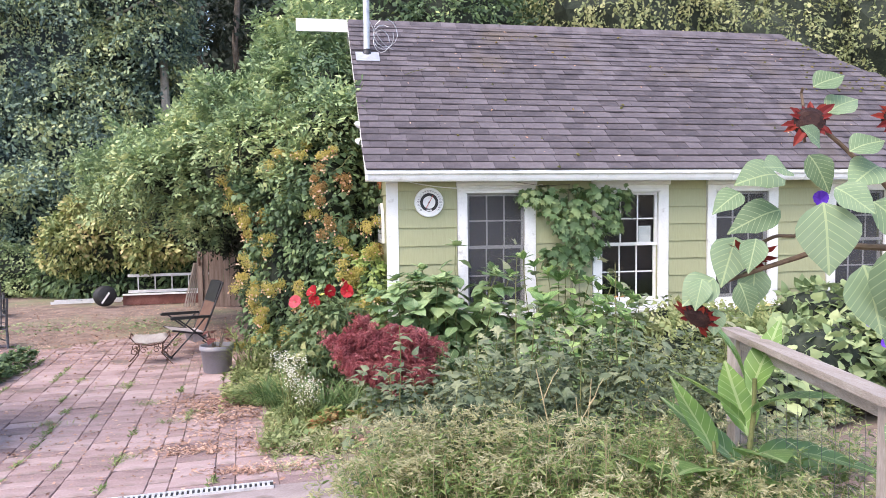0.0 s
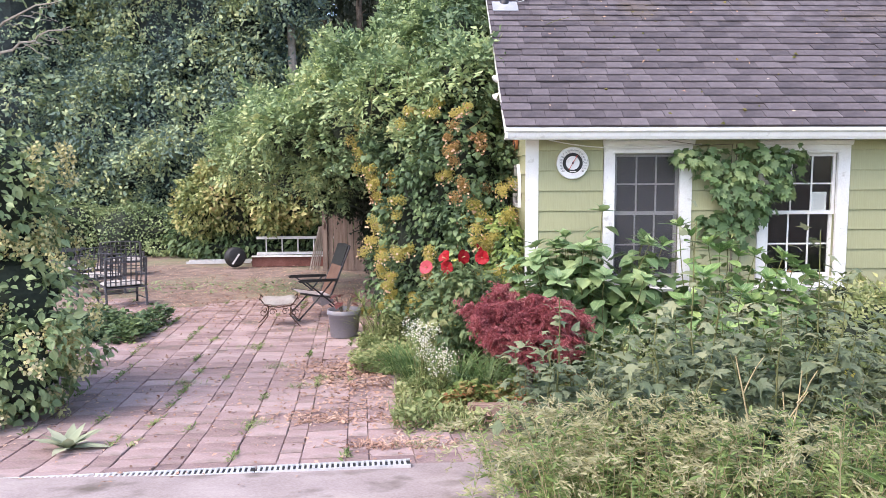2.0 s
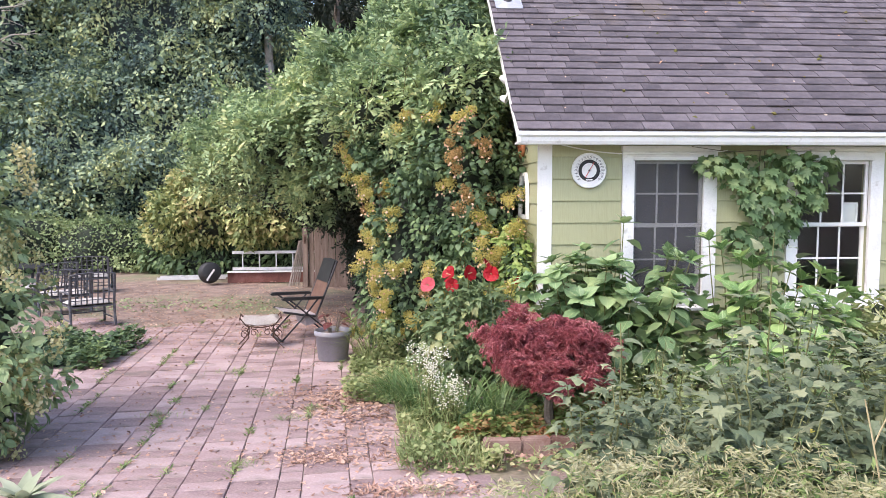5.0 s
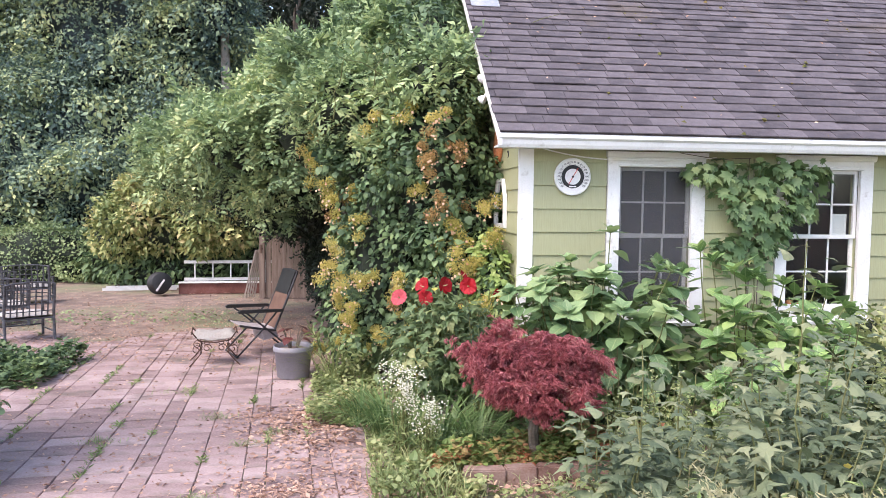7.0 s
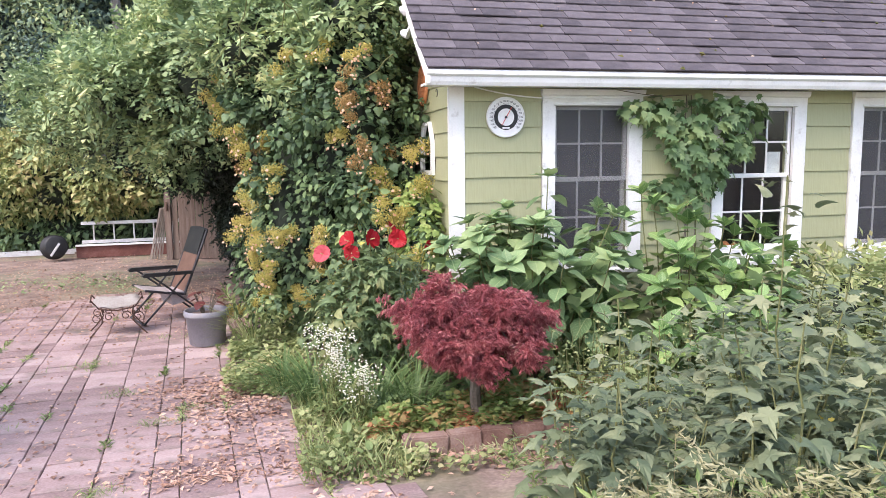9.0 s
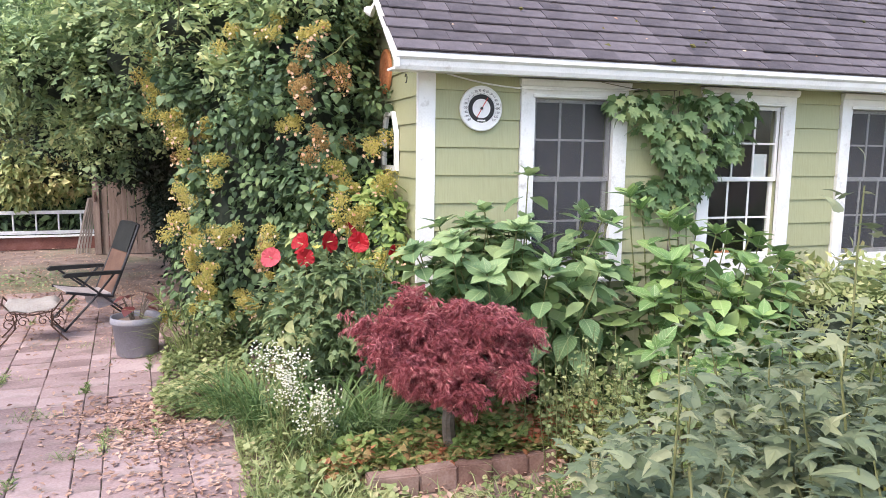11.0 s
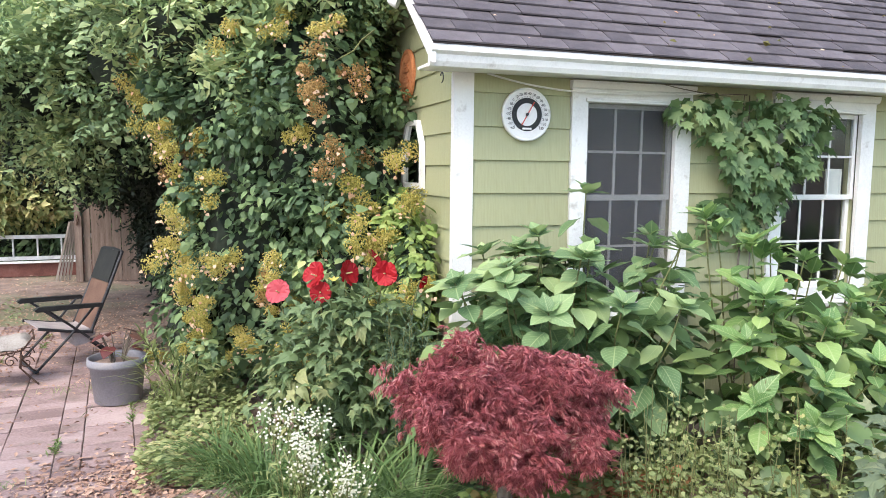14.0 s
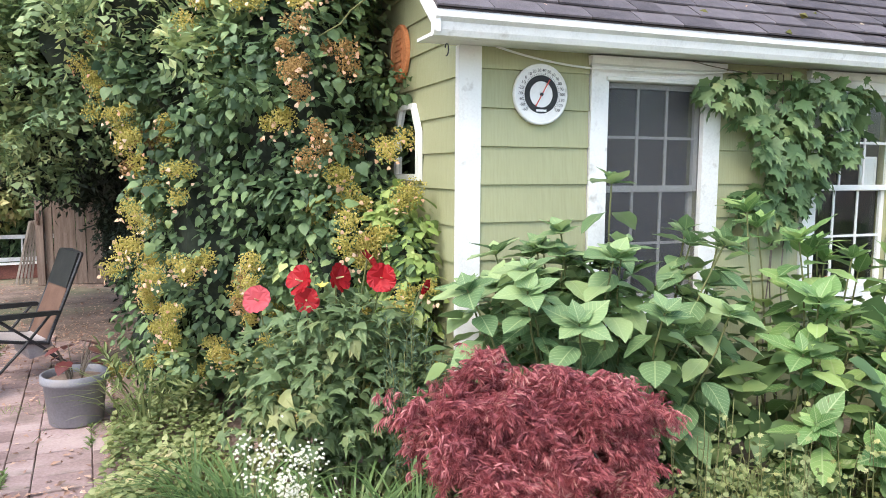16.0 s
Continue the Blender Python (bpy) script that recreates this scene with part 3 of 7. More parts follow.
near_x, near_y = np.arange(-12, 12.01, 0.3), np.arange(-4, 24.01, 0.3)
gxs = np.concatenate([[-900, -300, -120, -60, -30, -20], near_x, [20, 30, 60, 120, 300, 900]])
gys = np.concatenate([[-900, -300, -100, -40, -15], near_y, [30, 40, 60, 90, 150, 300, 900]])
ground = tagged(part("ground", sheet(gxs, gys, 0.018), "soil", None, smooth=True), "bare brown soil with leaf crumbs and thin weeds", "ground", kind="structure")


# ---- house ----
house = thing("house", "one-storey green-sided cottage with white trim and grey shingle roof", "house")
WY, EAVE, RIDGE_Y, RIDGE_Z, LX, RX = 8.95, 8.58, 11.62, 4.45, 0.70, 11.25
SLOPE = (RIDGE_Z - 1.985) / (RIDGE_Y - EAVE)
BACK = 2 * RIDGE_Y - EAVE
CX, CR = 1.02, 10.9
OPEN = [(1.98, 2.73), (3.77, 4.56), (5.39, 6.17), (7.2, 7.98)]
Z0, Z1 = 0.24, 1.70

wall = Soup()
xs = [CX + 0.02] + [v for o in OPEN for v in o] + [CR]
for k in range(0, len(xs), 2):
    wall.box((xs[k], WY + 0.01, -1.0), (xs[k + 1], WY + 0.13, 1.9))
for a, b2 in OPEN:
    wall.box((a, WY + 0.01, -1.0), (b2, WY + 0.13, Z0))
    wall.box((a, WY + 0.01, Z1), (b2, WY + 0.13, 1.9))
front_wall = part("front_wall", wall, "siding", house, "pale green wide-board siding")
gable = Soup()
gable.prism([(WY + 0.13, -1.0), (BACK - 0.37, -1.0), (BACK - 0.37, 1.95), (RIDGE_Y, RIDGE_Z - 0.25), (WY + 0.13, 2.1)], CX + 0.02, CX + 0.14)
gable_wall = part("gable_wall", gable, "siding", house, "pale green siding half hidden by vines")
rest = Soup()
rest.box((CX + 0.14, BACK - 0.49, -1.0), (CR, BACK - 0.37, 2.0)).box((CR - 0.12, WY + 0.13, -1.0), (CR, BACK - 0.49, 2.0))
part("rear_wall", rest, "siding", house)
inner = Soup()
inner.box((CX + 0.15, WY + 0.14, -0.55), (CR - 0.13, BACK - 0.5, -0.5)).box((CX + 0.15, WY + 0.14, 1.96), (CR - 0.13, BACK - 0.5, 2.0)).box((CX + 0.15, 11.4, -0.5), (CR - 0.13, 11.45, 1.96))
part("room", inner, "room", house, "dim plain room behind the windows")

COURSES = [1.505 + 0.2285 * k for k in range(2, -12, -1)]


def board_mesh(long, tall=0.236):
    s = Soup()
    s.prism([(-0.004, 0.0), (-0.019, 0.003), (-0.019, 0.013), (-0.003, tall), (0.004, tall), (0.004, 0.0)], 0, long)
    return s


for z in COURSES:
    tall = min(0.236, 1.9 - z)
    if tall < 0.03:
        continue
    bays = [(1.10, 1.85), (2.872, 3.64), (4.712, 5.25), (6.305, 7.06), (8.11, CR)] if z > 0.1 else [(1.10, CR)]
    if 0.1 < z + tall and z <= 0.1:
        tall = min(tall, 0.115 - z) if z < 0.1 else tall
    for a, b2 in bays:
        cuts = [a] + [q for q in np.arange(1.1 + 0.61 * ((int(round(z * 10)) % 2) * 0.5 + 0.5), CR, 1.22) if a + 0.3 < q < b2 - 0.3 and b2 - a > 2] + [b2]
        for p, q in zip(cuts, cuts[1:]):
            ob = part("siding_board", board_mesh(q - p - 0.002, tall), "siding", front_wall)
            ob.location = (p, WY, z)
for z in [1.47 + 0.2285 * k for k in range(12, -12, -1)]:
    lo = max(WY + 0.06, EAVE + 0.1 + (z + 0.2 - 1.985) / SLOPE + 0.16 if z > 1.75 else 0)
    hi = min(BACK - 0.4, BACK - (z + 0.2 - 1.985) / SLOPE - 0.26) if z > 1.75 else BACK - 0.4
    if hi - lo < 0.2:
        continue
    cuts = [lo] + list(np.arange(lo + 0.55 + 0.3 * (int(round(z * 9)) % 2), hi - 0.1, 1.22)) + [hi]
    for p, q in zip(cuts, cuts[1:]):
        ob = part("siding_board", board_mesh(q - p - 0.002), "siding", gable_wall)
        ob.matrix_basis = pose(CX + 0.015, q, z, 0, 0, -90)

for name, lo, hi in (("corner_post", (0.965, WY - 0.022, -0.95), (1.108, WY + 0.035, 1.86)), ("corner_post", (CX - 0.022, WY + 0.036, -0.95), (CX + 0.012, WY + 0.09, 1.95))):
    part(name, Soup().box(lo, hi), "white", house, "white painted corner board")
part("soffit", Soup().box((LX + 0.02, EAVE + 0.07, 1.862), (RX - 0.05, WY + 0.02, 1.88)), "white", house)
gut = Soup()
gut.prism([(EAVE, 1.975), (EAVE - 0.012, 1.96), (EAVE - 0.012, 1.935), (EAVE + 0.012, 1.915), (EAVE + 0.02, 1.875), (EAVE + 0.035, 1.845), (EAVE + 0.07, 1.84), (EAVE + 0.07, 1.98)], LX - 0.01, 5.42)
part("gutter", gut, "white", house, "white moulded eave board, slightly chipped")
gut = Soup()
gut.prism([(EAVE, 1.975), (EAVE - 0.012, 1.957), (EAVE - 0.012, 1.932), (EAVE + 0.012, 1.91), (EAVE + 0.02, 1.87), (EAVE + 0.035, 1.842), (EAVE + 0.07, 1.838), (EAVE + 0.07, 1.978)], 5.425, RX)
part("gutter", gut, "white", house)
rk = Soup()
for sgn in (1, -1):
    y0 = EAVE if sgn == 1 else BACK
    rk.prism([(y0, 1.86), (y0, 1.975), (RIDGE_Y, RIDGE_Z - 0.01), (RIDGE_Y, RIDGE_Z - 0.14)] if sgn == 1 else [(RIDGE_Y, RIDGE_Z - 0.14), (RIDGE_Y, RIDGE_Z - 0.01), (y0, 1.975), (y0, 1.86)], LX - 0.012, LX + 0.02)
part("rake_board", rk, "white", house, "white rake board")
so = Soup()
so.prism([(EAVE + 0.1, 1.93), (EAVE + 0.1, 1.945), (RIDGE_Y, RIDGE_Z - 0.06), (RIDGE_Y, RIDGE_Z - 0.075)], LX + 0.021, CX + 0.02)
part("rake_soffit", so, "white", house)

deck = Soup()
HX = 8.2
t = 0.03
deck.add([(LX, EAVE, 1.985), (RX, EAVE, 1.985), (HX, RIDGE_Y, RIDGE_Z), (LX, RIDGE_Y, RIDGE_Z), (LX, EAVE, 1.985 - t), (RX, EAVE, 1.985 - t), (HX, RIDGE_Y, RIDGE_Z - t), (LX, RIDGE_Y, RIDGE_Z - t),
          (LX, BACK, 1.985), (RX, BACK, 1.985), (LX, BACK, 1.955), (RX, BACK, 1.955)],
         [(0, 1, 2, 3), (7, 6, 5, 4), (0, 4, 5, 1), (3, 2, 9, 8), (10, 11, 6, 7), (8, 9, 11, 10), (1, 9, 2), (5, 6, 11), (1, 5, 11, 9), (0, 3, 7, 4), (3, 8, 10, 7)])
roof = part("roof", deck, "shingle_far", house, "weathered purple-grey asphalt shingle roof")

# Shingles: courses along the slope, the lowest and nearest as single pieces
slope_len = math.hypot(RIDGE_Y - EAVE, RIDGE_Z - 1.985)
ang = math.degrees(math.atan(SLOPE))
EXPO = 0.148


def shingle(long, tilt=0.0):
    s = Soup()
    s.prism([(0, 0.012), (0.003, 0.022), (0.016, 0.023), (0.17, 0.004), (0.17, 0.0), (0.012, 0.010)], 0, long)
    return s


shingle_meshes = []
for L in (0.20, 0.26, 0.30, 0.305, 0.33):
    me = shingle(L - 0.005).mesh("shingle")
    me.materials.append(M["shingle"])
    shingle_meshes.append((L, me))
joined, singles = Soup(), 0
base_rot = pose(0, 0, 0, ang)
for c in range(int(slope_len / EXPO)):
    s0 = c * EXPO - 0.015
    y, z = EAVE + s0 * math.cos(radians(ang)), 1.985 + s0 * math.sin(radians(ang))
    right = RX - (RX - HX) * s0 / slope_len
    x = LX - 0.01 - (c * 0.137) % 0.3
    while x < right - 0.1:
        L, me = shingle_meshes[int(rng.integers(0, 5))]
        x0 = max(x, LX - 0.015)
        if x + L > right:
            break
        lift = 0.5 + 2.2 * rng.random() if rng.random() < 0.12 else 0.0
        m = pose(x, y + rng.normal() * 0.003, z + 0.002, ang - lift, 0, rng.normal() * 0.25)
        if x < LX - 0.03:
            k = shingle(x + L - x0 - 0.005)
            joined.add(np.array([pose(x0, y, z + 0.002, ang) @ Vector(p) for p in k.v[0]]), k.f[0])
        elif singles < 300 and x < 6.2:
            ob = new("shingle", me)
            ob.parent = roof
            ob.matrix_basis = m
            singles += 1
        else:
            k = shingle(L - 0.005)
            joined.add(np.array([m @ Vector(p) for p in k.v[0]]), k.f[0])
        x += L
jo = tagged(part("shingles", joined, "shingle_far", roof), kind="stuff")
x = LX
while x < HX - 0.1:
    cap = Soup()
    cap.prism([(RIDGE_Y - 0.14, RIDGE_Z - 0.095), (RIDGE_Y - 0.13, RIDGE_Z - 0.07), (RIDGE_Y, RIDGE_Z + 0.03 + 0.005 * rng.random()), (RIDGE_Y + 0.13, RIDGE_Z - 0.07), (RIDGE_Y + 0.14, RIDGE_Z - 0.095), (RIDGE_Y, RIDGE_Z + 0.01)], x, x + 0.24)
    part("ridge_shingle", cap, "shingle", roof)
    x += 0.243
# Moss and lichen specks
ms_x = np.concatenate([1.4 + rng.random(60) * 6, HX - 0.6 + rng.random(200) ** 0.7 * 1.9])
ms_s = np.concatenate([rng.random(60) * slope_len * 0.95, slope_len * (1 - rng.random(200) * 0.5)])
ok = ms_x < RX - (RX - HX) * ms_s / slope_len - 0.05
ms_x, ms_s = ms_x[ok], ms_s[ok]
p = np.stack([ms_x, EAVE + ms_s * math.cos(radians(ang)), 1.985 + ms_s * math.sin(radians(ang)) + 0.016], 1)
tagged(part("moss", scatter("moss", DOT, p, rng.normal(size=(len(p), 3)) * (1, 1, 0.1), np.tile([0, -0.6, 0.8], (len(p), 1)), 0.02 + 0.05 * rng.random(len(p))), "moss", roof), kind="stuff")
k = 150
ms_x, ms_s = 0.9 + rng.random(k) * 7, rng.random(k) * slope_len * 0.95
p = np.stack([ms_x, EAVE + ms_s * math.cos(radians(ang)), 1.985 + ms_s * math.sin(radians(ang)) + 0.018], 1)
tagged(part("pale_specks", scatter("pale_specks", TINY, p, rng.normal(size=(k, 3)) * (1, 0.5, 0.4), np.tile([0, -0.63, 0.77], (k, 1)), 0.02 + 0.035 * rng.random(k)), "bract", roof), kind="stuff")

# Vent pipe, flashing and the white board at the ridge
pz = 1.985 + (10.76 - EAVE) * SLOPE
part("flashing", Soup().box((-0.17, -0.13, 0.018), (0.17, 0.13, 0.026), pose(0.915, 10.70, pz - 0.045, ang)), "galv", house, "galvanised flashing plate")
vent = part("vent_pipe", Soup().tube([(0.915, 10.80, pz - 0.05), (0.915, 10.80, pz + 1.25)], 0.048, sides=14), "galv", house, "galvanised vent pipe")
part("pipe_collar", Soup().lathe([(0.085, 0.0), (0.075, 0.05), (0.05, 0.1), (0.05, 0.12)], (0.915, 10.80, pz - 0.02)), "dark_metal", vent)
cab = Soup()
for k in range(3):
    a = np.linspace(0, 2 * np.pi * 0.9, 12)
    cab.tube(np.stack([1.13 + 0.03 * k + (0.12 + 0.03 * k) * np.cos(a + k), 10.80 + 0.02 * np.sin(3 * a), pz + 0.22 + 0.06 * k + (0.16 + 0.02 * k) * np.sin(a + k)], 1), 0.006)
cab.tube(bend((0.96, 10.8, pz + 0.5), (1.35, 10.9, pz + 0.12), 0.1), 0.006)
part("loose_cable", cab, "galv", vent, "loops of loose pale cable")
part("ridge_board", Soup().box((-0.10, 11.60, 4.28), (LX - 0.015, 11.64, 4.47)), "white", house, "white board jutting out at the ridge")


def build_window(a, b2, screened, note):
    w = thing("window", note, "window")
    w.parent = house
    for key in ("category", "kind"):
        if key in w:
            del w[key]
    y = WY
    ta, tb = a - 0.125, b2 + 0.14
    for lo, hi, nm in (((ta, y - 0.03, Z0 - 0.1), (a, y + 0.02, 1.845), "casing"), ((b2, y - 0.03, Z0 - 0.1), (tb, y + 0.02, 1.845), "casing"), ((a, y - 0.03, Z1), (b2, y + 0.02, 1.845), "casing")):
        part(nm, Soup().box(lo, hi), "white", w)
    cr = Soup()
    cr.prism([(y - 0.031, 1.79), (y - 0.05, 1.80), (y - 0.06, 1.83), (y - 0.06, 1.848), (y - 0.0, 1.848), (y, 1.79)], ta - 0.015, tb + 0.015)
    cr.prism([(y - 0.031, 1.70), (y - 0.045, 1.705), (y - 0.045, 1.725), (y - 0.031, 1.73)], a - 0.02, b2 + 0.02)
    part("head_moulding", cr, "white", w)
    part("window_sill", Soup().prism([(y - 0.08, 0.118), (y - 0.085, 0.15), (y + 0.0, 0.17), (y + 0.02, 0.17), (y + 0.02, 0.118)], ta - 0.03, tb + 0.03), "white", w, "chipped white sill")
    part("bottom_rail", Soup().box((a, y - 0.028, Z0 - 0.07), (b2, y + 0.03, Z0 + 0.035)), "white", w)
    mid = 1.005
    for nm, lo, hi, dy in (("upper_sash", mid - 0.005, Z1, 0.02), ("lower_sash", Z0 + 0.03, mid + 0.025, 0.055)):
        s = Soup()
        f = 0.035
        s.box((a, y + dy, lo), (a + f, y + dy + 0.03, hi)).box((b2 - f, y + dy, lo), (b2, y + dy + 0.03, hi))
        s.box((a + f, y + dy, lo), (b2 - f, y + dy + 0.03, lo + 0.04)).box((a + f, y + dy, hi - 0.035), (b2 - f, y + dy + 0.03, hi))
        sash = part(nm, s, "white", w)
        for k in (1, 2):
            x = a + f + (b2 - a - 2 * f) * k / 3
            part("glazing_bar", Soup().box((x - 0.009, y + dy + 0.002, lo + 0.04), (x + 0.009, y + dy + 0.012, hi - 0.035)), "white", w)
        zz = (lo + 0.04 + hi - 0.035) / 2
        part("glazing_bar", Soup().box((a + f, y + dy + 0.003, zz - 0.009), (b2 - f, y + dy + 0.011, zz + 0.009)), "white", w)
        pane = part("pane", Soup().box((a + f, y + dy + 0.014, lo + 0.04), (b2 - f, y + dy + 0.018, hi - 0.035)), "glass", w)
        pane.visible_shadow = False
    if screened:
        part("insect_screen", Soup().box((a + 0.002, y + 0.008, Z0 + 0.036), (b2 - 0.002, y + 0.009, Z1 - 0.002)), "screen", w, "grey insect screen")
    return w


build_window(*OPEN[0], True, "white double-hung window with grey insect screen")
w2 = build_window(*OPEN[1], False, "white double-hung window with dark clear panes")
build_window(*OPEN[2], True, "white double-hung window with grey insect screen")
build_window(*OPEN[3], True, "white double-hung window beside climbing stems")
fr2 = thing("picture_frame", "small white picture frame leaning in the window", "picture frame", (4.335, WY + 0.095, 1.034))
for lo, hi in (((0, 0, 0), (0.17, 0.012, 0.02)), ((0, 0, 0.20), (0.17, 0.012, 0.22)), ((0, 0, 0.02), (0.02, 0.012, 0.20)), ((0.15, 0, 0.02), (0.17, 0.012, 0.20))):
    part("frame", Soup().box(lo, hi), "white", fr2)
part("picture", Soup().box((0.02, 0.004, 0.02), (0.15, 0.010, 0.20)), "paper", fr2, "plain pale sheet")
for gx0, gr in ((3.92, 0.055), (4.03, 0.045), (4.12, 0.05)):
    gd = thing("gourd", "small tan and orange gourd on the inside sill", "gourd", (gx0, WY + 0.135, Z0), group="gourds on the sill")
    prof = [(0.001, 0.0)] + [(gr * math.sin(q) * (1 - 0.25 * (q / 3.14) ** 2), gr * 1.1 * (1 - math.cos(q)) * 0.9) for q in np.linspace(0.3, 2.9, 9)]
    part("body", Soup().lathe(prof, sides=16), "terracotta", gd, smooth=True)
    part("stalk", Soup().tube([(0, 0, gr * 1.9), (0.006, 0, gr * 2.4)], 0.006, 0.004), "straw", gd)
part("inner_sill", Soup().box((OPEN[1][0], WY + 0.09, Z0 - 0.02), (OPEN[1][1], WY + 0.24, Z0 - 0.001)), "white", w2)
part("shelf", Soup().box((4.28, WY + 0.09, 1.012), (OPEN[1][1], WY + 0.13, 1.033)), "white", w2)


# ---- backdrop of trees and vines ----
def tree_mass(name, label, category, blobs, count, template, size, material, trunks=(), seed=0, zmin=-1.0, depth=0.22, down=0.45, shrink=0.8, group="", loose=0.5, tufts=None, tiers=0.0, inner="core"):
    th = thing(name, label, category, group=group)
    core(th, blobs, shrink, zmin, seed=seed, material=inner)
    if tufts:
        blobs = lumps(blobs, *tufts, zmin=zmin)
    foliage("leaves", th, blobs, count, template, size, material, zmin=zmin, seed=seed, depth=depth, down=down, loose=loose, tiers=tiers)
    for pts, r0, r1 in trunks:
        part("trunk", Soup().tube(pts, r0, r1, 9), "dead_bark" if name == "vine_covered_tree" else "bark", th)
    return th


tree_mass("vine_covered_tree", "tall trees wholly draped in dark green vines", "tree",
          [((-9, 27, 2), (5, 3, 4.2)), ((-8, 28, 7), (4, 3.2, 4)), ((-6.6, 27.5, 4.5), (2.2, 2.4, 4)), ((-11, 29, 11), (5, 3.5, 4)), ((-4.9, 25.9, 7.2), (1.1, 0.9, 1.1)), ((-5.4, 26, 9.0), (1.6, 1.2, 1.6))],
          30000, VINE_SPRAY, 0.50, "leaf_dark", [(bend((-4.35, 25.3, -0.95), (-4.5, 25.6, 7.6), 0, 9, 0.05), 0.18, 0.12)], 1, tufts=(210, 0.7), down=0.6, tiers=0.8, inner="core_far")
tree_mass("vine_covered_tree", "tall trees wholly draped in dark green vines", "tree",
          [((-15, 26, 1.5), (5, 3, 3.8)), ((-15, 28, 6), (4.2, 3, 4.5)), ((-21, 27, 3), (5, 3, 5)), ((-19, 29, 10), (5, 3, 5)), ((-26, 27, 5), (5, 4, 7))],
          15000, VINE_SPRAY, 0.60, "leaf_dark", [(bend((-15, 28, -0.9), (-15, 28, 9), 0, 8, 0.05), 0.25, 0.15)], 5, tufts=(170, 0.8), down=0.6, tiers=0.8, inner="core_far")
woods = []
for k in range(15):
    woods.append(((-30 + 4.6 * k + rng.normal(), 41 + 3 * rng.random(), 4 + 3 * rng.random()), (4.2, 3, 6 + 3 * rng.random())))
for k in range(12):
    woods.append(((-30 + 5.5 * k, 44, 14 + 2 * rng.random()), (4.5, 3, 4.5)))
# Leaves coloured dark in place of canopy shade falling on the woods
far = tree_mass("far_woods", "dense woodland behind the yard, its deep shade put into the leaf colour", "woods", woods, 7000, FAR_SPRAY, 1.35, "leaf_shade", seed=9)
far["kind"] = "stuff"
for k, (x, y) in enumerate(((-3.2, 34), (-1.4, 36), (-5.0, 37), (1.5, 35), (-7.4, 35))):
    th = thing("forest_tree", "bare dark trunk standing in the shade of the woods", "tree", (x, y, float(gz(x, y))), group="woodland trunks")
    part("trunk", Soup().tube(bend((0, 0, -0.2), (0.3, 0.2, 13), 0, 9, 0.08), 0.2, 0.12, 9), "bark", th)
    crown = [((0.3, 0.2, 12), (2.6, 2.2, 2.2)), ((-1.2, 0, 10.8), (1.7, 1.5, 1.2)), ((1.6, -0.3, 11), (1.6, 1.4, 1.3))]
    foliage("crown", th, crown, 150, FAR_SPRAY, 0.7, "leaf_shade", depth=0.6, seed=k)
    for q in range(5):
        h = 4 + 1.4 * q
        a = rng.random() * 6.28
        part("limb", Soup().tube(bend((0.3 * h / 13, 0.2 * h / 13, h), (1.7 * math.cos(a), 1.7 * math.sin(a), h + 0.9), -0.15, 6, 0.06), 0.05, 0.012), "bark", th)
# Bare dead branches reaching out of the vines
for x, y, z in ((-12.3, 23.4, 5.6), (-12.6, 23.6, 6.4), (-5.0, 24.6, 8.2)):
    th = thing("dead_branch", "bare grey dead branch sticking out of the vines", "branch", (x, y, z), group="dead branches")
    part("limb", Soup().tube(bend((-1.2, 0.9, -0.5), (1.7, -0.2, 0.35), -0.15, 9, 0.05), 0.05, 0.012), "dead_bark", th)
    for q in range(6):
        t = 0.3 + 0.1 * q
        b0 = np.array([-1.2 + 2.9 * t, 0.9 - 1.1 * t, -0.5 + 0.85 * t + 0.1])
        part("twig", Soup().tube(bend(b0, b0 + np.array([0.5 + 0.3 * rng.random(), rng.normal() * 0.2, 0.35 * rng.normal()]), 0, 6, 0.03), 0.018, 0.005), "dead_bark", th)
tree_mass("tree", "airy yellow-green tree behind the cottage roof", "tree",
          [((9.5, 20, 6.5), (3.4, 2.5, 2.8)), ((13, 19, 5.0), (3.2, 2.5, 3.2)), ((16.5, 18, 5), (3, 2.5, 4)), ((13, 21, 9), (4, 2.5, 3))], 9000, VINE_SPRAY, 0.42, "leaf_back", [(bend((11.5, 20, -0.9), (11.8, 20, 7), 0, 7, 0.06), 0.2, 0.12)], 21, depth=0.5, down=0.9)
tree_mass("tree", "leafy tree behind the cottage roof", "tree",
          [((3.5, 21, 6.2), (3.2, 2.5, 2.8)), ((4.0, 23, 10), (4, 2.5, 3.2))], 6500, VINE_SPRAY, 0.5, "leaf_vine", [(bend((3, 21, -0.9), (3.1, 21, 7), 0, 7, 0.06), 0.2, 0.12)], 25, depth=0.35)

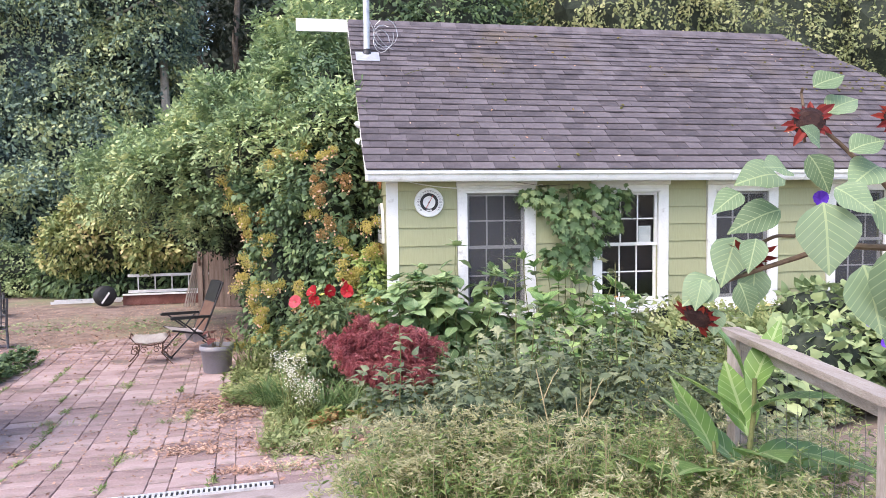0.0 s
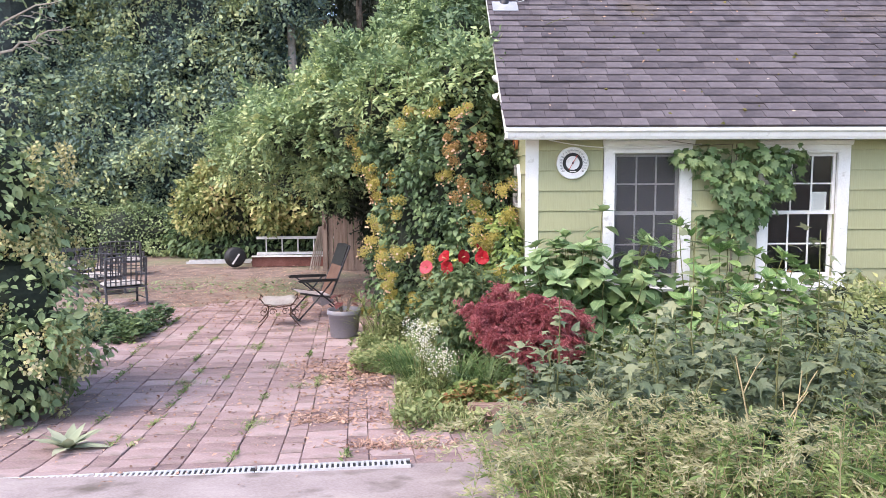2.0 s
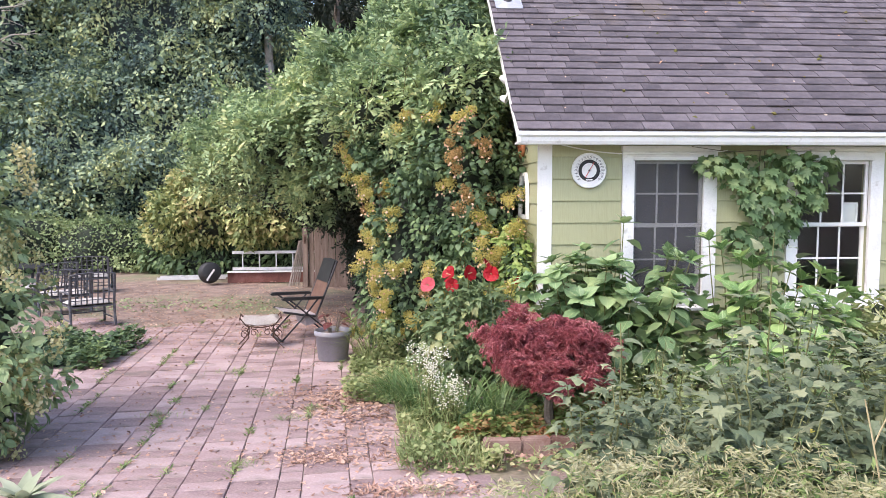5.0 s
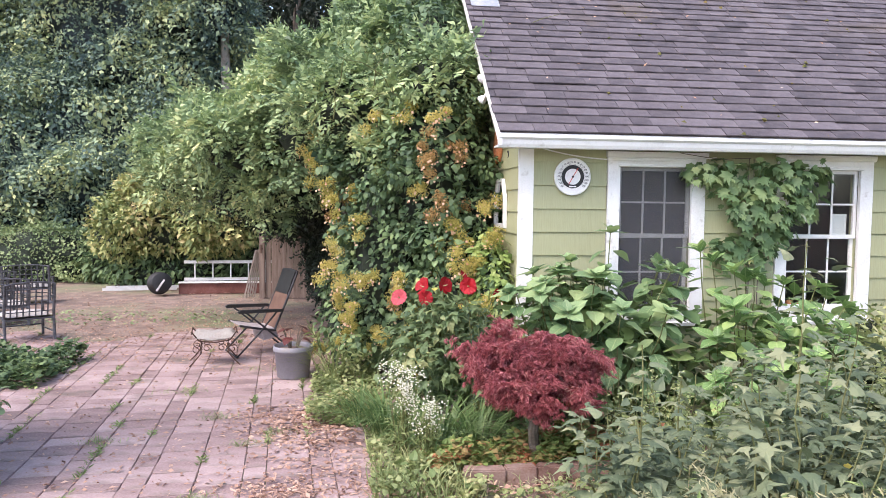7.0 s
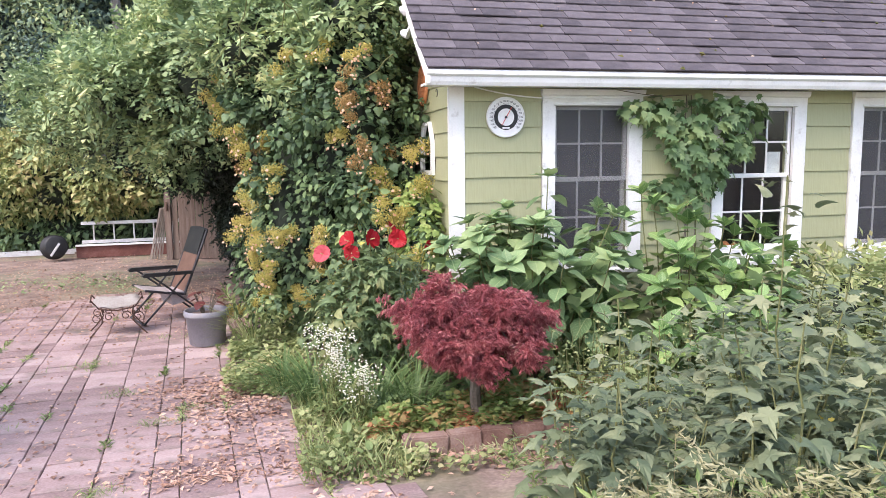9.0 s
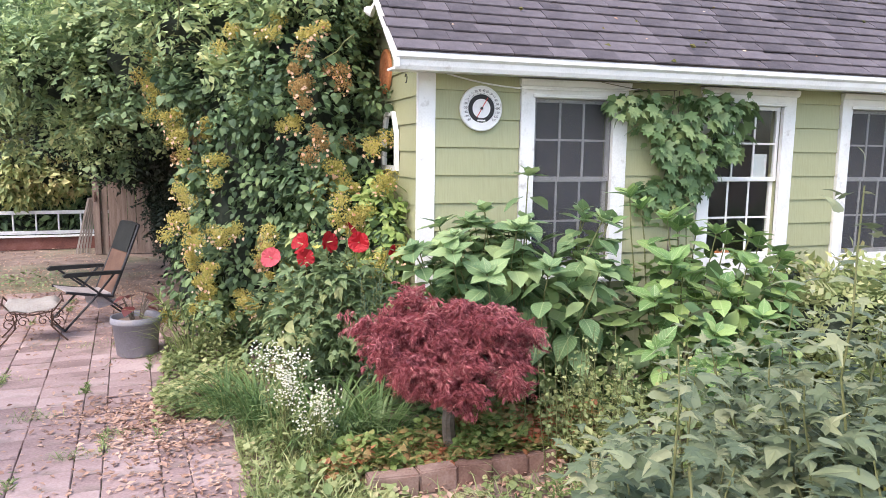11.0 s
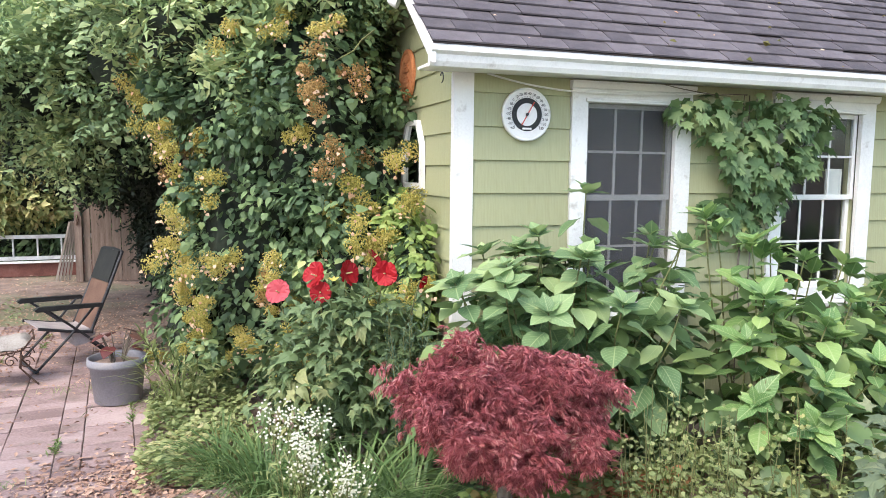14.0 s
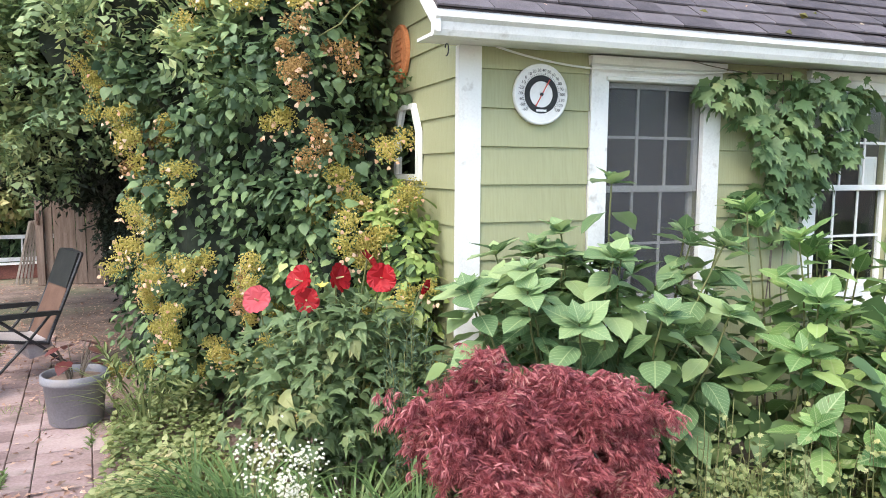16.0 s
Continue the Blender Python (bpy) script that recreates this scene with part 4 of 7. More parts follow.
tree_mass("hedge", "low hedge of pale green bushes at the yard's far edge", "hedge",
          [((-9.2, 23.6, -0.3), (1.9, 1.1, 1.0)), ((-11.8, 23.2, -0.25), (2.0, 1.2, 1.15)), ((-14.6, 22.8, -0.2), (2.2, 1.2, 1.2)), ((-17.5, 22.4, -0.1), (2.2, 1.3, 1.3)), ((-7.6, 23.9, -0.4), (1.2, 1, 0.9))], 34000, TINY, 0.085, "leaf_hedge", seed=31, zmin=-0.92, loose=0.8, tufts=(60, 0.4))
ys = tree_mass("yellow_shrub", "loose shrub with yellowing pinkish leaves", "shrub",
               [((-5.2, 21.6, 1.05), (1.5, 1.1, 1.0)), ((-3.9, 20.9, 1.0), (1.2, 1.0, 1.0)), ((-6.4, 22.0, 0.6), (1.0, 0.9, 0.9)), ((-4.6, 21.4, 1.8), (0.9, 0.8, 0.7))], 16000, SMALL, 0.13, "leaf_yellow", seed=37, zmin=-0.9, depth=0.45, loose=0.7, tufts=(30, 0.35))
tree_mass("shrub", "dark green undergrowth below the yellowing shrub", "shrub",
          [((-4.8, 22.3, -0.4), (2.2, 0.9, 0.9)), ((-2.6, 21.5, -0.1), (1.4, 0.9, 1.2)), ((-6.6, 22.9, -0.3), (1.3, 0.8, 0.9))], 7000, SMALL, 0.16, "leaf_vine", seed=39, zmin=-0.9, depth=0.3)

# ---- vines over the gable ----
VF = [((0.55, 10.35, 0.1), (0.5, 0.75, 1.15)), ((0.35, 10.7, 1.7), (0.75, 0.8, 1.2)), ((-0.18, 11.2, 0.6), (0.64, 0.75, 1.6)), ((-0.28, 11.6, 2.0), (0.68, 0.8, 1.0)), ((0.35, 11.2, 3.0), (0.7, 0.8, 0.9)), ((-0.62, 11.7, -0.2), (0.42, 0.5, 0.8)), ((0.1, 12.3, 3.2), (0.8, 0.8, 0.9)), ((0.84, 9.55, 0.30), (0.17, 0.32, 0.62)), ((0.78, 10.3, 1.0), (0.22, 0.32, 0.6))]
vine = thing("climbing_hydrangea", "dense climbing vine with heart-shaped leaves and faded yellow lacecaps", "vine", (0, 0, 0))
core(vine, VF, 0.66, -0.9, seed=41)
foliage("leaves", vine, lumps(VF, 90, 0.2), 27000, HEART, 0.06, "leaf_vine", zmin=-0.9, seed=41, depth=0.4, down=0.7, rough=0.2)
p, nrm = blob_points(VF, 900, 0.0, -0.7, seed=41, rough=0.2)
ok = (nrm @ np.array([-0.45, -0.89, 0]) > 0.25) & (p[:, 2] < 2.4)
p, nrm = p[ok], nrm[ok]
order = np.argsort(np.sin(p[:, 0] * 5.1 + p[:, 2] * 2.2) + 0.5 * rng.random(len(p)))
chosen = []
for k in order:
    if all(np.linalg.norm(p[k] - p[q]) > 0.22 for q in chosen) and (p[k, 0] < 0.9):
        chosen.append(k)
    if len(chosen) >= 66:
        break
for e0, k0 in enumerate(chosen):
    d = nrm[k0]
    tone = "lacecap_brown" if e0 % 9 == 1 else "lacecap"
    for e in range(3):
        c = p[k0] + rng.normal(size=3) * (0.06, 0.05, 0.09) + d * 0.09
        k = 210
        q = unit(rng.normal(size=(k, 3))) * rng.random((k, 1)) ** 0.5 * np.array([0.092, 0.07, 0.085]) * (0.7 + 0.5 * rng.random()) + c
        fl = tagged(part("lacecap", scatter("lacecap", DOT, q, rng.normal(size=(k, 3)), np.tile(d, (k, 1)) + rng.normal(size=(k, 3)) * 0.5, 0.014 + 0.005 * rng.random(k)), tone, vine), kind="stuff")
        k = int(rng.integers(3, 7))
        q = unit(rng.normal(size=(k, 3)) + d + np.array([0, 0, -0.7])) * 0.088 + c - np.array([0, 0, 0.03])
        part("bract_ring", scatter("bract_ring", HEART, q, rng.normal(size=(k, 3)), np.tile(d, (k, 1)), 0.022 + 0.012 * rng.random(k)), "bract", fl)
FRESH = [((0.84, 9.52, 0.32), (0.19, 0.33, 0.60)), ((0.72, 9.75, 0.05), (0.22, 0.3, 0.4)), ((0.80, 9.75, 0.75), (0.18, 0.28, 0.3))]
foliage("fresh_leaves", vine, lumps(FRESH, 14, 0.1), 1900, HEART, 0.062, "leaf_bright", zmin=-0.85, seed=43, depth=0.35, down=0.7, rough=0.2)

WC = [((-0.9, 12.9, 2.6), (1.2, 1.0, 1.0)), ((-1.9, 14.2, 2.2), (1.5, 1.2, 0.9)), ((-2.8, 15.6, 2.2), (1.3, 1.1, 0.65)), ((0.1, 12.8, 3.5), (1.0, 0.8, 0.8)), ((0.3, 13.6, 4.4), (0.9, 0.9, 0.8)), ((-1.0, 14.4, 3.0), (1.3, 1.1, 0.9)), ((-3.5, 16.4, 1.75), (0.9, 0.9, 0.5)), ((0.35, 11.5, 2.9), (0.55, 0.6, 0.6)), ((0.2, 10.9, 2.3), (0.5, 0.55, 0.5)), ((-0.6, 11.35, 2.5), (0.8, 0.6, 0.55)), ((0.35, 10.45, 2.75), (0.45, 0.4, 0.45))]
wis = thing("wisteria", "sprawling wisteria canopy with feathery light green leaves", "vine")
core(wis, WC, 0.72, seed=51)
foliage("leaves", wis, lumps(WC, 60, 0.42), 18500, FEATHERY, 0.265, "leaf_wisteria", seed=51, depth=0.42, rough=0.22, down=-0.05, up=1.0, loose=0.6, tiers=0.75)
# Shade of the hollow below the canopy, built as dark hulls and dark-coloured leaves
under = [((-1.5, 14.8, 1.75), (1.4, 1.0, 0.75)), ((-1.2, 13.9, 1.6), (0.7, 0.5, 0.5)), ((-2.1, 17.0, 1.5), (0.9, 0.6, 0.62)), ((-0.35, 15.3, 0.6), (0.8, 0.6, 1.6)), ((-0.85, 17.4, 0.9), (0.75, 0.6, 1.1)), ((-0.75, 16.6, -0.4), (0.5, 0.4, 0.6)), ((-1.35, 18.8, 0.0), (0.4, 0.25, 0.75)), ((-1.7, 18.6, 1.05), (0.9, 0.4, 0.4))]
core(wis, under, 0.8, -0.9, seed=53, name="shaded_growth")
foliage("shaded_leaves", wis, under, 4200, FEATHERY, 0.27, "leaf_shade", seed=53, depth=0.3, down=0.9, zmin=-0.9)
for k in range(14):
    a = np.array([-0.5 + rng.normal() * 0.7, 12 + rng.normal() * 1.2, 2.6 + rng.normal() * 0.5])
    part("stem", Soup().tube(bend(a, a + np.array([rng.normal() * 0.6, -0.4 - rng.random() * 0.5, 0.3 + 0.6 * rng.random()]), -0.12, 8, 0.02), 0.007, 0.003), "stem", wis)
for a, b2 in (((-0.6, 13.4, -0.88), (-0.9, 13.2, 2.6)), ((-0.3, 12.6, -0.88), (0.1, 12.3, 3.2))):
    part("stem", Soup().tube(bend(a, b2, 0, 9, 0.03), 0.05, 0.03, 7), "bark", wis)
part("stem", Soup().tube(bend((0.62, 9.75, 2.25), (0.1, 10.0, 1.95), 0.06, 8, 0.008), 0.007, 0.003), "stem", wis)

fence = thing("board_fence", "short run of weathered brown upright boards under dark vines", "fence", (-2.60, 19.2, -0.9), -4)
x = 0.0
for k, w in enumerate((0.13, 0.36, 0.16, 0.15, 0.17, 0.15, 0.16, 0.15, 0.17, 0.15)):
    h = 1.72 - 0.07 * rng.random() - 0.02 * k
    y = 0.012 * (k % 2) + 0.008 * rng.random()
    top = [(x + 0.004, 0.0), (x + w - 0.006, 0.0), (x + w - 0.008, h - 0.03 * rng.random()), (x + w * 0.5, h), (x + 0.006, h - 0.04 * rng.random())]
    part("board", Soup().prism(top, y - 0.012, y + 0.012, "y"), "wood_brown", fence)
    x += w
part("post", Soup().box((-0.13, -0.07, 0), (-0.01, 0.05, 1.80)), "wood_brown", fence, "weathered square post")
part("latch", Soup().box((-0.10, -0.085, 1.05), (-0.06, -0.07, 1.25)).tube([(-0.08, -0.09, 1.1), (-0.04, -0.12, 1.15), (-0.08, -0.09, 1.2)], 0.012), "rust", fence, "rusty iron latch")
part("rail", Soup().box((0.0, 0.034, 0.4), (x, 0.07, 0.49)), "wood_brown", fence)
part("rail", Soup().box((0.0, 0.034, 1.35), (x, 0.07, 1.44)), "wood_brown", fence)


# ---- garden plants ----
def rosette(at, axis, count, size, tilt=0.5):
    """Places for a whorl of leaves round a stem's tip."""
    ax = unit(np.array(axis, float))
    a = np.arange(count) / count * 2 * np.pi + rng.random() * 6.28
    side = unit(np.cross(ax, [0.3, 0.9, 0.2]))
    up2 = np.cross(ax, side)
    out = np.cos(a)[:, None] * side + np.sin(a)[:, None] * up2
    return np.tile(at, (count, 1)), out + ax * tilt + rng.normal(size=(count, 3)) * 0.12, np.tile(ax, (count, 1)) - out * 0.2, np.full(count, size) * (1 + 0.2 * rng.normal(size=count)).clip(0.6, 1.4)


def leaf_object(me, p, axis, normal, size, parent, name="leaf"):
    a = unit(np.array(axis, float))
    x = unit(np.cross(a, normal))
    z = np.cross(x, a)
    ob = new(name, me)
    ob.parent = parent
    m = Matrix(((x[0], a[0], z[0], 0), (x[1], a[1], z[1], 0), (x[2], a[2], z[2], 0), (0, 0, 0, 1)))
    ob.matrix_basis = Matrix.Translation(Vector(p)) @ m @ Matrix.Scale(float(size), 4)
    return ob


def broad_leaf(width=0.31, curl=0.16, rows=8, ripple=0.015, widest=0.42):
    """A large leaf with a folded midrib, widest below its middle, drawn out and drooping to its tip."""
    v, f = [], []
    for i in range(rows + 1):
        t = i / rows
        u = t / widest if t < widest else (1 - t) / (1 - widest)
        w = width * math.sin(math.pi / 2 * min(1.0, u)) ** (0.75 if t < widest else 1.15) + 0.008
        z = -curl * t * t + 0.012 * math.sin(t * 7)
        e = ripple * math.sin(i * 2.2)
        v += [(-w, t - 0.04 * w, z + w * 0.20 + e), (-w * 0.5, t, z + w * 0.16), (0, t + 0.03 * w, z), (w * 0.5, t, z + w * 0.16), (w, t - 0.04 * w, z + w * 0.20 - e)]
    for i in range(rows):
        for j in range(4):
            a = i * 5 + j
            f.append((a, a + 1, a + 6, a + 5))
    return Soup().add(v, f)


def triangles(soup):
    """A soup as a template of points and triangles for scatter()."""
    return np.concatenate(soup.v), [t for fs in soup.f for q in fs for t in ((q[0], q[1], q[2]), (q[0], q[2], q[3]))]


def leaf_data(name, material, **kw):
    me = broad_leaf(**kw).mesh(name, True)
    me.materials.append(M[material])
    return me


HYD = [leaf_data("hydrangea_leaf", "leaf_hydrangea", width=w, curl=c, rows=9) for w, c in ((0.36, 0.16), (0.39, 0.24), (0.34, 0.10))]
FRESH_HYD = [leaf_data("hydrangea_leaf", "leaf_fresh", width=w, curl=c, rows=9, widest=0.5) for w, c in ((0.25, 0.2), (0.28, 0.34), (0.22, 0.12))]
LOWER_LEAF = triangles(broad_leaf(0.35, 0.2, 5))


def hydrangea(label, base, tops, leaf_kinds, leaves_each=9, size=0.225, upright=0.0):
    th = thing("hydrangea", label, "shrub", base)
    b0 = np.array(base)
    for top in tops:
        top = np.array(top, float) - b0
        foot = np.array([top[0] * 0.35, top[1] * 0.35, 0.0]) + rng.normal(size=3) * (0.06, 0.06, 0)
        pts = bend(foot, top, 0, 7, 0.012)
        part("stem", Soup().tube(pts, 0.008, 0.005), "stem", th)
        d = unit(pts[-1] - pts[-2])
        p, a, nn, s = rosette(pts[-1], d, 4, size * 0.55, 0.9 + upright)
        p2, a2, n2, s2 = rosette(pts[-1] - d * 0.02, d, 4, size * 0.85, 0.35 + upright)
        p, a, nn, s = np.concatenate([p, p2]), np.concatenate([a, a2]), np.concatenate([nn, n2]), np.concatenate([s, s2])
        for q in range(len(p)):
            leaf_object(leaf_kinds[q % 3], p[q], a[q], nn[q], s[q], th)
        turn0 = rng.random() * 3
        for lev in range(leaves_each // 2):
            t = 0.90 - 0.11 * lev
            at = pts[0] * (1 - t) + pts[-1] * t
            for q in range(2):
                ang = turn0 + lev * math.pi / 2 + q * math.pi + rng.normal() * 0.2
                out = np.array([math.cos(ang), math.sin(ang), 0.0])
                droop = 0.30 + 0.13 * lev - upright * 0.8 + 0.1 * rng.normal()
                leaf_object(leaf_kinds[int(rng.integers(0, 3))], at + out * 0.04, out - np.array([0, 0, droop]), np.array([0, 0, 1.0]) + out * droop + rng.normal(size=3) * 0.12, size * (1.0 + 0.08 * lev) * (0.88 + 0.24 * rng.random()), th)
    return th


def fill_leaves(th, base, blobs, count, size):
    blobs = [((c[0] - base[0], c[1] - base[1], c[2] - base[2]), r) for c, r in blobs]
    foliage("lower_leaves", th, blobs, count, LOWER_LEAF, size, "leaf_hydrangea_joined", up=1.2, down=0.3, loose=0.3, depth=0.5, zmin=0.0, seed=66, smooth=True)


tops = [(0.75 + 1.6 * rng.random(), 7.95 + 0.7 * rng.random(), 0.42 + 0.36 * rng.random()) for k in range(28)]
tops += [(1.74, 8.5, 1.08), (1.3, 8.3, 0.82), (2.15, 8.35, 0.80), (1.55, 8.1, 0.75), (2.35, 8.3, 0.72), (0.72, 8.2, 0.55), (1.0, 8.1, 0.66), (1.15, 7.85, 0.42), (1.6, 7.8, 0.45), (2.0, 7.8, 0.42)]
h1 = hydrangea("leafy green hydrangea with broad pale-veined leaves", (1.6, 8.35, -0.74), tops, HYD, 11, 0.2)
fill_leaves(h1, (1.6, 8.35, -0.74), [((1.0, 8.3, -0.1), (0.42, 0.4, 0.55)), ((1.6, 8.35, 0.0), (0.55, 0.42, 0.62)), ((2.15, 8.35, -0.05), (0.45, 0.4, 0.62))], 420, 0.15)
tops = [(2.5, 8.25, 0.92), (2.75, 8.1, 0.75), (3.0, 8.2, 0.70), (3.3, 8.2, 0.62), (3.55, 8.1, 0.6), (2.6, 7.8, 0.45), (2.9, 7.6, 0.3), (3.2, 7.7, 0.42), (3.7, 7.9, 0.45), (2.4, 7.7, 0.2), (2.7, 7.4, 0.0), (3.1, 7.4, 0.1), (2.3, 7.5, -0.1), (3.5, 7.6, 0.25), (3.9, 8.1, 0.35), (2.55, 7.3, -0.2)]
h2 = hydrangea("hydrangea with narrow upright fresh green leaves", (2.9, 8.0, -0.74), tops + [(q[0] + 0.16, q[1] + 0.08, q[2] - 0.1) for q in tops[:8]], FRESH_HYD, 7, 0.215, 0.35)
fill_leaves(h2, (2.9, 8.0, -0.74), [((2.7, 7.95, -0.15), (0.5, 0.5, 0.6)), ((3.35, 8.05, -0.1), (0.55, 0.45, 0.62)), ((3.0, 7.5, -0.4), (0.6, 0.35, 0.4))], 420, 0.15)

ARROW_LEAF = fan([(0, 0), (-0.16, -0.02), (-0.36, 0.12), (-0.31, 0.34), (-0.24, 0.56), (-0.13, 0.82), (0, 1.12), (0.13, 0.82), (0.24, 0.56), (0.31, 0.34), (0.36, 0.12), (0.16, -0.02)], -0.26)
MALLOW_LEAF = fan([(0, 0), (-0.16, -0.02), (-0.2, 0.18), (-0.62, 0.42), (-0.24, 0.44), (-0.2, 0.6), (-0.1, 0.66), (0, 1.15), (0.1, 0.66), (0.2, 0.6), (0.24, 0.44), (0.62, 0.42), (0.2, 0.18), (0.16, -0.02)], -0.16)


def mallow(at, top, spread=0.34, flowers=0):
    """A tall bushy plant with drooping three-lobed leaves on many stems."""
    z0 = float(gz(*at)) - 0.03
    th = thing("swamp_mallow", "tall grey-green bushy plant with drooping lobed leaves", "plant", (*at, z0), group="tall bushy garden plants")
    h = top - z0
    P, A, N, S = [], [], [], []
    for k in range(8):
        ang = k / 5 * 6.28 + rng.random()
        rr = 0.0 if k == 5 else spread * (0.55 + 0.5 * rng.random())
        hh = h if k == 5 else h * (0.52 + 0.30 * rng.random())
        pts = bend((rr * 0.15 * math.cos(ang), rr * 0.15 * math.sin(ang), 0), (rr * math.cos(ang), rr * math.sin(ang), hh), -0.02, 8, 0.012)
        part("stem", Soup().tube(pts, 0.008, 0.003), "stem", th)
        m = 58
        t = np.linspace(0.12, 1.0, m) ** 0.85
        at_p = np.stack([np.interp(t, np.linspace(0, 1, 8), pts[:, i]) for i in range(3)], 1)
        a = np.arange(m) * 2.4 + rng.random() * 6
        reach = (1.0 - t) * 0.19 + 0.03
        out = np.stack([np.cos(a), np.sin(a), np.zeros(m)], 1)
        P.append(at_p + out * reach[:, None] + np.array([0, 0, 0.02]))
        A.append(out + np.array([0, 0, -0.35]) + rng.normal(size=(m, 3)) * 0.2 + np.array([0, 0, 0.5]) * (t ** 4)[:, None])
        N.append(np.tile([0, 0, 1.0], (m, 1)) + out * 0.45 + rng.normal(size=(m, 3)) * 0.15)
        S.append((0.118 - 0.05 * t ** 2) * (1 + 0.28 * rng.normal(size=m)).clip(0.45, 1.6))
    P2, A2, N2, S2 = np.concatenate(P), np.concatenate(A), np.concatenate(N), np.concatenate(S)
    P2 = P2 + rng.normal(size=P2.shape) * 0.05
    lobed = rng.random(len(P2)) < 0.7
    for name, tmpl, q in (("lobed_leaves", MALLOW_LEAF, lobed), ("arrow_leaves", ARROW_LEAF, ~lobed)):
        part(name, scatter(name, tmpl, P2[q], A2[q] + rng.normal(size=(q.sum(), 3)) * 0.25, N2[q], S2[q] * (0.92 if tmpl is MALLOW_LEAF else 1.0)), "leaf_mallow", th)["kind"] = "stuff"
    for k in range(flowers):
        q = P[k % 5][int(rng.integers(18, 26))] + np.array([-0.08, -0.1, 0.02])
        p, a, nn, s = rosette(q, (-0.3, -0.8, 0.3), 5, 0.05, 0.5)
        part("flower", scatter("flower", HEART, p, a, nn, s), "yellow_petal", th, "pale yellow open flower")
    return th


for at, top, sp, fl in (((0.62, 5.0), 0.70, 0.33, 0), ((1.08, 4.55), 0.68, 0.30, 1), ((1.55, 5.25), 1.15, 0.36, 1), ((2.1, 6.1), 0.52, 0.42, 0), ((1.95, 5.45), 0.66, 0.42, 0), ((2.25, 5.05), 1.10, 0.36, 1), ((2.85, 6.0), 0.55, 0.42, 0),
                        ((1.3, 5.85), 0.36, 0.34, 0), ((3.3, 5.3), 0.62, 0.42, 0), ((1.85, 4.7), 0.66, 0.36, 0), ((1.0, 5.4), 0.46, 0.3, 0), ((3.6, 6.2), 0.5, 0.4, 0)):
    mallow(at, top, sp, fl)

# Red lace-leaf maple
mz = float(gz(0.85, 7.68))
maple = thing("lace_leaf_maple", "low weeping maple with deep red feathery leaves", "tree", (0, 0, 0))
trunk = Soup().tube(bend((0.86, 7.68, mz - 0.03), (0.80, 7.62, -0.05), 0, 6, 0.015), 0.05, 0.03, 9)
part("trunk", trunk, "bark", maple)
for k in range(12):
    a = k / 12 * 6.28
    part("limb", Soup().tube(bend((0.8, 7.62, -0.1 + 0.02 * k), (0.8 + 0.38 * math.cos(a), 7.62 + 0.26 * math.sin(a), -0.02 - 0.02 * (k % 4)), -0.04, 6, 0.01), 0.010, 0.004), "bark", maple)
MB = [((0.82, 7.62, 0.0), (0.52, 0.40, 0.24)), ((0.36, 7.58, 0.08), (0.21, 0.28, 0.19)), ((1.27, 7.56, 0.03), (0.21, 0.30, 0.20)), ((0.50, 7.52, 0.22), (0.19, 0.24, 0.12)), ((0.98, 7.52, 0.19), (0.26, 0.27, 0.12)), ((0.52, 7.60, 0.36), (0.06, 0.07, 0.08)),
      ((0.78, 7.32, -0.20), (0.17, 0.15, 0.14)), ((1.12, 7.42, -0.12), (0.20, 0.19, 0.13)), ((0.50, 7.36, -0.08), (0.18, 0.17, 0.14))]
MB = [((0.82 + (c[0] - 0.82) * 0.88, c[1], c[2] * 0.94), tuple(0.86 * q for q in r)) for c, r in MB]
tp, tn = blob_points(lumps(MB, 40, 0.075, -0.4), 560, 0.55, -0.42, 0.2, 61)
tp = np.concatenate([tp, np.array([0.53, 7.58, 0.33]) + rng.normal(size=(7, 3)) * (0.025, 0.03, 0.05)])
tn = np.concatenate([tn, unit(rng.normal(size=(7, 3)) * 0.4 + np.array([0, -0.3, 1.0]))])
P, A, N = [], [], []
for c, d in zip(tp, tn):
    hang = unit(d * np.array([0.75, 0.75, 0.35]) + np.array([0, 0, -0.30]) + rng.normal(size=3) * 0.45)
    side = unit(np.cross(hang, [0.2, 0.3, 0.9]))
    m = 32
    t = rng.random((m, 1))
    P.append(c + hang * 0.12 * (t - 0.7) - np.array([0, 0, 0.04]) * t ** 2 + side * rng.normal(size=(m, 1)) * 0.035 + rng.normal(size=(m, 3)) * 0.008)
    A.append(hang + side * rng.normal(size=(m, 1)) * 0.8 + np.array([0, 0, -0.4]) + rng.normal(size=(m, 3)) * 0.3)
    N.append(np.tile(d * 0.5 + np.array([0, 0, 0.9]), (m, 1)) + rng.normal(size=(m, 3)) * 0.25)
P, A, N = np.concatenate(P), np.concatenate(A), np.concatenate(N)
tagged(part("leaves", scatter("leaves", FEATHER, P, A, N, 0.047 * (0.6 + 0.7 * rng.random(len(P)))), "leaf_maple", maple), kind="stuff")
for c, d in list(zip(tp, tn))[:70]:
    part("twig", Soup().tube(bend((0.8, 7.6, -0.06), np.array([0.8, 7.6, -0.06]) + (c - np.array([0.8, 7.6, -0.06])) * 0.8, -0.03, 6, 0.008), 0.004, 0.0015, 4), "bark", maple)

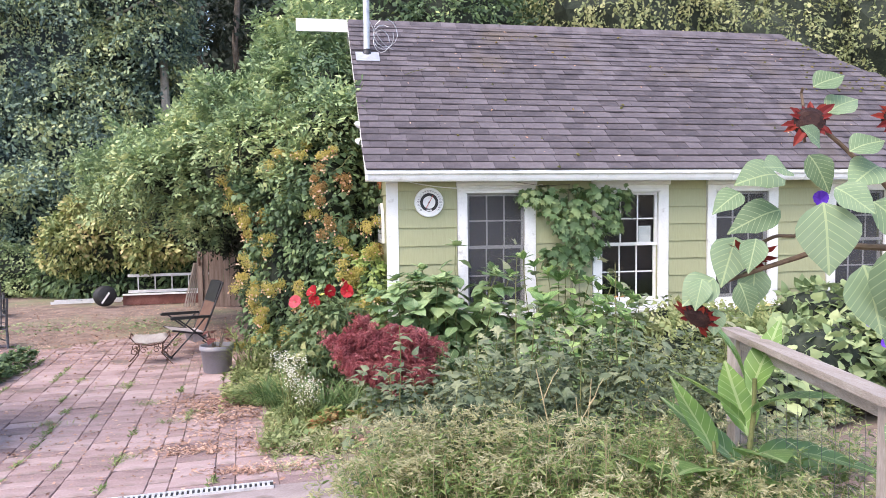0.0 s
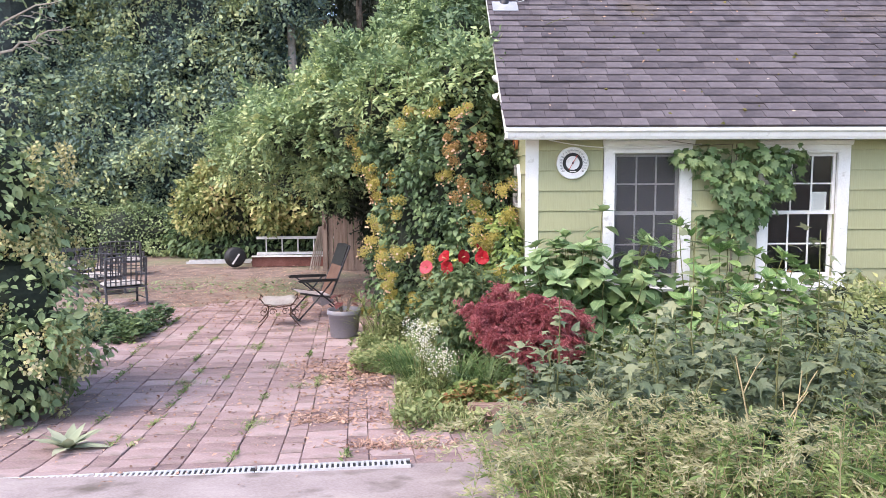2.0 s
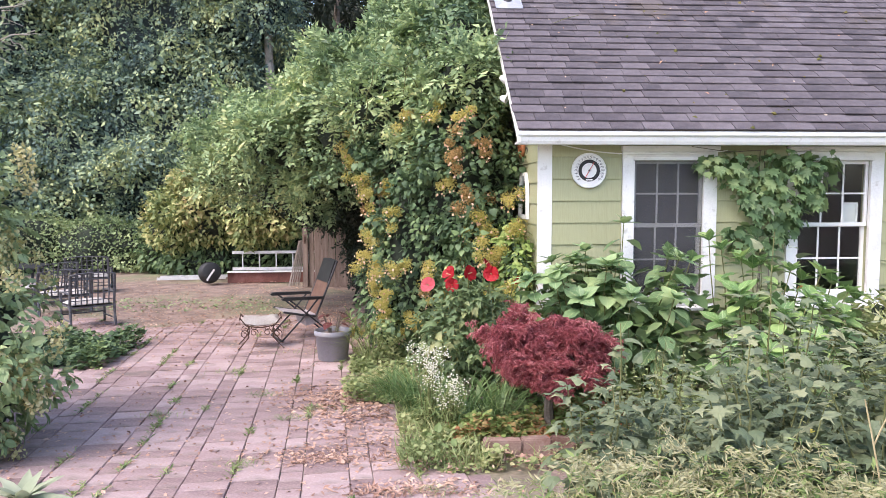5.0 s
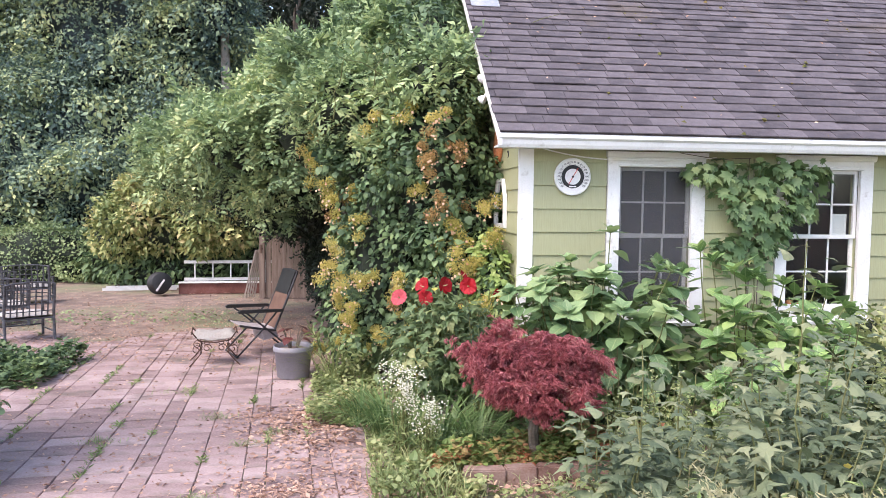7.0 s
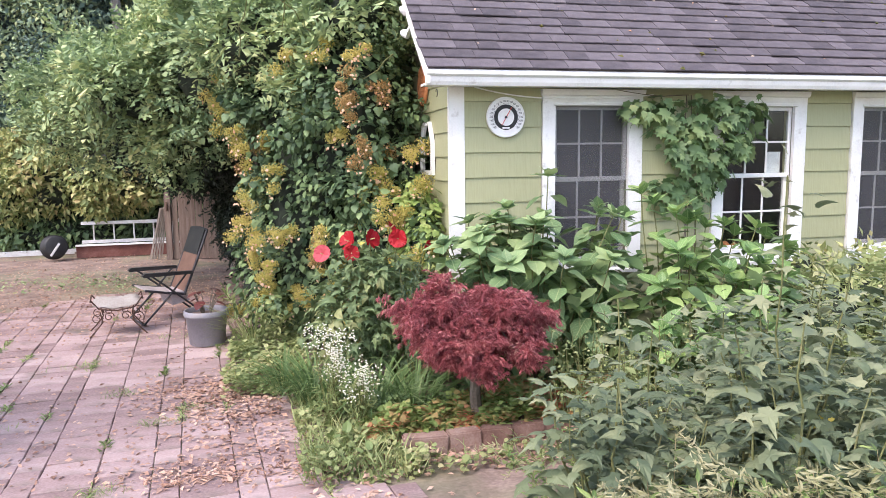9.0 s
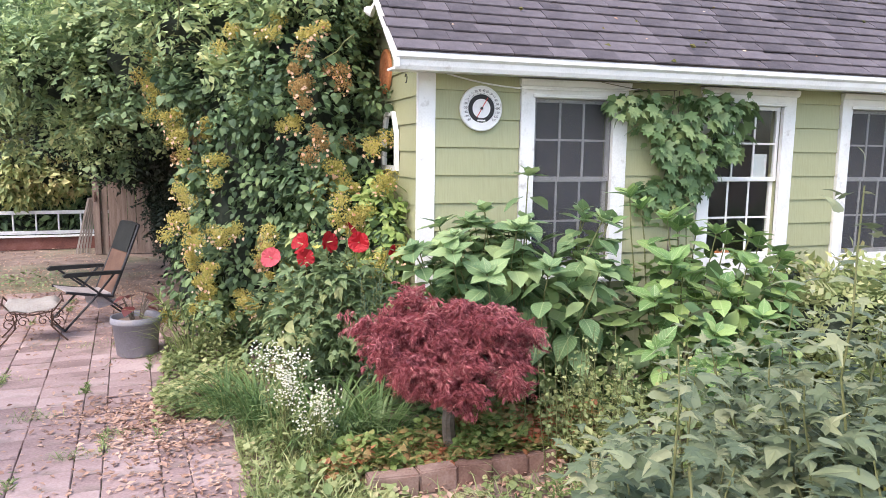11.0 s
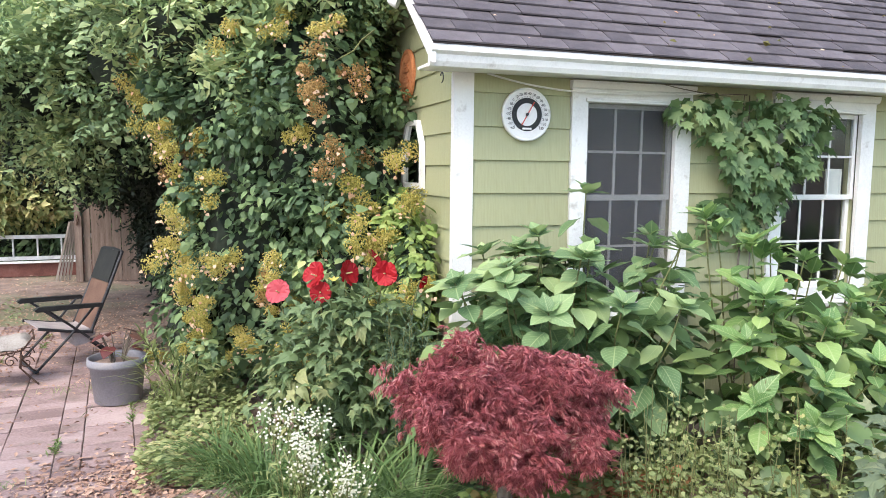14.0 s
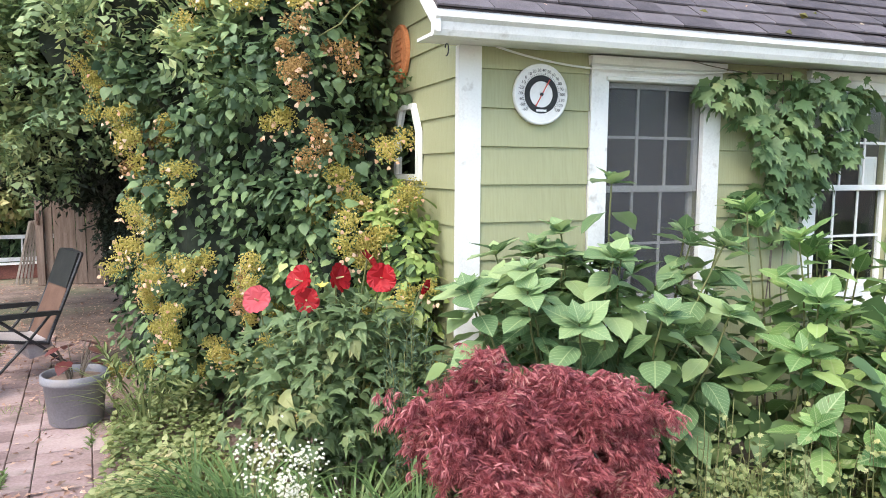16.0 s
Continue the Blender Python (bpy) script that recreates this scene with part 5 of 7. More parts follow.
# Hibiscus with red saucers
hib = thing("hibiscus", "hardy hibiscus with large red saucer flowers", "shrub", (0, 0, 0))
HB = [((0.22, 9.05, -0.15), (0.42, 0.32, 0.5)), ((-0.1, 9.3, -0.25), (0.28, 0.28, 0.45)), ((0.55, 8.95, -0.2), (0.24, 0.26, 0.55)), ((0.3, 9.0, 0.28), (0.35, 0.22, 0.16))]
foliage("leaves", hib, lumps(HB, 16, 0.1), 2300, [MALLOW_LEAF, ARROW_LEAF], 0.078, "leaf_hibiscus", seed=71, depth=0.75, zmin=-0.85, loose=0.4, up=0.9)
sb = thing("needle_leaved_shrub", "dark blue-green shrub with fine needle leaves", "shrub", (0.62, 8.72, -0.76))
for k in range(46):
    a = rng.random() * 6.28
    tip = np.array([0.24 * math.cos(a) * rng.random() ** 0.5, 0.2 * math.sin(a) * rng.random() ** 0.5, 0.55 + 0.55 * rng.random()])
    pts = bend((tip[0] * 0.3, tip[1] * 0.3, -0.02), tip, 0, 6, 0.012)
    part("stem", Soup().tube(pts, 0.004, 0.002, 4), "stem", sb)
    t = 0.25 + 0.75 * rng.random(60)
    q = np.stack([np.interp(t, np.linspace(0, 1, 6), pts[:, i]) for i in range(3)], 1)
    tagged(part("needles", scatter("needles", LANCE, q, rng.normal(size=(60, 3)) + np.array([0, 0, 0.9]), rng.normal(size=(60, 3)), 0.042), "leaf_needle", sb), kind="stuff")
PETAL = ([(0, 0, 0), (-0.34, 0.3, 0.04), (-0.58, 0.62, 0.12), (-0.52, 0.86, 0.06), (-0.30, 0.98, 0.13), (-0.10, 1.03, 0.05), (0.12, 1.0, 0.12), (0.32, 0.98, 0.05), (0.52, 0.84, 0.11), (0.58, 0.60, 0.03), (0.34, 0.3, 0.0), (0, 0.55, 0.09)], [(11, q + 1, q) for q in range(10)] + [(11, 0, 10)])
for fx, fy, fz, sz, mat, face in ((0.47, 8.84, 0.53, 0.10, "red_petal", (-0.35, -0.8, 0.15)), (-0.16, 9.3, 0.36, 0.10, "pink_petal", (-0.4, -0.7, 0.3)), (0.06, 9.05, 0.50, 0.105, "red_petal", (-0.7, -0.5, 0.3)), (0.07, 9.0, 0.40, 0.085, "red_petal", (-0.1, -0.8, 0.1)), (0.24, 8.98, 0.52, 0.10, "red_petal", (0.5, -0.6, 0.2)), (0.42, 8.95, 0.62, 0.07, "red_petal", (0.6, -0.3, 0.6)), (0.72, 8.85, 0.47, 0.055, "red_petal", (0.5, -0.3, -0.2))):
    part("stem", Soup().tube(bend((0.2 + (fx - 0.2) * 0.4, 9.05, -0.8), (fx, fy + 0.03, fz), -0.02, 7, 0.01), 0.008, 0.005), "stem", hib)
    p, a, nn, s = rosette((fx, fy, fz), face, 5, sz, 0.35)
    fl = part("flower", scatter("flower", PETAL, p, a + rng.normal(size=(5, 3)) * 0.08, np.tile(face, (5, 1)) + rng.normal(size=(5, 3)) * 0.14, sz * 0.9), mat, hib, "large open red flower")
    part("stamen", Soup().tube(bend((fx, fy, fz), np.array((fx, fy, fz)) + unit(np.array(face)) * sz * 0.55), 0.006, 0.004), "cream_bloom", fl)
p, a, nn, s = rosette((0.15, 8.98, 0.47), (0, -0.4, 1), 6, 0.045, 0.8)
part("bud", scatter("bud", SMALL, p, a, nn, s), "yellow_petal", hib, "yellow-green bud")


def blades(name, label, category, at, count, length, radius, material="leaf_grass", stiff=1.0, template=BLADE):
    z = float(gz(*at)) - 0.03
    th = thing(name, label, category, (*at, z))
    a = rng.random(count) * 6.28
    r = radius * rng.random(count) ** 0.6 * 0.5
    out = np.stack([np.cos(a), np.sin(a), np.zeros(count)], 1)
    p = out * r[:, None]
    axis = out * (0.35 + 0.7 * rng.random((count, 1))) + np.array([0, 0, stiff])
    nrm = np.array([0, 0, 1.0]) - out * 0.6
    size = length * (0.6 + 0.5 * rng.random(count))
    groups = np.floor(a / 6.2832 * min(6, count)).astype(int)
    for g in sorted(set(groups.tolist())):
        q = groups == g
        part("leaf_tuft", scatter("leaf_tuft", template, p[q], axis[q], nrm[q], size[q]), material, th)
    return th


LONG_BLADE = ([(-0.008, 0, 0), (0.008, 0, 0), (-0.012, 0.3, 0.05), (0.012, 0.3, 0.05), (-0.011, 0.55, 0.02), (0.011, 0.55, 0.02), (-0.008, 0.78, -0.14), (0.008, 0.78, -0.14), (0, 0.95, -0.42)], [(0, 1, 3), (0, 3, 2), (2, 3, 5), (2, 5, 4), (4, 5, 7), (4, 7, 6), (6, 7, 8)])
for at, n_, L, r in (((-0.30, 8.85), 120, 0.64, 0.42), ((0.15, 8.30), 120, 0.66, 0.4), ((-0.55, 9.3), 60, 0.5, 0.35), ((0.45, 8.15), 70, 0.6, 0.35)):
    blades("daylily", "clump of arching narrow daylily leaves", "plant", at, int(n_ * 1.7), L, r, "leaf_daylily", 1.0, LONG_BLADE)
ylw = blades("lily_stalks", "leaning yellowing lily stalks with narrow leaves", "plant", (-0.85, 10.95), 46, 0.75, 0.4, "leaf_weed", 1.1, LONG_BLADE)
for k in range(4):
    pts = bend((0.05 * k, -0.05, 0.0), (-0.28 + 0.22 * k, -0.35, 0.78 - 0.12 * k), -0.06, 8, 0.01)
    part("stalk", Soup().tube(pts, 0.006, 0.004), "stem", ylw)
    m = 40
    t = rng.random(m) * 0.75 + 0.25
    q = np.stack([np.interp(t, np.linspace(0, 1, 8), pts[:, i]) for i in range(3)], 1)
    part("stalk_leaves", scatter("stalk_leaves", LANCE, q, rng.normal(size=(m, 3)) + np.array([0, 0, 0.5]), rng.normal(size=(m, 3)) * 0.3 + np.array([0, 0, 1]), 0.13), "leaf_weed", ylw)["kind"] = "stuff"


def aster(at, top, spread, blooms):
    z = float(gz(*at)) - 0.02
    th = thing("white_aster", "sprawling wild aster with clusters of tiny white flowers", "plant", (*at, z))
    st = Soup()
    tips = []
    for k in range(16):
        a = rng.random() * 6.28
        r = spread * rng.random() ** 0.5
        tip = np.array([r * math.cos(a), r * math.sin(a) - 0.1, (top - z) * (0.62 + 0.38 * rng.random())])
        st.tube(bend((0.02 * math.cos(a), 0.02 * math.sin(a), 0), tip, -0.03, 6, 0.01), 0.004, 0.002)
        tips.append(tip)
    part("stalk_mass", st, "stem", th)["kind"] = "stuff"
    c = np.array(tips)[rng.integers(0, 16, blooms)] + rng.normal(size=(blooms, 3)) * (0.032, 0.032, 0.035)
    m = 5
    ang = np.tile(np.arange(m) / m * 6.28, blooms)
    P = np.repeat(c, m, 0)
    A = np.stack([np.cos(ang), np.sin(ang) * 0.6, np.sin(ang) * 0.6 + 0.15], 1)
    part("flower_spray", scatter("flower_spray", TINY, P, A, np.tile([0, -0.6, 0.8], (len(P), 1)), 0.0085), "white_petal", th)["kind"] = "stuff"
    q = np.array(tips)[rng.integers(0, 16, 260)] * (0.2 + 0.8 * rng.random((260, 1))) + rng.normal(size=(260, 3)) * 0.03
    part("leaves", scatter("leaves", LANCE, q, rng.normal(size=(260, 3)) + np.array([0, 0, 0.3]), rng.normal(size=(260, 3)) * 0.4 + np.array([0, 0, 1]), 0.07), "leaf_weed", th)["kind"] = "stuff"


aster((-0.22, 8.05), -0.03, 0.17, 420)
aster((-0.03, 7.85), -0.28, 0.13, 240)

# Low planting, as loose cover
def cover(name, label, region, count, template, size, material, height=0.1, lean=0.6, upright=0.3, seed=0):
    x = region[0] + (region[1] - region[0]) * rng.random(count)
    y = region[2] + (region[3] - region[2]) * rng.random(count)
    lump = 0.5 + 0.5 * np.sin(x * 7 + seed) * np.sin(y * 6 + seed * 2) + 0.3 * rng.random(count)
    z = gz(x, y) + height * lump.clip(0.05, 1.2) * rng.random(count) ** 0.6 - 0.01
    a = rng.random(count) * 6.28
    axis = np.stack([np.cos(a), np.sin(a), upright + 0.3 * rng.normal(size=count)], 1)
    nrm = np.tile([0, 0, 1.0], (count, 1)) + rng.normal(size=(count, 3)) * lean * 0.5
    s = size * (0.5 + 0.8 * rng.random(count))
    return tagged(part(name, scatter(name, template, np.stack([x, y, z], 1), axis, nrm, s), material, None), label, "ground cover", kind="stuff")


cover("ground_cover", "strawberry-like ground cover turning red and brown", (-0.05, 1.9, 7.42, 7.9), 9500, HEART, 0.05, "leaf_strawberry", 0.27)
cover("ground_cover", "green creeping leaves under the maple", (-0.1, 2.6, 7.85, 8.9), 2600, HEART, 0.06, "leaf_vine", 0.2, seed=3)
cover("ground_cover", "low weeds along the patio's edge", (-0.5, 0.35, 6.95, 8.9), 2600, HEART, 0.04, "leaf_weed", 0.2, seed=5)
cover("ground_cover", "low weeds beside the pot", (-1.1, -0.3, 9.1, 11.2), 3600, HEART, 0.045, "leaf_weed", 0.26, seed=6)
cover("ground_cover", "weeds before the brick edging", (0.15, 1.7, 6.95, 7.32), 240, HEART, 0.05, "leaf_weed", 0.1, seed=7)
cover("ground_cover", "dry brown leaves caught among the edge weeds", (-0.45, 1.7, 6.95, 7.5), 500, SMALL, 0.06, "leaf_litter", 0.08, seed=17)
cover("ground_cover", "coarse broad-leaved weeds by the bed", (-0.35, 0.4, 7.0, 8.6), 140, OVATE, 0.09, "leaf_grass", 0.2, upright=0.6, seed=18)
cover("ground_cover", "thin upright grass along the bed", (-0.5, 0.3, 7.0, 8.8), 900, BLADE, 0.2, "leaf_weed", 0.05, upright=2.2, seed=19)
cover("ground_cover", "thin upright grass before the bricks", (-0.2, 1.5, 6.9, 7.3), 110, BLADE, 0.16, "leaf_weed", 0.04, upright=2.0, seed=20)
cover("ground_cover", "mixed weeds among the bushy plants", (1.5, 5.5, 6.3, 7.9), 7500, SMALL, 0.075, "leaf_weed", 0.48, seed=8)
cover("ground_cover", "mixed weeds beneath the bushy plants", (1.1, 4.2, 4.4, 6.6), 4500, SMALL, 0.08, "leaf_mallow", 0.3, seed=9)

# Filling shrubs of the bed along the house
tree_mass("fern_clump", "bright yellow-green ferny clump below the windows", "plant", [((4.35, 7.9, -0.25), (0.6, 0.4, 0.42)), ((5.0, 7.7, -0.3), (0.6, 0.45, 0.42)), ((4.7, 7.4, -0.55), (0.6, 0.4, 0.3))], 1700, PINNATE, 0.24, "leaf_weed", seed=73, zmin=-0.8, depth=0.4, down=0.2)
tree_mass("goldenrod", "pale yellow straggling weeds under a window sill", "plant", [((4.9, 8.35, 0.0), (0.45, 0.25, 0.4)), ((5.6, 8.2, -0.05), (0.5, 0.3, 0.42)), ((4.45, 8.55, 0.12), (0.25, 0.15, 0.25))], 1500, SMALL, 0.075, "leaf_yellow", seed=74, zmin=-0.8, depth=0.9, shrink=0.35, loose=0.9)
tree_mass("gourd_vine", "tangle of pale heart-shaped vine leaves", "vine", [((5.4, 6.9, -0.2), (0.8, 0.6, 0.5)), ((6.6, 6.8, -0.1), (0.9, 0.7, 0.6)), ((7.8, 7.2, 0.0), (0.9, 0.7, 0.7)), ((6.2, 7.9, 0.0), (0.8, 0.5, 0.55)), ((4.6, 6.6, -0.4), (0.5, 0.5, 0.35))], 4200, HEART, 0.12, "leaf_hedge", seed=75, zmin=-0.8, depth=0.4, down=0.2)
tree_mass("shrub", "dense garden plants along the far end of the wall", "shrub", [((8.8, 8.0, -0.1), (0.9, 0.6, 0.7)), ((9.9, 7.8, 0.0), (0.9, 0.7, 0.8))], 1400, SMALL, 0.14, "leaf_hedge", seed=76, zmin=-0.8, depth=0.3)
cover("ground_cover", "yellow-leaved weeds in the bed's middle", (2.9, 5.2, 6.2, 7.3), 1400, HEART, 0.09, "leaf_yellow", 0.35, seed=12)

# Thin seeding stalks beside the maple
def columbine(at, stalks, spread, material="leaf_weed"):
    sk = thing("columbine", "tall thin stalks with small divided leaves and seed heads", "plant", (*at, float(gz(*at))), group="seeding stalks")
    for k in range(stalks):
        a = (rng.normal() * spread, rng.normal() * spread * 0.7)
        top = 0.5 + 0.42 * rng.random()
        pts = bend((a[0], a[1], -0.03), (a[0] * 1.5, a[1] * 1.5, top), 0, 6, 0.008)
        part("stalk", Soup().tube(pts, 0.004, 0.002), "stem", sk)
        m = 34
        t = 0.1 + 0.9 * rng.random(m)
        q = np.stack([np.interp(t, np.linspace(0, 1, 6), pts[:, i]) for i in range(3)], 1) + rng.normal(size=(m, 3)) * 0.035
        part("stalk_leaves", scatter("stalk_leaves", LOBED, q, rng.normal(size=(m, 3)), rng.normal(size=(m, 3)) * 0.4 + np.array([0, 0, 1]), 0.018 + 0.02 * rng.random(m)), material, sk)["kind"] = "stuff"


columbine((1.58, 7.38), 18, 0.12)
columbine((1.90, 7.25), 16, 0.16)
columbine((2.45, 7.1), 22, 0.24, "leaf_yellow")


# Plumed wild grass and mugwort in front
M["leaf_mugwort"] = leafy("mugwort_leaf", [(0.1, (0.10, 0.16, 0.045)), (0.5, (0.19, 0.27, 0.08)), (0.8, (0.30, 0.37, 0.13)), (0.97, (0.42, 0.42, 0.22))], patch=2.2)


def plumes(label, spots, count, seed, zt=0.75, material="leaf_mugwort"):
    st, P, A, S, HP, HA = Soup(), [], [], [], [], []
    for k in range(count):
        cx, cy, r = spots[k % len(spots)]
        x, y = cx + rng.normal() * r, cy + rng.normal() * r
        z = float(gz(x, y)) - 0.02
        h = zt * (0.55 + 0.45 * rng.random())
        lean = np.array([rng.normal() * 0.16 - 0.05, rng.normal() * 0.16 - 0.05, 0])
        pts = bend((x, y, z), np.array((x, y, z + h)) + lean, 0, 5, 0.006)
        st.tube(pts, 0.003, 0.0015, 3)
        m = 46
        t = 0.1 + 0.9 * rng.random(m)
        q = np.stack([np.interp(t, np.linspace(0, 1, 5), pts[:, i]) for i in range(3)], 1)
        P.append(q)
        a = rng.random(m) * 6.28
        A.append(np.stack([np.cos(a), np.sin(a), 0.2 + 0.5 * rng.random(m)], 1))
        S.append(0.028 + 0.045 * rng.random(m))
        if k % 2 == 0:
            d = unit(np.array([rng.normal() - 0.4, rng.normal(), 0.1]))
            tt = np.linspace(0, 1, 44)[:, None]
            c = pts[-1] + d * 0.24 * tt + np.array([0, 0, 0.06]) * tt - np.array([0, 0, 0.16]) * tt ** 2
            HP.append(c + rng.normal(size=c.shape) * 0.008)
            HA.append(rng.normal(size=c.shape) * 0.5 + d)
    th = thing("wild_grass", label, "grass", kind="stuff")
    part("stems", st, "straw", th)["kind"] = "stuff"
    P, A, S = np.concatenate(P), np.concatenate(A), np.concatenate(S)
    part("leaves", scatter("leaves", LANCE, P, A, np.tile([0, 0, 1.0], (len(P), 1)) + rng.normal(size=P.shape) * 0.3, S), material, th)["kind"] = "stuff"
    HP, HA = np.concatenate(HP), np.concatenate(HA)
    part("plumes", scatter("plumes", LANCE, HP, HA, rng.normal(size=HP.shape), 0.026 + 0.02 * rng.random(len(HP))), "plume", th)["kind"] = "stuff"


M["plume"] = leafy("pale_seed_plume", [(0.1, (0.30, 0.30, 0.14)), (0.6, (0.44, 0.42, 0.24)), (0.95, (0.55, 0.52, 0.34))], 0.8, 0.3)
plumes("feathery pale green mugwort and grass with drooping plumes", [(0.55, 4.15, 0.16), (0.95, 3.9, 0.22), (1.4, 3.8, 0.25), (1.8, 3.9, 0.25), (0.75, 4.45, 0.15), (1.3, 4.2, 0.2)], 330, 1, 0.78)
plumes("wild grass and mugwort round the canna", [(2.1, 3.1, 0.25), (1.7, 3.2, 0.25), (2.6, 3.4, 0.3), (3.0, 4.2, 0.35), (2.4, 4.4, 0.3)], 240, 2, 0.6)
plumes("low feathery weeds beside the drain", [(0.5, 5.3, 0.15), (1.1, 6.0, 0.2), (1.4, 6.5, 0.2)], 110, 3, 0.35)
for (x, y), h, lx in (((1.55, 4.1), 0.95, -0.22), ((1.75, 4.15), 0.75, -0.15), ((1.62, 4.2), 0.85, 0.1)):
    z = float(gz(x, y))
    th = thing("dry_stalk", "bare straw-coloured dead stalk", "plant", (x, y, z), group="dead stalks")
    part("stalk", Soup().tube(bend((0, 0, -0.03), (lx, 0, h), 0, 7, 0.01), 0.006, 0.003), "straw", th)
    part("side_stalk", Soup().tube(bend((lx * 0.8, 0, h * 0.8), (lx * 0.8 + 0.1, 0, h * 1.0), 0, 4, 0.004), 0.004, 0.002), "straw", th)

# Canna
cn = thing("canna", "canna with broad upright glossy green leaves", "plant", (2.38, 3.55, float(gz(2.38, 3.55)) - 0.03))
CAN = [leaf_data("canna_leaf", "leaf_canna", width=w, curl=c, ripple=0.0) for w, c in ((0.22, 0.25), (0.25, 0.5), (0.19, 0.1))]
part("stalk", Soup().tube(bend((0, 0, 0), (0.02, -0.02, 0.95), 0, 6, 0.01), 0.02, 0.012, 8), "stem", cn)
part("stalk", Soup().tube(bend((-0.15, 0.05, 0), (-0.2, 0.02, 0.6), 0, 6, 0.01), 0.018, 0.01, 8), "stem", cn)
for k, (h, ang, up, L) in enumerate(((0.25, 3.4, 0.9, 0.55), (0.3, 0.2, 0.5, 0.6), (0.42, 2.2, 0.8, 0.5), (0.5, 4.4, 0.6, 0.5), (0.5, 5.9, 0.35, 0.55), (0.62, 1.3, 0.9, 0.45), (0.68, 3.0, 1.2, 0.45), (0.75, 5.2, 1.0, 0.42), (0.85, 0.4, 1.8, 0.4), (0.92, 2.6, 3.0, 0.42), (0.35, 5.0, 0.3, 0.5))):
    leaf_object(CAN[k % 3], (0.02 * math.cos(ang), 0.02 * math.sin(ang), h), (math.cos(ang), math.sin(ang), up), (-math.cos(ang) * up, -math.sin(ang) * up, 1.0), L * 1.22, cn)
for k, (h, ang, up, L) in enumerate(((0.2, 2.9, 1.0, 0.5), (0.35, 3.9, 1.1, 0.5), (0.5, 2.0, 1.6, 0.42), (0.3, 4.8, 0.8, 0.45))):
    leaf_object(CAN[k % 3], (-0.18, 0.03, h), (math.cos(ang), math.sin(ang), up), (-math.cos(ang) * up, -math.sin(ang) * up, 1.0), L * 1.22, cn)

# Sunflower
sf = thing("sunflower", "branching sunflower with dark red flower heads", "flower", (1.85, 1.72, float(gz(1.85, 1.72)) - 0.03))
B0 = np.array([1.85, 1.72, float(gz(1.85, 1.72)) - 0.03])
SUNL = [leaf_data("sunflower_leaf", "leaf_sun", width=w, curl=c, ripple=0.02) for w, c in ((0.42, 0.2), (0.38, 0.4))]


def branch(a, b2, r0, r1, sag=0.0):
    part("stem", Soup().tube(bend(np.array(a) - B0, np.array(b2) - B0, sag, 8, 0.006), r0, r1, 7), "sun_stem", sf)


SUN_PETAL = ([(0, 0, 0), (-0.13, 0.4, 0.03), (-0.12, 0.75, 0), (0, 1, -0.1), (0.12, 0.75, 0), (0.13, 0.4, 0.03), (0, 0.5, -0.03)], [(0, 6, 1), (1, 6, 2), (2, 6, 3), (0, 5, 6), (5, 4, 6), (4, 3, 6)])
M["sun_stem"] = surface("brown_stem", (0.07, 0.05, 0.03), (0.13, 0.09, 0.06), (0.2, 0.15, 0.09), 12, 0.8, 0, 0.2)
branch(B0, (1.78, 1.74, 1.42), 0.018, 0.013)
branch((1.78, 1.74, 1.42), (1.46, 1.88, 1.77), 0.009, 0.006, -0.02)
branch((1.79, 1.74, 1.36), (1.12, 1.92, 1.22), 0.012, 0.005, -0.09)
branch((1.45, 1.85, 1.44), (1.29, 1.9, 1.38), 0.006, 0.005)
branch((1.78, 1.74, 1.42), (1.66, 1.75, 1.74), 0.008, 0.006)
branch((1.46, 1.88, 1.70), (1.45, 1.88, 1.86), 0.005, 0.004)
for c, face, r, petals in (((1.436, 1.83, 1.755), (-0.35, -0.75, 0.35), 0.06, 1), ((1.634, 1.72, 1.75), (-0.1, -0.8, 0.3), 0.06, 1), ((1.278, 1.88, 1.37), (-0.3, -0.5, -0.6), 0.06, 1), ((1.13, 1.9, 1.19), (-0.6, -0.3, -0.5), 0.055, 1)):
    c2 = np.array(c) - B0
    fdir = unit(np.array(face))
    head = Soup().lathe([(0.001, 0.018), (0.025, 0.018), (0.042, 0.008), (0.046, -0.008), (0.02, -0.02), (0.001, -0.022)], tuple(c2), 18, Vector(fdir).to_track_quat("Z", "Y").to_matrix().to_4x4())
    hd = part("flower_head", head, "seed_head", sf, "dark flower head")
    p, a, nn, s = rosette(c2, fdir, 17, r, 0.12)
    p2, a2, n2, s2 = rosette(c2, fdir, 14, r * 0.8, 0.3)
    part("petals", scatter("petals", SUN_PETAL, np.concatenate([p, p2]), np.concatenate([a, a2]), np.concatenate([nn, n2]), np.concatenate([s, s2]) * 1.15), "maroon_petal", hd)
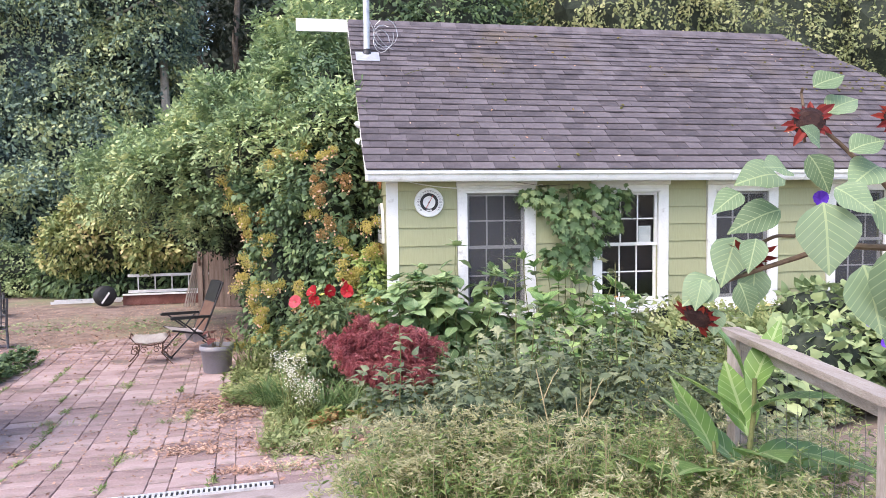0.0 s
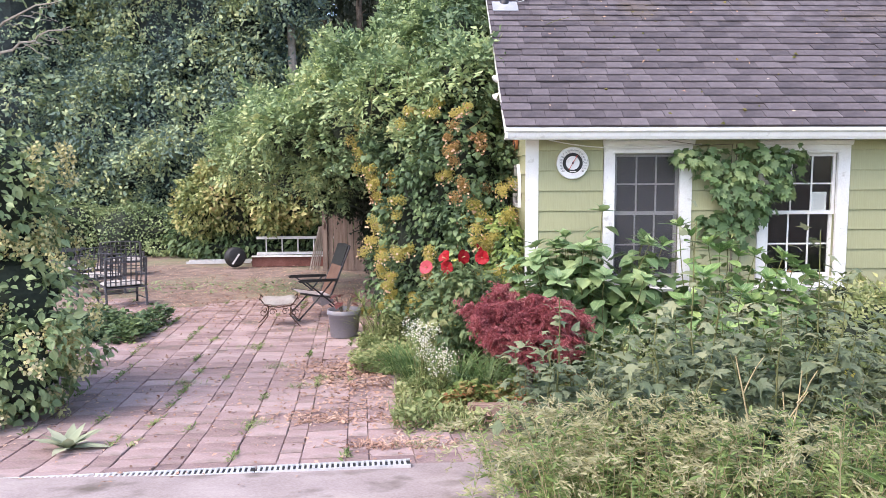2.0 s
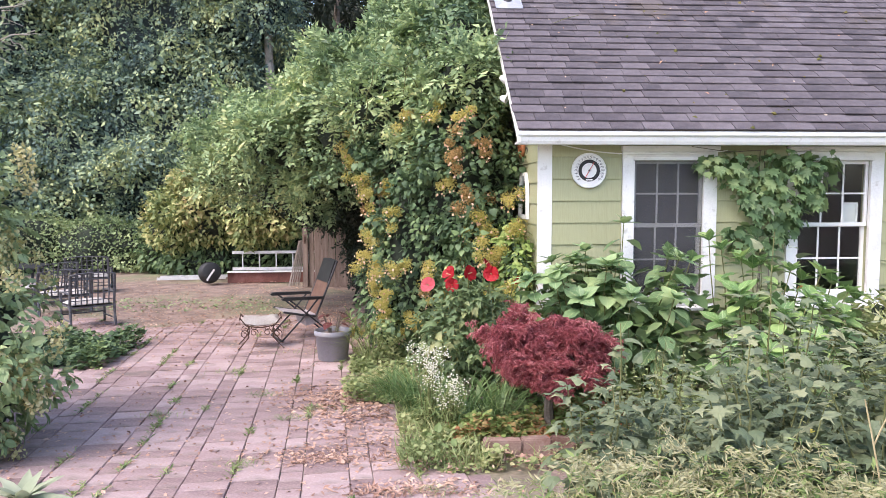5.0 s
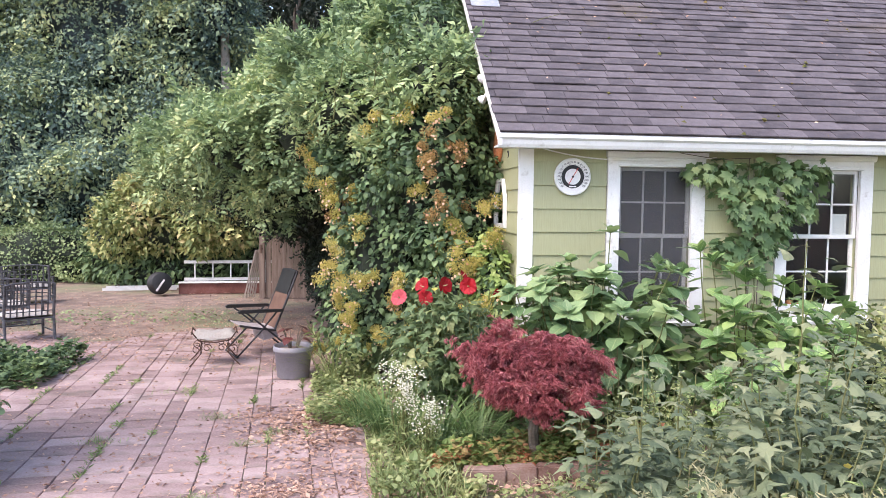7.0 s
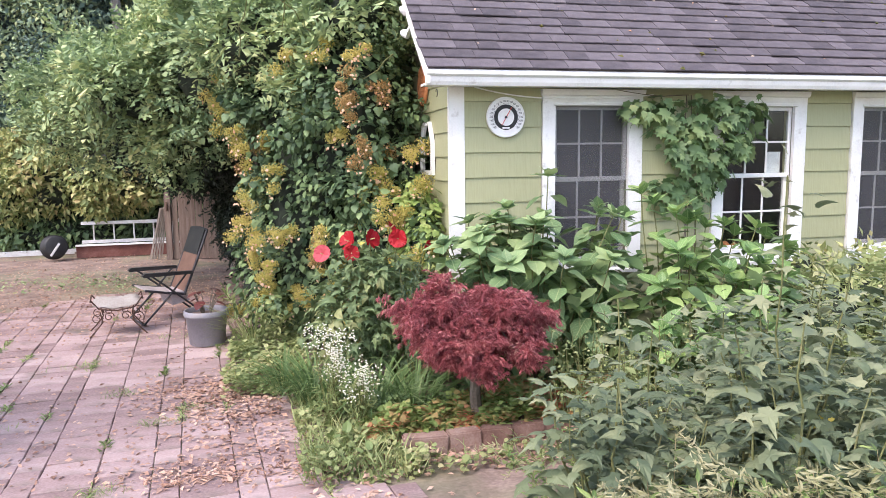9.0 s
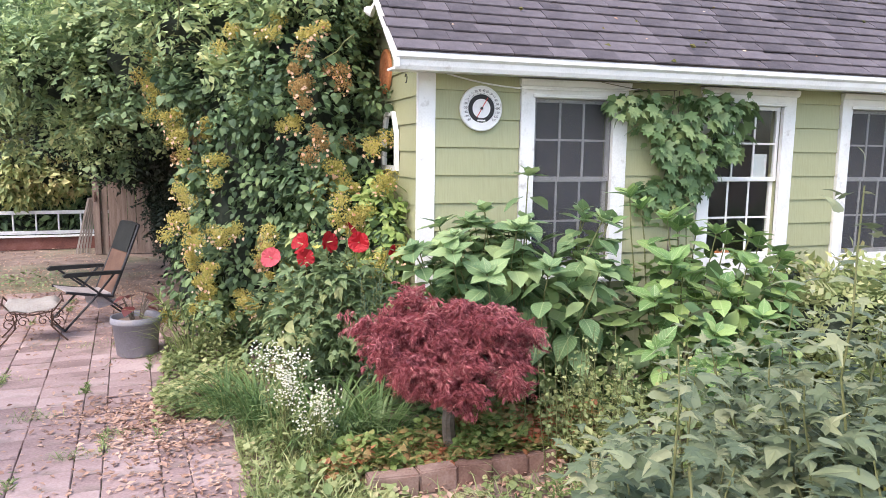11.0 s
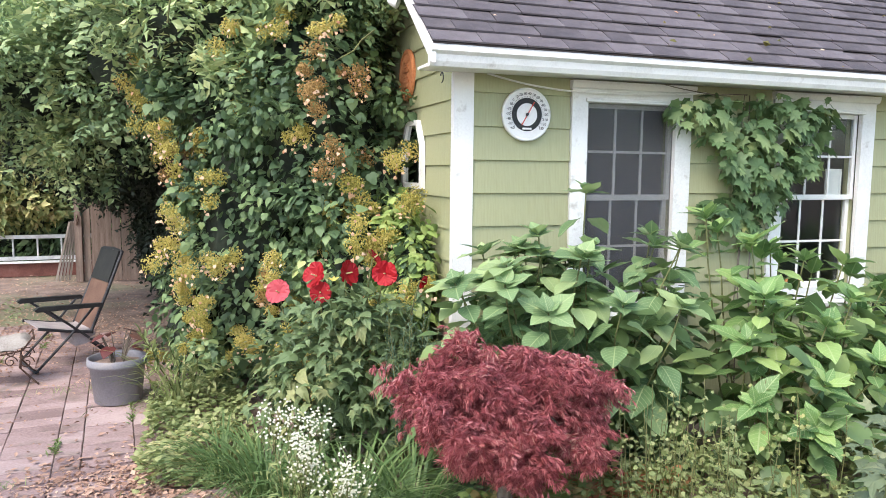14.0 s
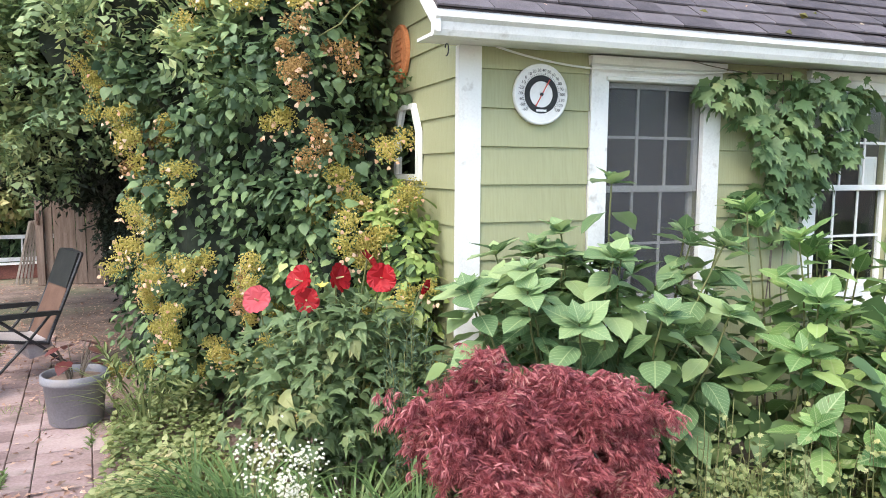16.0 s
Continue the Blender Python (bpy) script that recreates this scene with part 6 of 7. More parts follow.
for c, a, s in (((1.40, 1.72, 1.52), (-0.05, -0.3, -1), 0.20), ((1.52, 1.55, 1.42), (-0.1, -0.1, -1), 0.24), ((1.36, 1.86, 1.60), (-0.8, -0.4, 0.1), 0.16), ((1.45, 1.85, 1.66), (0.3, -0.6, -0.8), 0.12), ((1.60, 1.75, 1.62), (-0.8, -0.5, -0.1), 0.15), ((1.25, 1.9, 1.42), (-0.6, -0.5, -0.8), 0.15), ((1.30, 1.88, 1.33), (-0.3, -0.4, -0.9), 0.12), ((1.18, 1.9, 1.30), (-0.9, -0.2, -0.5), 0.13),
                ((1.62, 1.72, 1.40), (0.3, -0.5, -0.9), 0.2), ((1.74, 1.7, 1.55), (0.6, -0.4, 0.2), 0.16), ((1.50, 1.84, 1.78), (0.7, -0.1, 0.5), 0.12), ((1.47, 1.86, 1.86), (0.8, -0.2, 0.4), 0.1), ((1.7, 1.72, 1.2), (-0.5, -0.5, -0.6), 0.2), ((1.75, 1.74, 0.9), (-0.6, -0.4, -0.5), 0.2), ((1.36, 1.85, 1.5), (-0.9, 0.1, -0.2), 0.15),
                ((1.31, 1.75, 1.61), (-0.7, -0.4, 0.16), 0.11), ((1.20, 1.80, 1.55), (-0.9, -0.3, -0.3), 0.10), ((1.13, 1.88, 1.30), (-0.5, -0.5, -0.8), 0.09), ((1.23, 1.85, 1.29), (0.2, -0.5, -0.9), 0.10), ((1.18, 1.90, 1.21), (-0.2, -0.4, -0.9), 0.08), ((1.54, 1.70, 1.52), (0.5, -0.5, -0.6), 0.16), ((1.47, 1.65, 1.35), (0.1, -0.4, -1), 0.19), ((1.41, 1.75, 1.68), (-0.6, -0.3, 0.48), 0.09), ((1.48, 1.72, 1.66), (0.7, -0.2, 0.40), 0.11), ((1.42, 1.70, 1.56), (0.4, -0.6, -0.4), 0.12), ((1.25, 1.80, 1.42), (-0.5, -0.5, -0.7), 0.10)):
    leaf_object(SUNL[int(rng.integers(0, 2))], np.array(c) - B0, a, (-0.3, -0.7, 0.6), s, sf)
for k, (x, y, z) in enumerate(((5.6, 6.4, 0.32), (5.9, 6.3, 0.2), (6.3, 6.2, 0.15), (6.6, 6.2, 0.25), (5.75, 6.35, 0.1))):
    th = thing("morning_glory", "purple morning glory bloom on the vine tangle", "flower", (x, y, z), group="purple morning glories")
    p, a, nn, s = rosette((0, 0, 0), (-0.5, -0.8, 0.2), 5, 0.06, 0.3)
    part("petals", scatter("petals", PETAL, p, a, np.tile([-0.5, -0.8, 0.2], (5, 1)), 0.06), "purple_petal", th)
th = thing("morning_glory", "purple morning glory bloom by the sunflower stem", "flower", (1.50, 1.86, 1.53), group="purple morning glories")
p, a, nn, s = rosette((0, 0, 0), (-0.5, -0.8, 0.2), 5, 0.026, 0.5)
part("petals", scatter("petals", PETAL, p, a, np.tile([-0.5, -0.8, 0.2], (5, 1)), 0.026), "purple_petal", th)

# Vine hanging over the wall between two windows
WV = [((2.92, 8.80, 1.66), (0.36, 0.10, 0.16)), ((3.35, 8.80, 1.45), (0.42, 0.12, 0.36)), ((3.75, 8.80, 1.68), (0.42, 0.10, 0.17)), ((3.85, 8.82, 1.38), (0.22, 0.08, 0.2)), ((3.1, 8.86, 0.92), (0.2, 0.05, 0.16)), ((3.42, 8.86, 0.95), (0.2, 0.05, 0.3)), ((3.55, 8.84, 1.15), (0.25, 0.08, 0.22))]
wv = thing("wall_vine", "leafy green creeper hanging from the eave", "vine", (0, 0, 0))
foliage("leaves", wv, WV, 620, LOBED, 0.105, "leaf_creeper", seed=81, depth=0.75, down=1.0, loose=0.35)["kind"] = "stuff"
for x0, x1 in ((3.3, 3.35), (3.4, 3.3), (3.5, 3.42)):
    part("stem", Soup().tube(bend((x0, 8.915, -0.75), (x1, 8.87, 1.8), 0, 10, 0.012), 0.006, 0.004), "bark", wv)
part("stem", Soup().tube(bend((3.3, 8.84, 1.80), (2.55, 8.83, 1.84), 0.02, 6, 0.01), 0.005, 0.003), "bark", wv)

# Shrub with cream flower heads
lb = thing("panicle_hydrangea", "big shrub with cream-yellow flower heads", "shrub")
LB = [((-4.55, 7.9, 0.2), (0.95, 0.8, 1.1)), ((-4.6, 7.8, 1.2), (0.8, 0.7, 0.8)), ((-4.2, 7.5, -0.35), (0.6, 0.55, 0.5)), ((-5.4, 8.2, 0.4), (0.9, 0.8, 1.2))]
core(lb, LB, 0.75, -0.88, seed=91)
foliage("leaves", lb, lumps(LB, 30, 0.25), 9500, OVATE, 0.08, "leaf_hedge", seed=91, depth=0.3, zmin=-0.88)["kind"] = "stuff"
p, nrm = blob_points(LB, 210, 0.0, -0.8, seed=91)
q0 = nrm @ np.array([0.5, -0.85, 0.1]) > 0.0
p, nrm = p[q0], nrm[q0]
for c, d in zip(p, nrm):
    k = 60
    q = unit(rng.normal(size=(k, 3))) * rng.random((k, 1)) ** 0.4 * np.array([0.1, 0.1, 0.12]) + c + d * 0.1
    part("flower_head", scatter("flower_head", HEART, q, rng.normal(size=(k, 3)), np.tile(d, (k, 1)) + rng.normal(size=(k, 3)) * 0.5, 0.032), "cream_bloom", lb)["kind"] = "stuff"

cover("ground_cover", "leafy green weeds around the chairs", (-6.0, -4.3, 10.9, 12.6), 5200, HEART, 0.065, "leaf_vine", 0.3, seed=14)
cover("ground_cover", "scattered weeds on the bare yard", (-7, -3, 15.5, 17.0), 500, SMALL, 0.08, "leaf_hedge", 0.1, seed=15)
MULLEIN = leaf_data("mullein_leaf", "leaf_mullein", width=0.16, curl=0.3, ripple=0.01)
mu = blades("mullein", "pale green mullein rosette of broad leaves", "plant", (-3.15, 6.55), 1, 0.3, 0.1)
for k in range(13):
    a = k * 2.4
    leaf_object(MULLEIN, (0, 0, 0.03), (math.cos(a), math.sin(a), 0.35 + 0.1 * k), (-0.4 * math.cos(a), -0.4 * math.sin(a), 1), 0.34 - 0.008 * k, mu)


# ---- things on the house ----
th = thing("dial_thermometer", "round white outdoor dial thermometer on the siding", "thermometer", (1.492, WY - 0.016, 1.594))
face = pose(0, 0, 0, 90)
part("body", Soup().lathe([(0.001, 0.0), (0.172, 0.0), (0.183, 0.008), (0.183, 0.03), (0.174, 0.037), (0.166, 0.031)], m=face, sides=40), "white", th, "white raised rim", True)
part("dial", Soup().lathe([(0.001, 0.030), (0.167, 0.030)], m=face, sides=40), "dial_face", th)
part("black_ring", Soup().lathe([(0.078, 0.032), (0.08, 0.034), (0.112, 0.034), (0.114, 0.032)], m=face, sides=40), "black", th, "black inner scale ring")
part("hub", Soup().lathe([(0.001, 0.046), (0.010, 0.044), (0.011, 0.034)], m=face, sides=14), "black", th)
nd = Soup().box((-0.003, -0.044, -0.085), (0.003, -0.041, 0.10), pose(0, 0, 0, 0, 30))
part("needle", nd, "red_needle", th, "thin red needle")
part("maker_bar", Soup().box((-0.035, -0.036, -0.103), (0.035, -0.0345, -0.090)), "dial_face", th)
tk = Soup()
for k in range(45):
    a = radians(-130 + 260 * k / 44)
    tk.box((-0.0012, -0.0335, 0.118), (0.0012, -0.031, 0.124 if k % 4 else 0.128), pose(0, 0, 0, 0, math.degrees(a)))
    tk.box((-0.003, -0.0365, 0.086), (0.003, -0.0345, 0.098), pose(0, 0, 0, 0, math.degrees(a))) if k % 4 == 0 else None
part("scale_marks", tk, "black", th)["kind"] = "stuff"


def writing(text, size, m, material, parent, name="numeral", depth=0.0006):
    cu = bpy.data.curves.new(name, "FONT")
    cu.body, cu.size, cu.extrude, cu.align_x, cu.align_y = text, size, depth, "CENTER", "CENTER"
    tmp = bpy.data.objects.new("tmp", cu)
    scene.collection.objects.link(tmp)
    me = bpy.data.meshes.new_from_object(tmp.evaluated_get(bpy.context.evaluated_depsgraph_get()))
    bpy.data.objects.remove(tmp)
    me.name = name
    me.materials.clear()
    me.materials.append(M[material])
    ob = new(name, me)
    ob.parent = parent
    ob.matrix_basis = m
    return ob


for k in range(20):
    v = -60 + 10 * k
    a = radians(-130 + 260 * k / 19)
    writing(str(v), 0.026, pose(0.143 * math.sin(a), -0.0335, 0.143 * math.cos(a), 90), "black", th)

th = thing("oval_plaque", "oval terracotta plaque with raised lettering on the gable", "plaque", (CX - 0.003, 10.19, 1.985))
ring = np.linspace(0, 2 * np.pi, 36, endpoint=False)
pl = Soup()
for k, (sc, dx) in enumerate(((1.0, 0.0), (1.0, -0.022), (0.95, -0.03), (0.86, -0.03), (0.83, -0.022), (0.001, -0.022))):
    pl.add(np.stack([np.full(36, dx), 0.20 * sc * np.cos(ring), 0.21 * sc * np.sin(ring)], 1), [])
base = [(r * 36 + i, r * 36 + (i + 1) % 36, (r + 1) * 36 + (i + 1) % 36, (r + 1) * 36 + i) for r in range(5) for i in range(36)]
pl.f.append(base)
part("plate", pl, "terracotta", th)
for k, (z, w) in enumerate(((0.11, 0.07), (0.07, 0.05), (0.03, 0.08), (-0.01, 0.06), (-0.05, 0.08), (-0.09, 0.05))):
    part("relief_bar", Soup().box((-0.029, -w, z - 0.009), (-0.021, w, z + 0.009)), "terracotta", th)

th = thing("arched_mirror", "white-framed garden mirror with angled top on the wall", "mirror", (CX - 0.003, 10.0, 1.06))
outer = [(-0.28, 0), (0.28, 0), (0.28, 0.34), (0.15, 0.54), (-0.15, 0.54), (-0.28, 0.34)]
fr = Soup()
for (a, b2), (c, d) in zip(outer, outer[1:] + outer[:1]):
    q = [(a, b2), (c, d), (c * 0.8, 0.05 + d * 0.84 if d else 0.045), (a * 0.8, 0.05 + b2 * 0.84 if b2 else 0.045)]
    fr.prism(q, -0.035, 0.0)
part("frame", fr, "white", th, "white frame")
part("mirror_glass", Soup().prism([(a * 0.82, 0.045 + b2 * 0.85) for a, b2 in outer], -0.012, -0.006), "mirror", th)
th = thing("floodlight", "twin white floodlight under the rake board", "lamp", (LX + 0.05, 9.4, 2.50))
part("mount", Soup().lathe([(0.001, 0.03), (0.05, 0.03), (0.055, 0.0)], sides=16), "white", th)
for k, (dy, dz) in enumerate(((-0.03, -0.12), (0.03, 0.10))):
    mm = pose(-0.07, dy, dz, 0, -70, 30 * (1 if k else -1))
    part("lamp_head", Soup().lathe([(0.001, 0.06), (0.02, 0.057), (0.036, 0.03), (0.044, -0.012), (0.044, -0.02), (0.034, -0.015), (0.001, -0.013)], m=mm, sides=18), "white", th, "white lamp head", True)
    part("arm", Soup().tube(bend((0, 0, 0.02), (-0.08, dy, dz)), 0.012), "white", th)

th = thing("eave_cable", "slack white cable looped along the wall top", "cable")
part("cable", Soup().tube(np.concatenate([bend((1.2, WY - 0.03, 1.86), (1.9, WY - 0.05, 1.765), 0.02, 8), bend((1.93, WY - 0.07, 1.765), (2.95, WY - 0.08, 1.80), 0.015, 8)]), 0.007), "white", th)
th = thing("wall_hook", "small dark curled hook under the eave corner", "hook", (LX + 0.1, 8.70, 1.83))
a = np.linspace(0, 5.2, 14)
part("hook", Soup().tube(np.stack([0.0 * a, 0.025 * np.cos(a), -0.03 + 0.025 * np.sin(a) - 0.004 * a], 1), 0.004), "dark_metal", th)

# ---- patio furniture ----
def recliner(at, rz):
    th = thing("recliner", "folding recliner with dark frame and brown sling", "chair", at, rz)
    # Front of the chair looks along -x
    for s in (-0.29, 0.29):
        part("back_rail", Soup().tube([(0.12, s, 0.36), (0.29, s, 0.75), (0.47, s, 1.19)], 0.016, sides=8), "dark_metal", th)
        part("seat_rail", Soup().tube([(0.14, s, 0.36), (-0.1, s, 0.40), (-0.38, s, 0.46)], 0.016, sides=8), "dark_metal", th)
        part("leg", Soup().tube([(-0.42, s * 1.05, 0.02), (-0.1, s * 1.05, 0.34), (0.16, s * 1.05, 0.64)], 0.013, sides=8), "dark_metal", th)
        part("leg", Soup().tube([(0.42, s * 1.08, 0.02), (0.05, s * 1.08, 0.35), (-0.30, s * 1.08, 0.65)], 0.013, sides=8), "dark_metal", th)
        ar = Soup()
        ar.prism([(-0.42, 0.66), (-0.40, 0.64), (0.22, 0.63), (0.24, 0.645), (0.22, 0.67), (-0.38, 0.69)], s * 1.12 - 0.03, s * 1.12 + 0.03, "y")
        part("armrest", ar, "black", th, "black moulded armrest")
    for z, x in ((0.02, -0.42), (0.02, 0.42)):
        part("foot_bar", Soup().tube([(x, -0.31, z), (x, 0.31, z)], 0.013, sides=8), "dark_metal", th)
    part("top_bar", Soup().tube([(0.47, -0.29, 1.19), (0.478, 0, 1.205), (0.47, 0.29, 1.19)], 0.016, sides=8), "dark_metal", th)
    part("back_sling", Soup().prism([(0.135, 0.38), (0.285, 0.73), (0.455, 1.16), (0.443, 1.165), (0.272, 0.735), (0.122, 0.385)], -0.265, 0.265, "y"), "brown_sling", th, "brown woven sling")
    part("head_pad", Soup().prism([(0.335, 0.86), (0.462, 1.19), (0.44, 1.20), (0.315, 0.87)], -0.27, 0.27, "y"), "black", th, "dark head pad")
    part("seat_sling", Soup().prism([(0.13, 0.365), (-0.1, 0.395), (-0.37, 0.455), (-0.37, 0.467), (-0.1, 0.41), (0.13, 0.38)], -0.265, 0.265, "y"), "grey_cloth", th, "greyish worn seat")
    sk2 = Soup()
    sk2.prism([(-0.05, 0.36), (-0.02, 0.22), (0.2, 0.26), (0.16, 0.40)], -0.24, 0.24, "y")
    part("hanging_cloth", sk2, "grey_cloth", th)
    return th


recliner((-1.97, 12.85, -0.885), 24)


def scroll(c, r, turns=1.3, plane="x", k=16):
    a = np.linspace(0, turns * 2 * np.pi, k)
    rad = r * (1 - 0.75 * a / a[-1])
    u, w = rad * np.cos(a), rad * np.sin(a)
    z = np.zeros(k)
    return np.array(c) + (np.stack([z, u, w], 1) if plane == "x" else np.stack([u, z, w], 1))


ot = thing("ottoman", "scrolled rusty iron footstool with cream cushion", "footstool", (-2.5, 12.2, -0.885), 10)
for sx in (-0.24, 0.24):
    for sy in (-0.2, 0.2):
        part("leg", Soup().tube([(sx * 0.8, sy, 0.30), (sx * 0.7, sy, 0.18), (sx * 1.1, sy, 0.06), (sx * 1.35, sy * 1.1, 0.0)], 0.009, sides=6), "rust", ot)
        part("scroll", Soup().tube(scroll((sx * 0.95, sy, 0.22), 0.07, plane="y"), 0.006), "rust", ot)
        part("scroll", Soup().tube(scroll((sx * 0.4, sy, 0.24), 0.06, plane="y"), 0.006), "rust", ot)
    part("side_scroll", Soup().tube([(sx * 1.2, -0.2, 0.46), (sx * 1.25, 0, 0.40), (sx * 1.2, 0.2, 0.46)], 0.009), "rust", ot)
    part("stretcher", Soup().tube([(sx * 0.75, -0.2, 0.18), (sx * 0.75, 0.2, 0.18)], 0.008), "rust", ot)
part("rail", Soup().tube([(-0.29, -0.2, 0.46), (-0.2, -0.2, 0.34), (0, -0.2, 0.31), (0.2, -0.2, 0.34), (0.29, -0.2, 0.46)], 0.009), "rust", ot)
part("rail", Soup().tube([(-0.29, 0.2, 0.46), (-0.2, 0.2, 0.34), (0, 0.2, 0.31), (0.2, 0.2, 0.34), (0.29, 0.2, 0.46)], 0.009), "rust", ot)
gx, gy = np.meshgrid(np.linspace(-1, 1, 13), np.linspace(-1, 1, 11))
dome = (1 - gx ** 4) * (1 - gy ** 4)
topz = 0.345 + 0.09 * dome ** 0.4 + 0.012 * np.sin(gx * 9) * np.cos(gy * 7) + 0.05 * gx ** 2
cu = Soup()
grid_f = [(j * 13 + i, j * 13 + i + 1, (j + 1) * 13 + i + 1, (j + 1) * 13 + i) for j in range(10) for i in range(12)]
cu.add(np.stack([gx * 0.27, gy * 0.21, topz], 2).reshape(-1, 3), grid_f)
cu.add(np.stack([gx * 0.27, gy * 0.21, 0.345 - 0.02 * dome ** 0.4 + 0.05 * gx ** 2], 2).reshape(-1, 3), [q[::-1] for q in grid_f])
part("cushion", cu, "old_cushion", ot, "stained cream cushion", True)

pot = thing("plant_pot", "grey plastic tub holding a drooping red-leaved plant", "plant pot", (-1.375, 11.30, -0.888))
part("tub", Soup().lathe([(0.001, 0.0), (0.19, 0.0), (0.2, 0.01), (0.232, 0.33), (0.25, 0.335), (0.254, 0.36), (0.25, 0.37), (0.25, 0.4), (0.24, 0.405), (0.232, 0.4), (0.225, 0.34)], sides=36), "pot", pot, smooth=True)
part("earth", Soup().lathe([(0.001, 0.35), (0.1, 0.355), (0.226, 0.342)], sides=24), "soil", pot)
P, A = [], []
for k in range(16):
    a = rng.random() * 6.28
    tip = np.array([0.14 * math.cos(a), 0.14 * math.sin(a), 0.48 + 0.2 * rng.random()])
    part("stem", Soup().tube(bend((0.05 * math.cos(a), 0.05 * math.sin(a), 0.34), tip, -0.03), 0.006, 0.004), "bark", pot)
    P.append(tip)
    A.append((math.cos(a), math.sin(a), -0.5))
part("leaves", scatter("leaves", HEART, P, A, np.array(A) * 0.4 + np.array([0, 0, 1]), 0.10 + 0.06 * rng.random(16)), "leaf_begonia", pot)["kind"] = "stuff"


def metal_chair(at, rz, cushion=True):
    th = thing("patio_chair", "grey metal patio chair with lattice back and pale cushion" if cushion else "grey metal patio chair with lattice back", "chair", at, rz, group="patio dining chairs")
    r = 0.018
    for s in (-0.28, 0.28):
        part("leg", Soup().tube([(s, -0.26, 0), (s, -0.25, 0.63)], r, sides=7), "grey_metal", th)
        part("leg", Soup().tube([(s, 0.28, 0), (s, 0.24, 0.42), (s, 0.32, 1.0)], r, sides=7), "grey_metal", th)
        part("armrest", Soup().tube([(s, -0.27, 0.63), (s, 0.0, 0.66), (s, 0.27, 0.64)], 0.016, sides=7), "grey_metal", th)
        part("side_stretcher", Soup().tube([(s, -0.255, 0.14), (s, 0.27, 0.14)], 0.013), "grey_metal", th)
    part("seat_frame", Soup().box((-0.27, -0.26, 0.38), (0.27, 0.25, 0.41)), "grey_metal", th)
    part("top_rail", Soup().tube([(-0.28, 0.32, 1.0), (-0.15, 0.325, 1.03), (0, 0.325, 1.04), (0.15, 0.325, 1.03), (0.28, 0.32, 1.0)], 0.014, sides=7), "grey_metal", th)
    part("stretcher", Soup().tube([(-0.28, -0.25, 0.2), (0.28, -0.25, 0.2)], 0.013), "grey_metal", th)
    for k in range(7):
        x = -0.21 + 0.07 * k
        part("back_bar", Soup().tube([(x, 0.245, 0.44), (x, 0.315, 1.015)], 0.0095, sides=5), "grey_metal", th)
    for k in range(4):
        z = 0.52 + 0.13 * k
        y = 0.24 + 0.08 * (z - 0.42) / 0.58
        part("back_bar", Soup().tube([(-0.28, y, z), (0.28, y, z)], 0.0095, sides=5), "grey_metal", th)
    if cushion:
        gx2, gy2 = np.meshgrid(np.linspace(-1, 1, 9), np.linspace(-1, 1, 9))
        dm = (1 - gx2 ** 4) * (1 - gy2 ** 4)
        s = Soup()
        ff = [(j * 9 + i, j * 9 + i + 1, (j + 1) * 9 + i + 1, (j + 1) * 9 + i) for j in range(8) for i in range(8)]
        s.add(np.stack([gx2 * 0.27, gy2 * 0.25, 0.445 + 0.05 * dm ** 0.3], 2).reshape(-1, 3), ff)
        s.add(np.stack([gx2 * 0.27, gy2 * 0.25, 0.445 - 0.034 * dm ** 0.3], 2).reshape(-1, 3), [q[::-1] for q in ff])
        part("cushion", s, "cream_cloth", th, "pale weathered cushion", True)
    return th


c0 = metal_chair((-5.78, 14.2, -0.89), -143)
c0.matrix_basis = c0.matrix_basis @ Matrix.Diagonal((1.25, 1.15, 0.9, 1))
for (x, y), rz in (((-6.85, 15.7), -150), ((-7.55, 18.7), -165), ((-7.7, 16.9), -120)):
    copy_thing(c0, pose(x, y, -0.89, 0, 0, rz) @ Matrix.Diagonal((1.25, 1.15, 0.9, 1)))
tb = thing("patio_table", "dark low outdoor table near the chairs", "table", (-9.1, 17.6, -0.89), 12)
part("tabletop", Soup().box((-0.95, -0.55, 0.66), (0.95, 0.55, 0.70)), "dark_metal", tb)
for sx in (-0.85, 0.85):
    for sy in (-0.45, 0.45):
        part("leg", Soup().tube([(sx, sy, 0), (sx, sy, 0.66)], 0.025, sides=7), "dark_metal", tb)


def ladder(at, rz, length, wide, label, upright=False):
    th = thing("ladder", label, "ladder", at, rz, group="old ladders")
    for s in (-wide / 2, wide / 2):
        lo, hi = ((0, s - 0.012, 0.04), (length, s + 0.012, 0.11)) if not upright else ((0, -0.02, s + wide / 2), (length, 0.05, s + wide / 2 + 0.07))
        part("side_rail", Soup().box(lo, hi), "alu", th)
    k = 0.25
    while k < length - 0.1:
        pts = [(k, -wide / 2, 0.075), (k, wide / 2, 0.075)] if not upright else [(k, 0.01, 0.05), (k, 0.01, wide + 0.02)]
        part("rung", Soup().tube(pts, 0.018, sides=7), "alu", th)
        k += 0.42
    return th


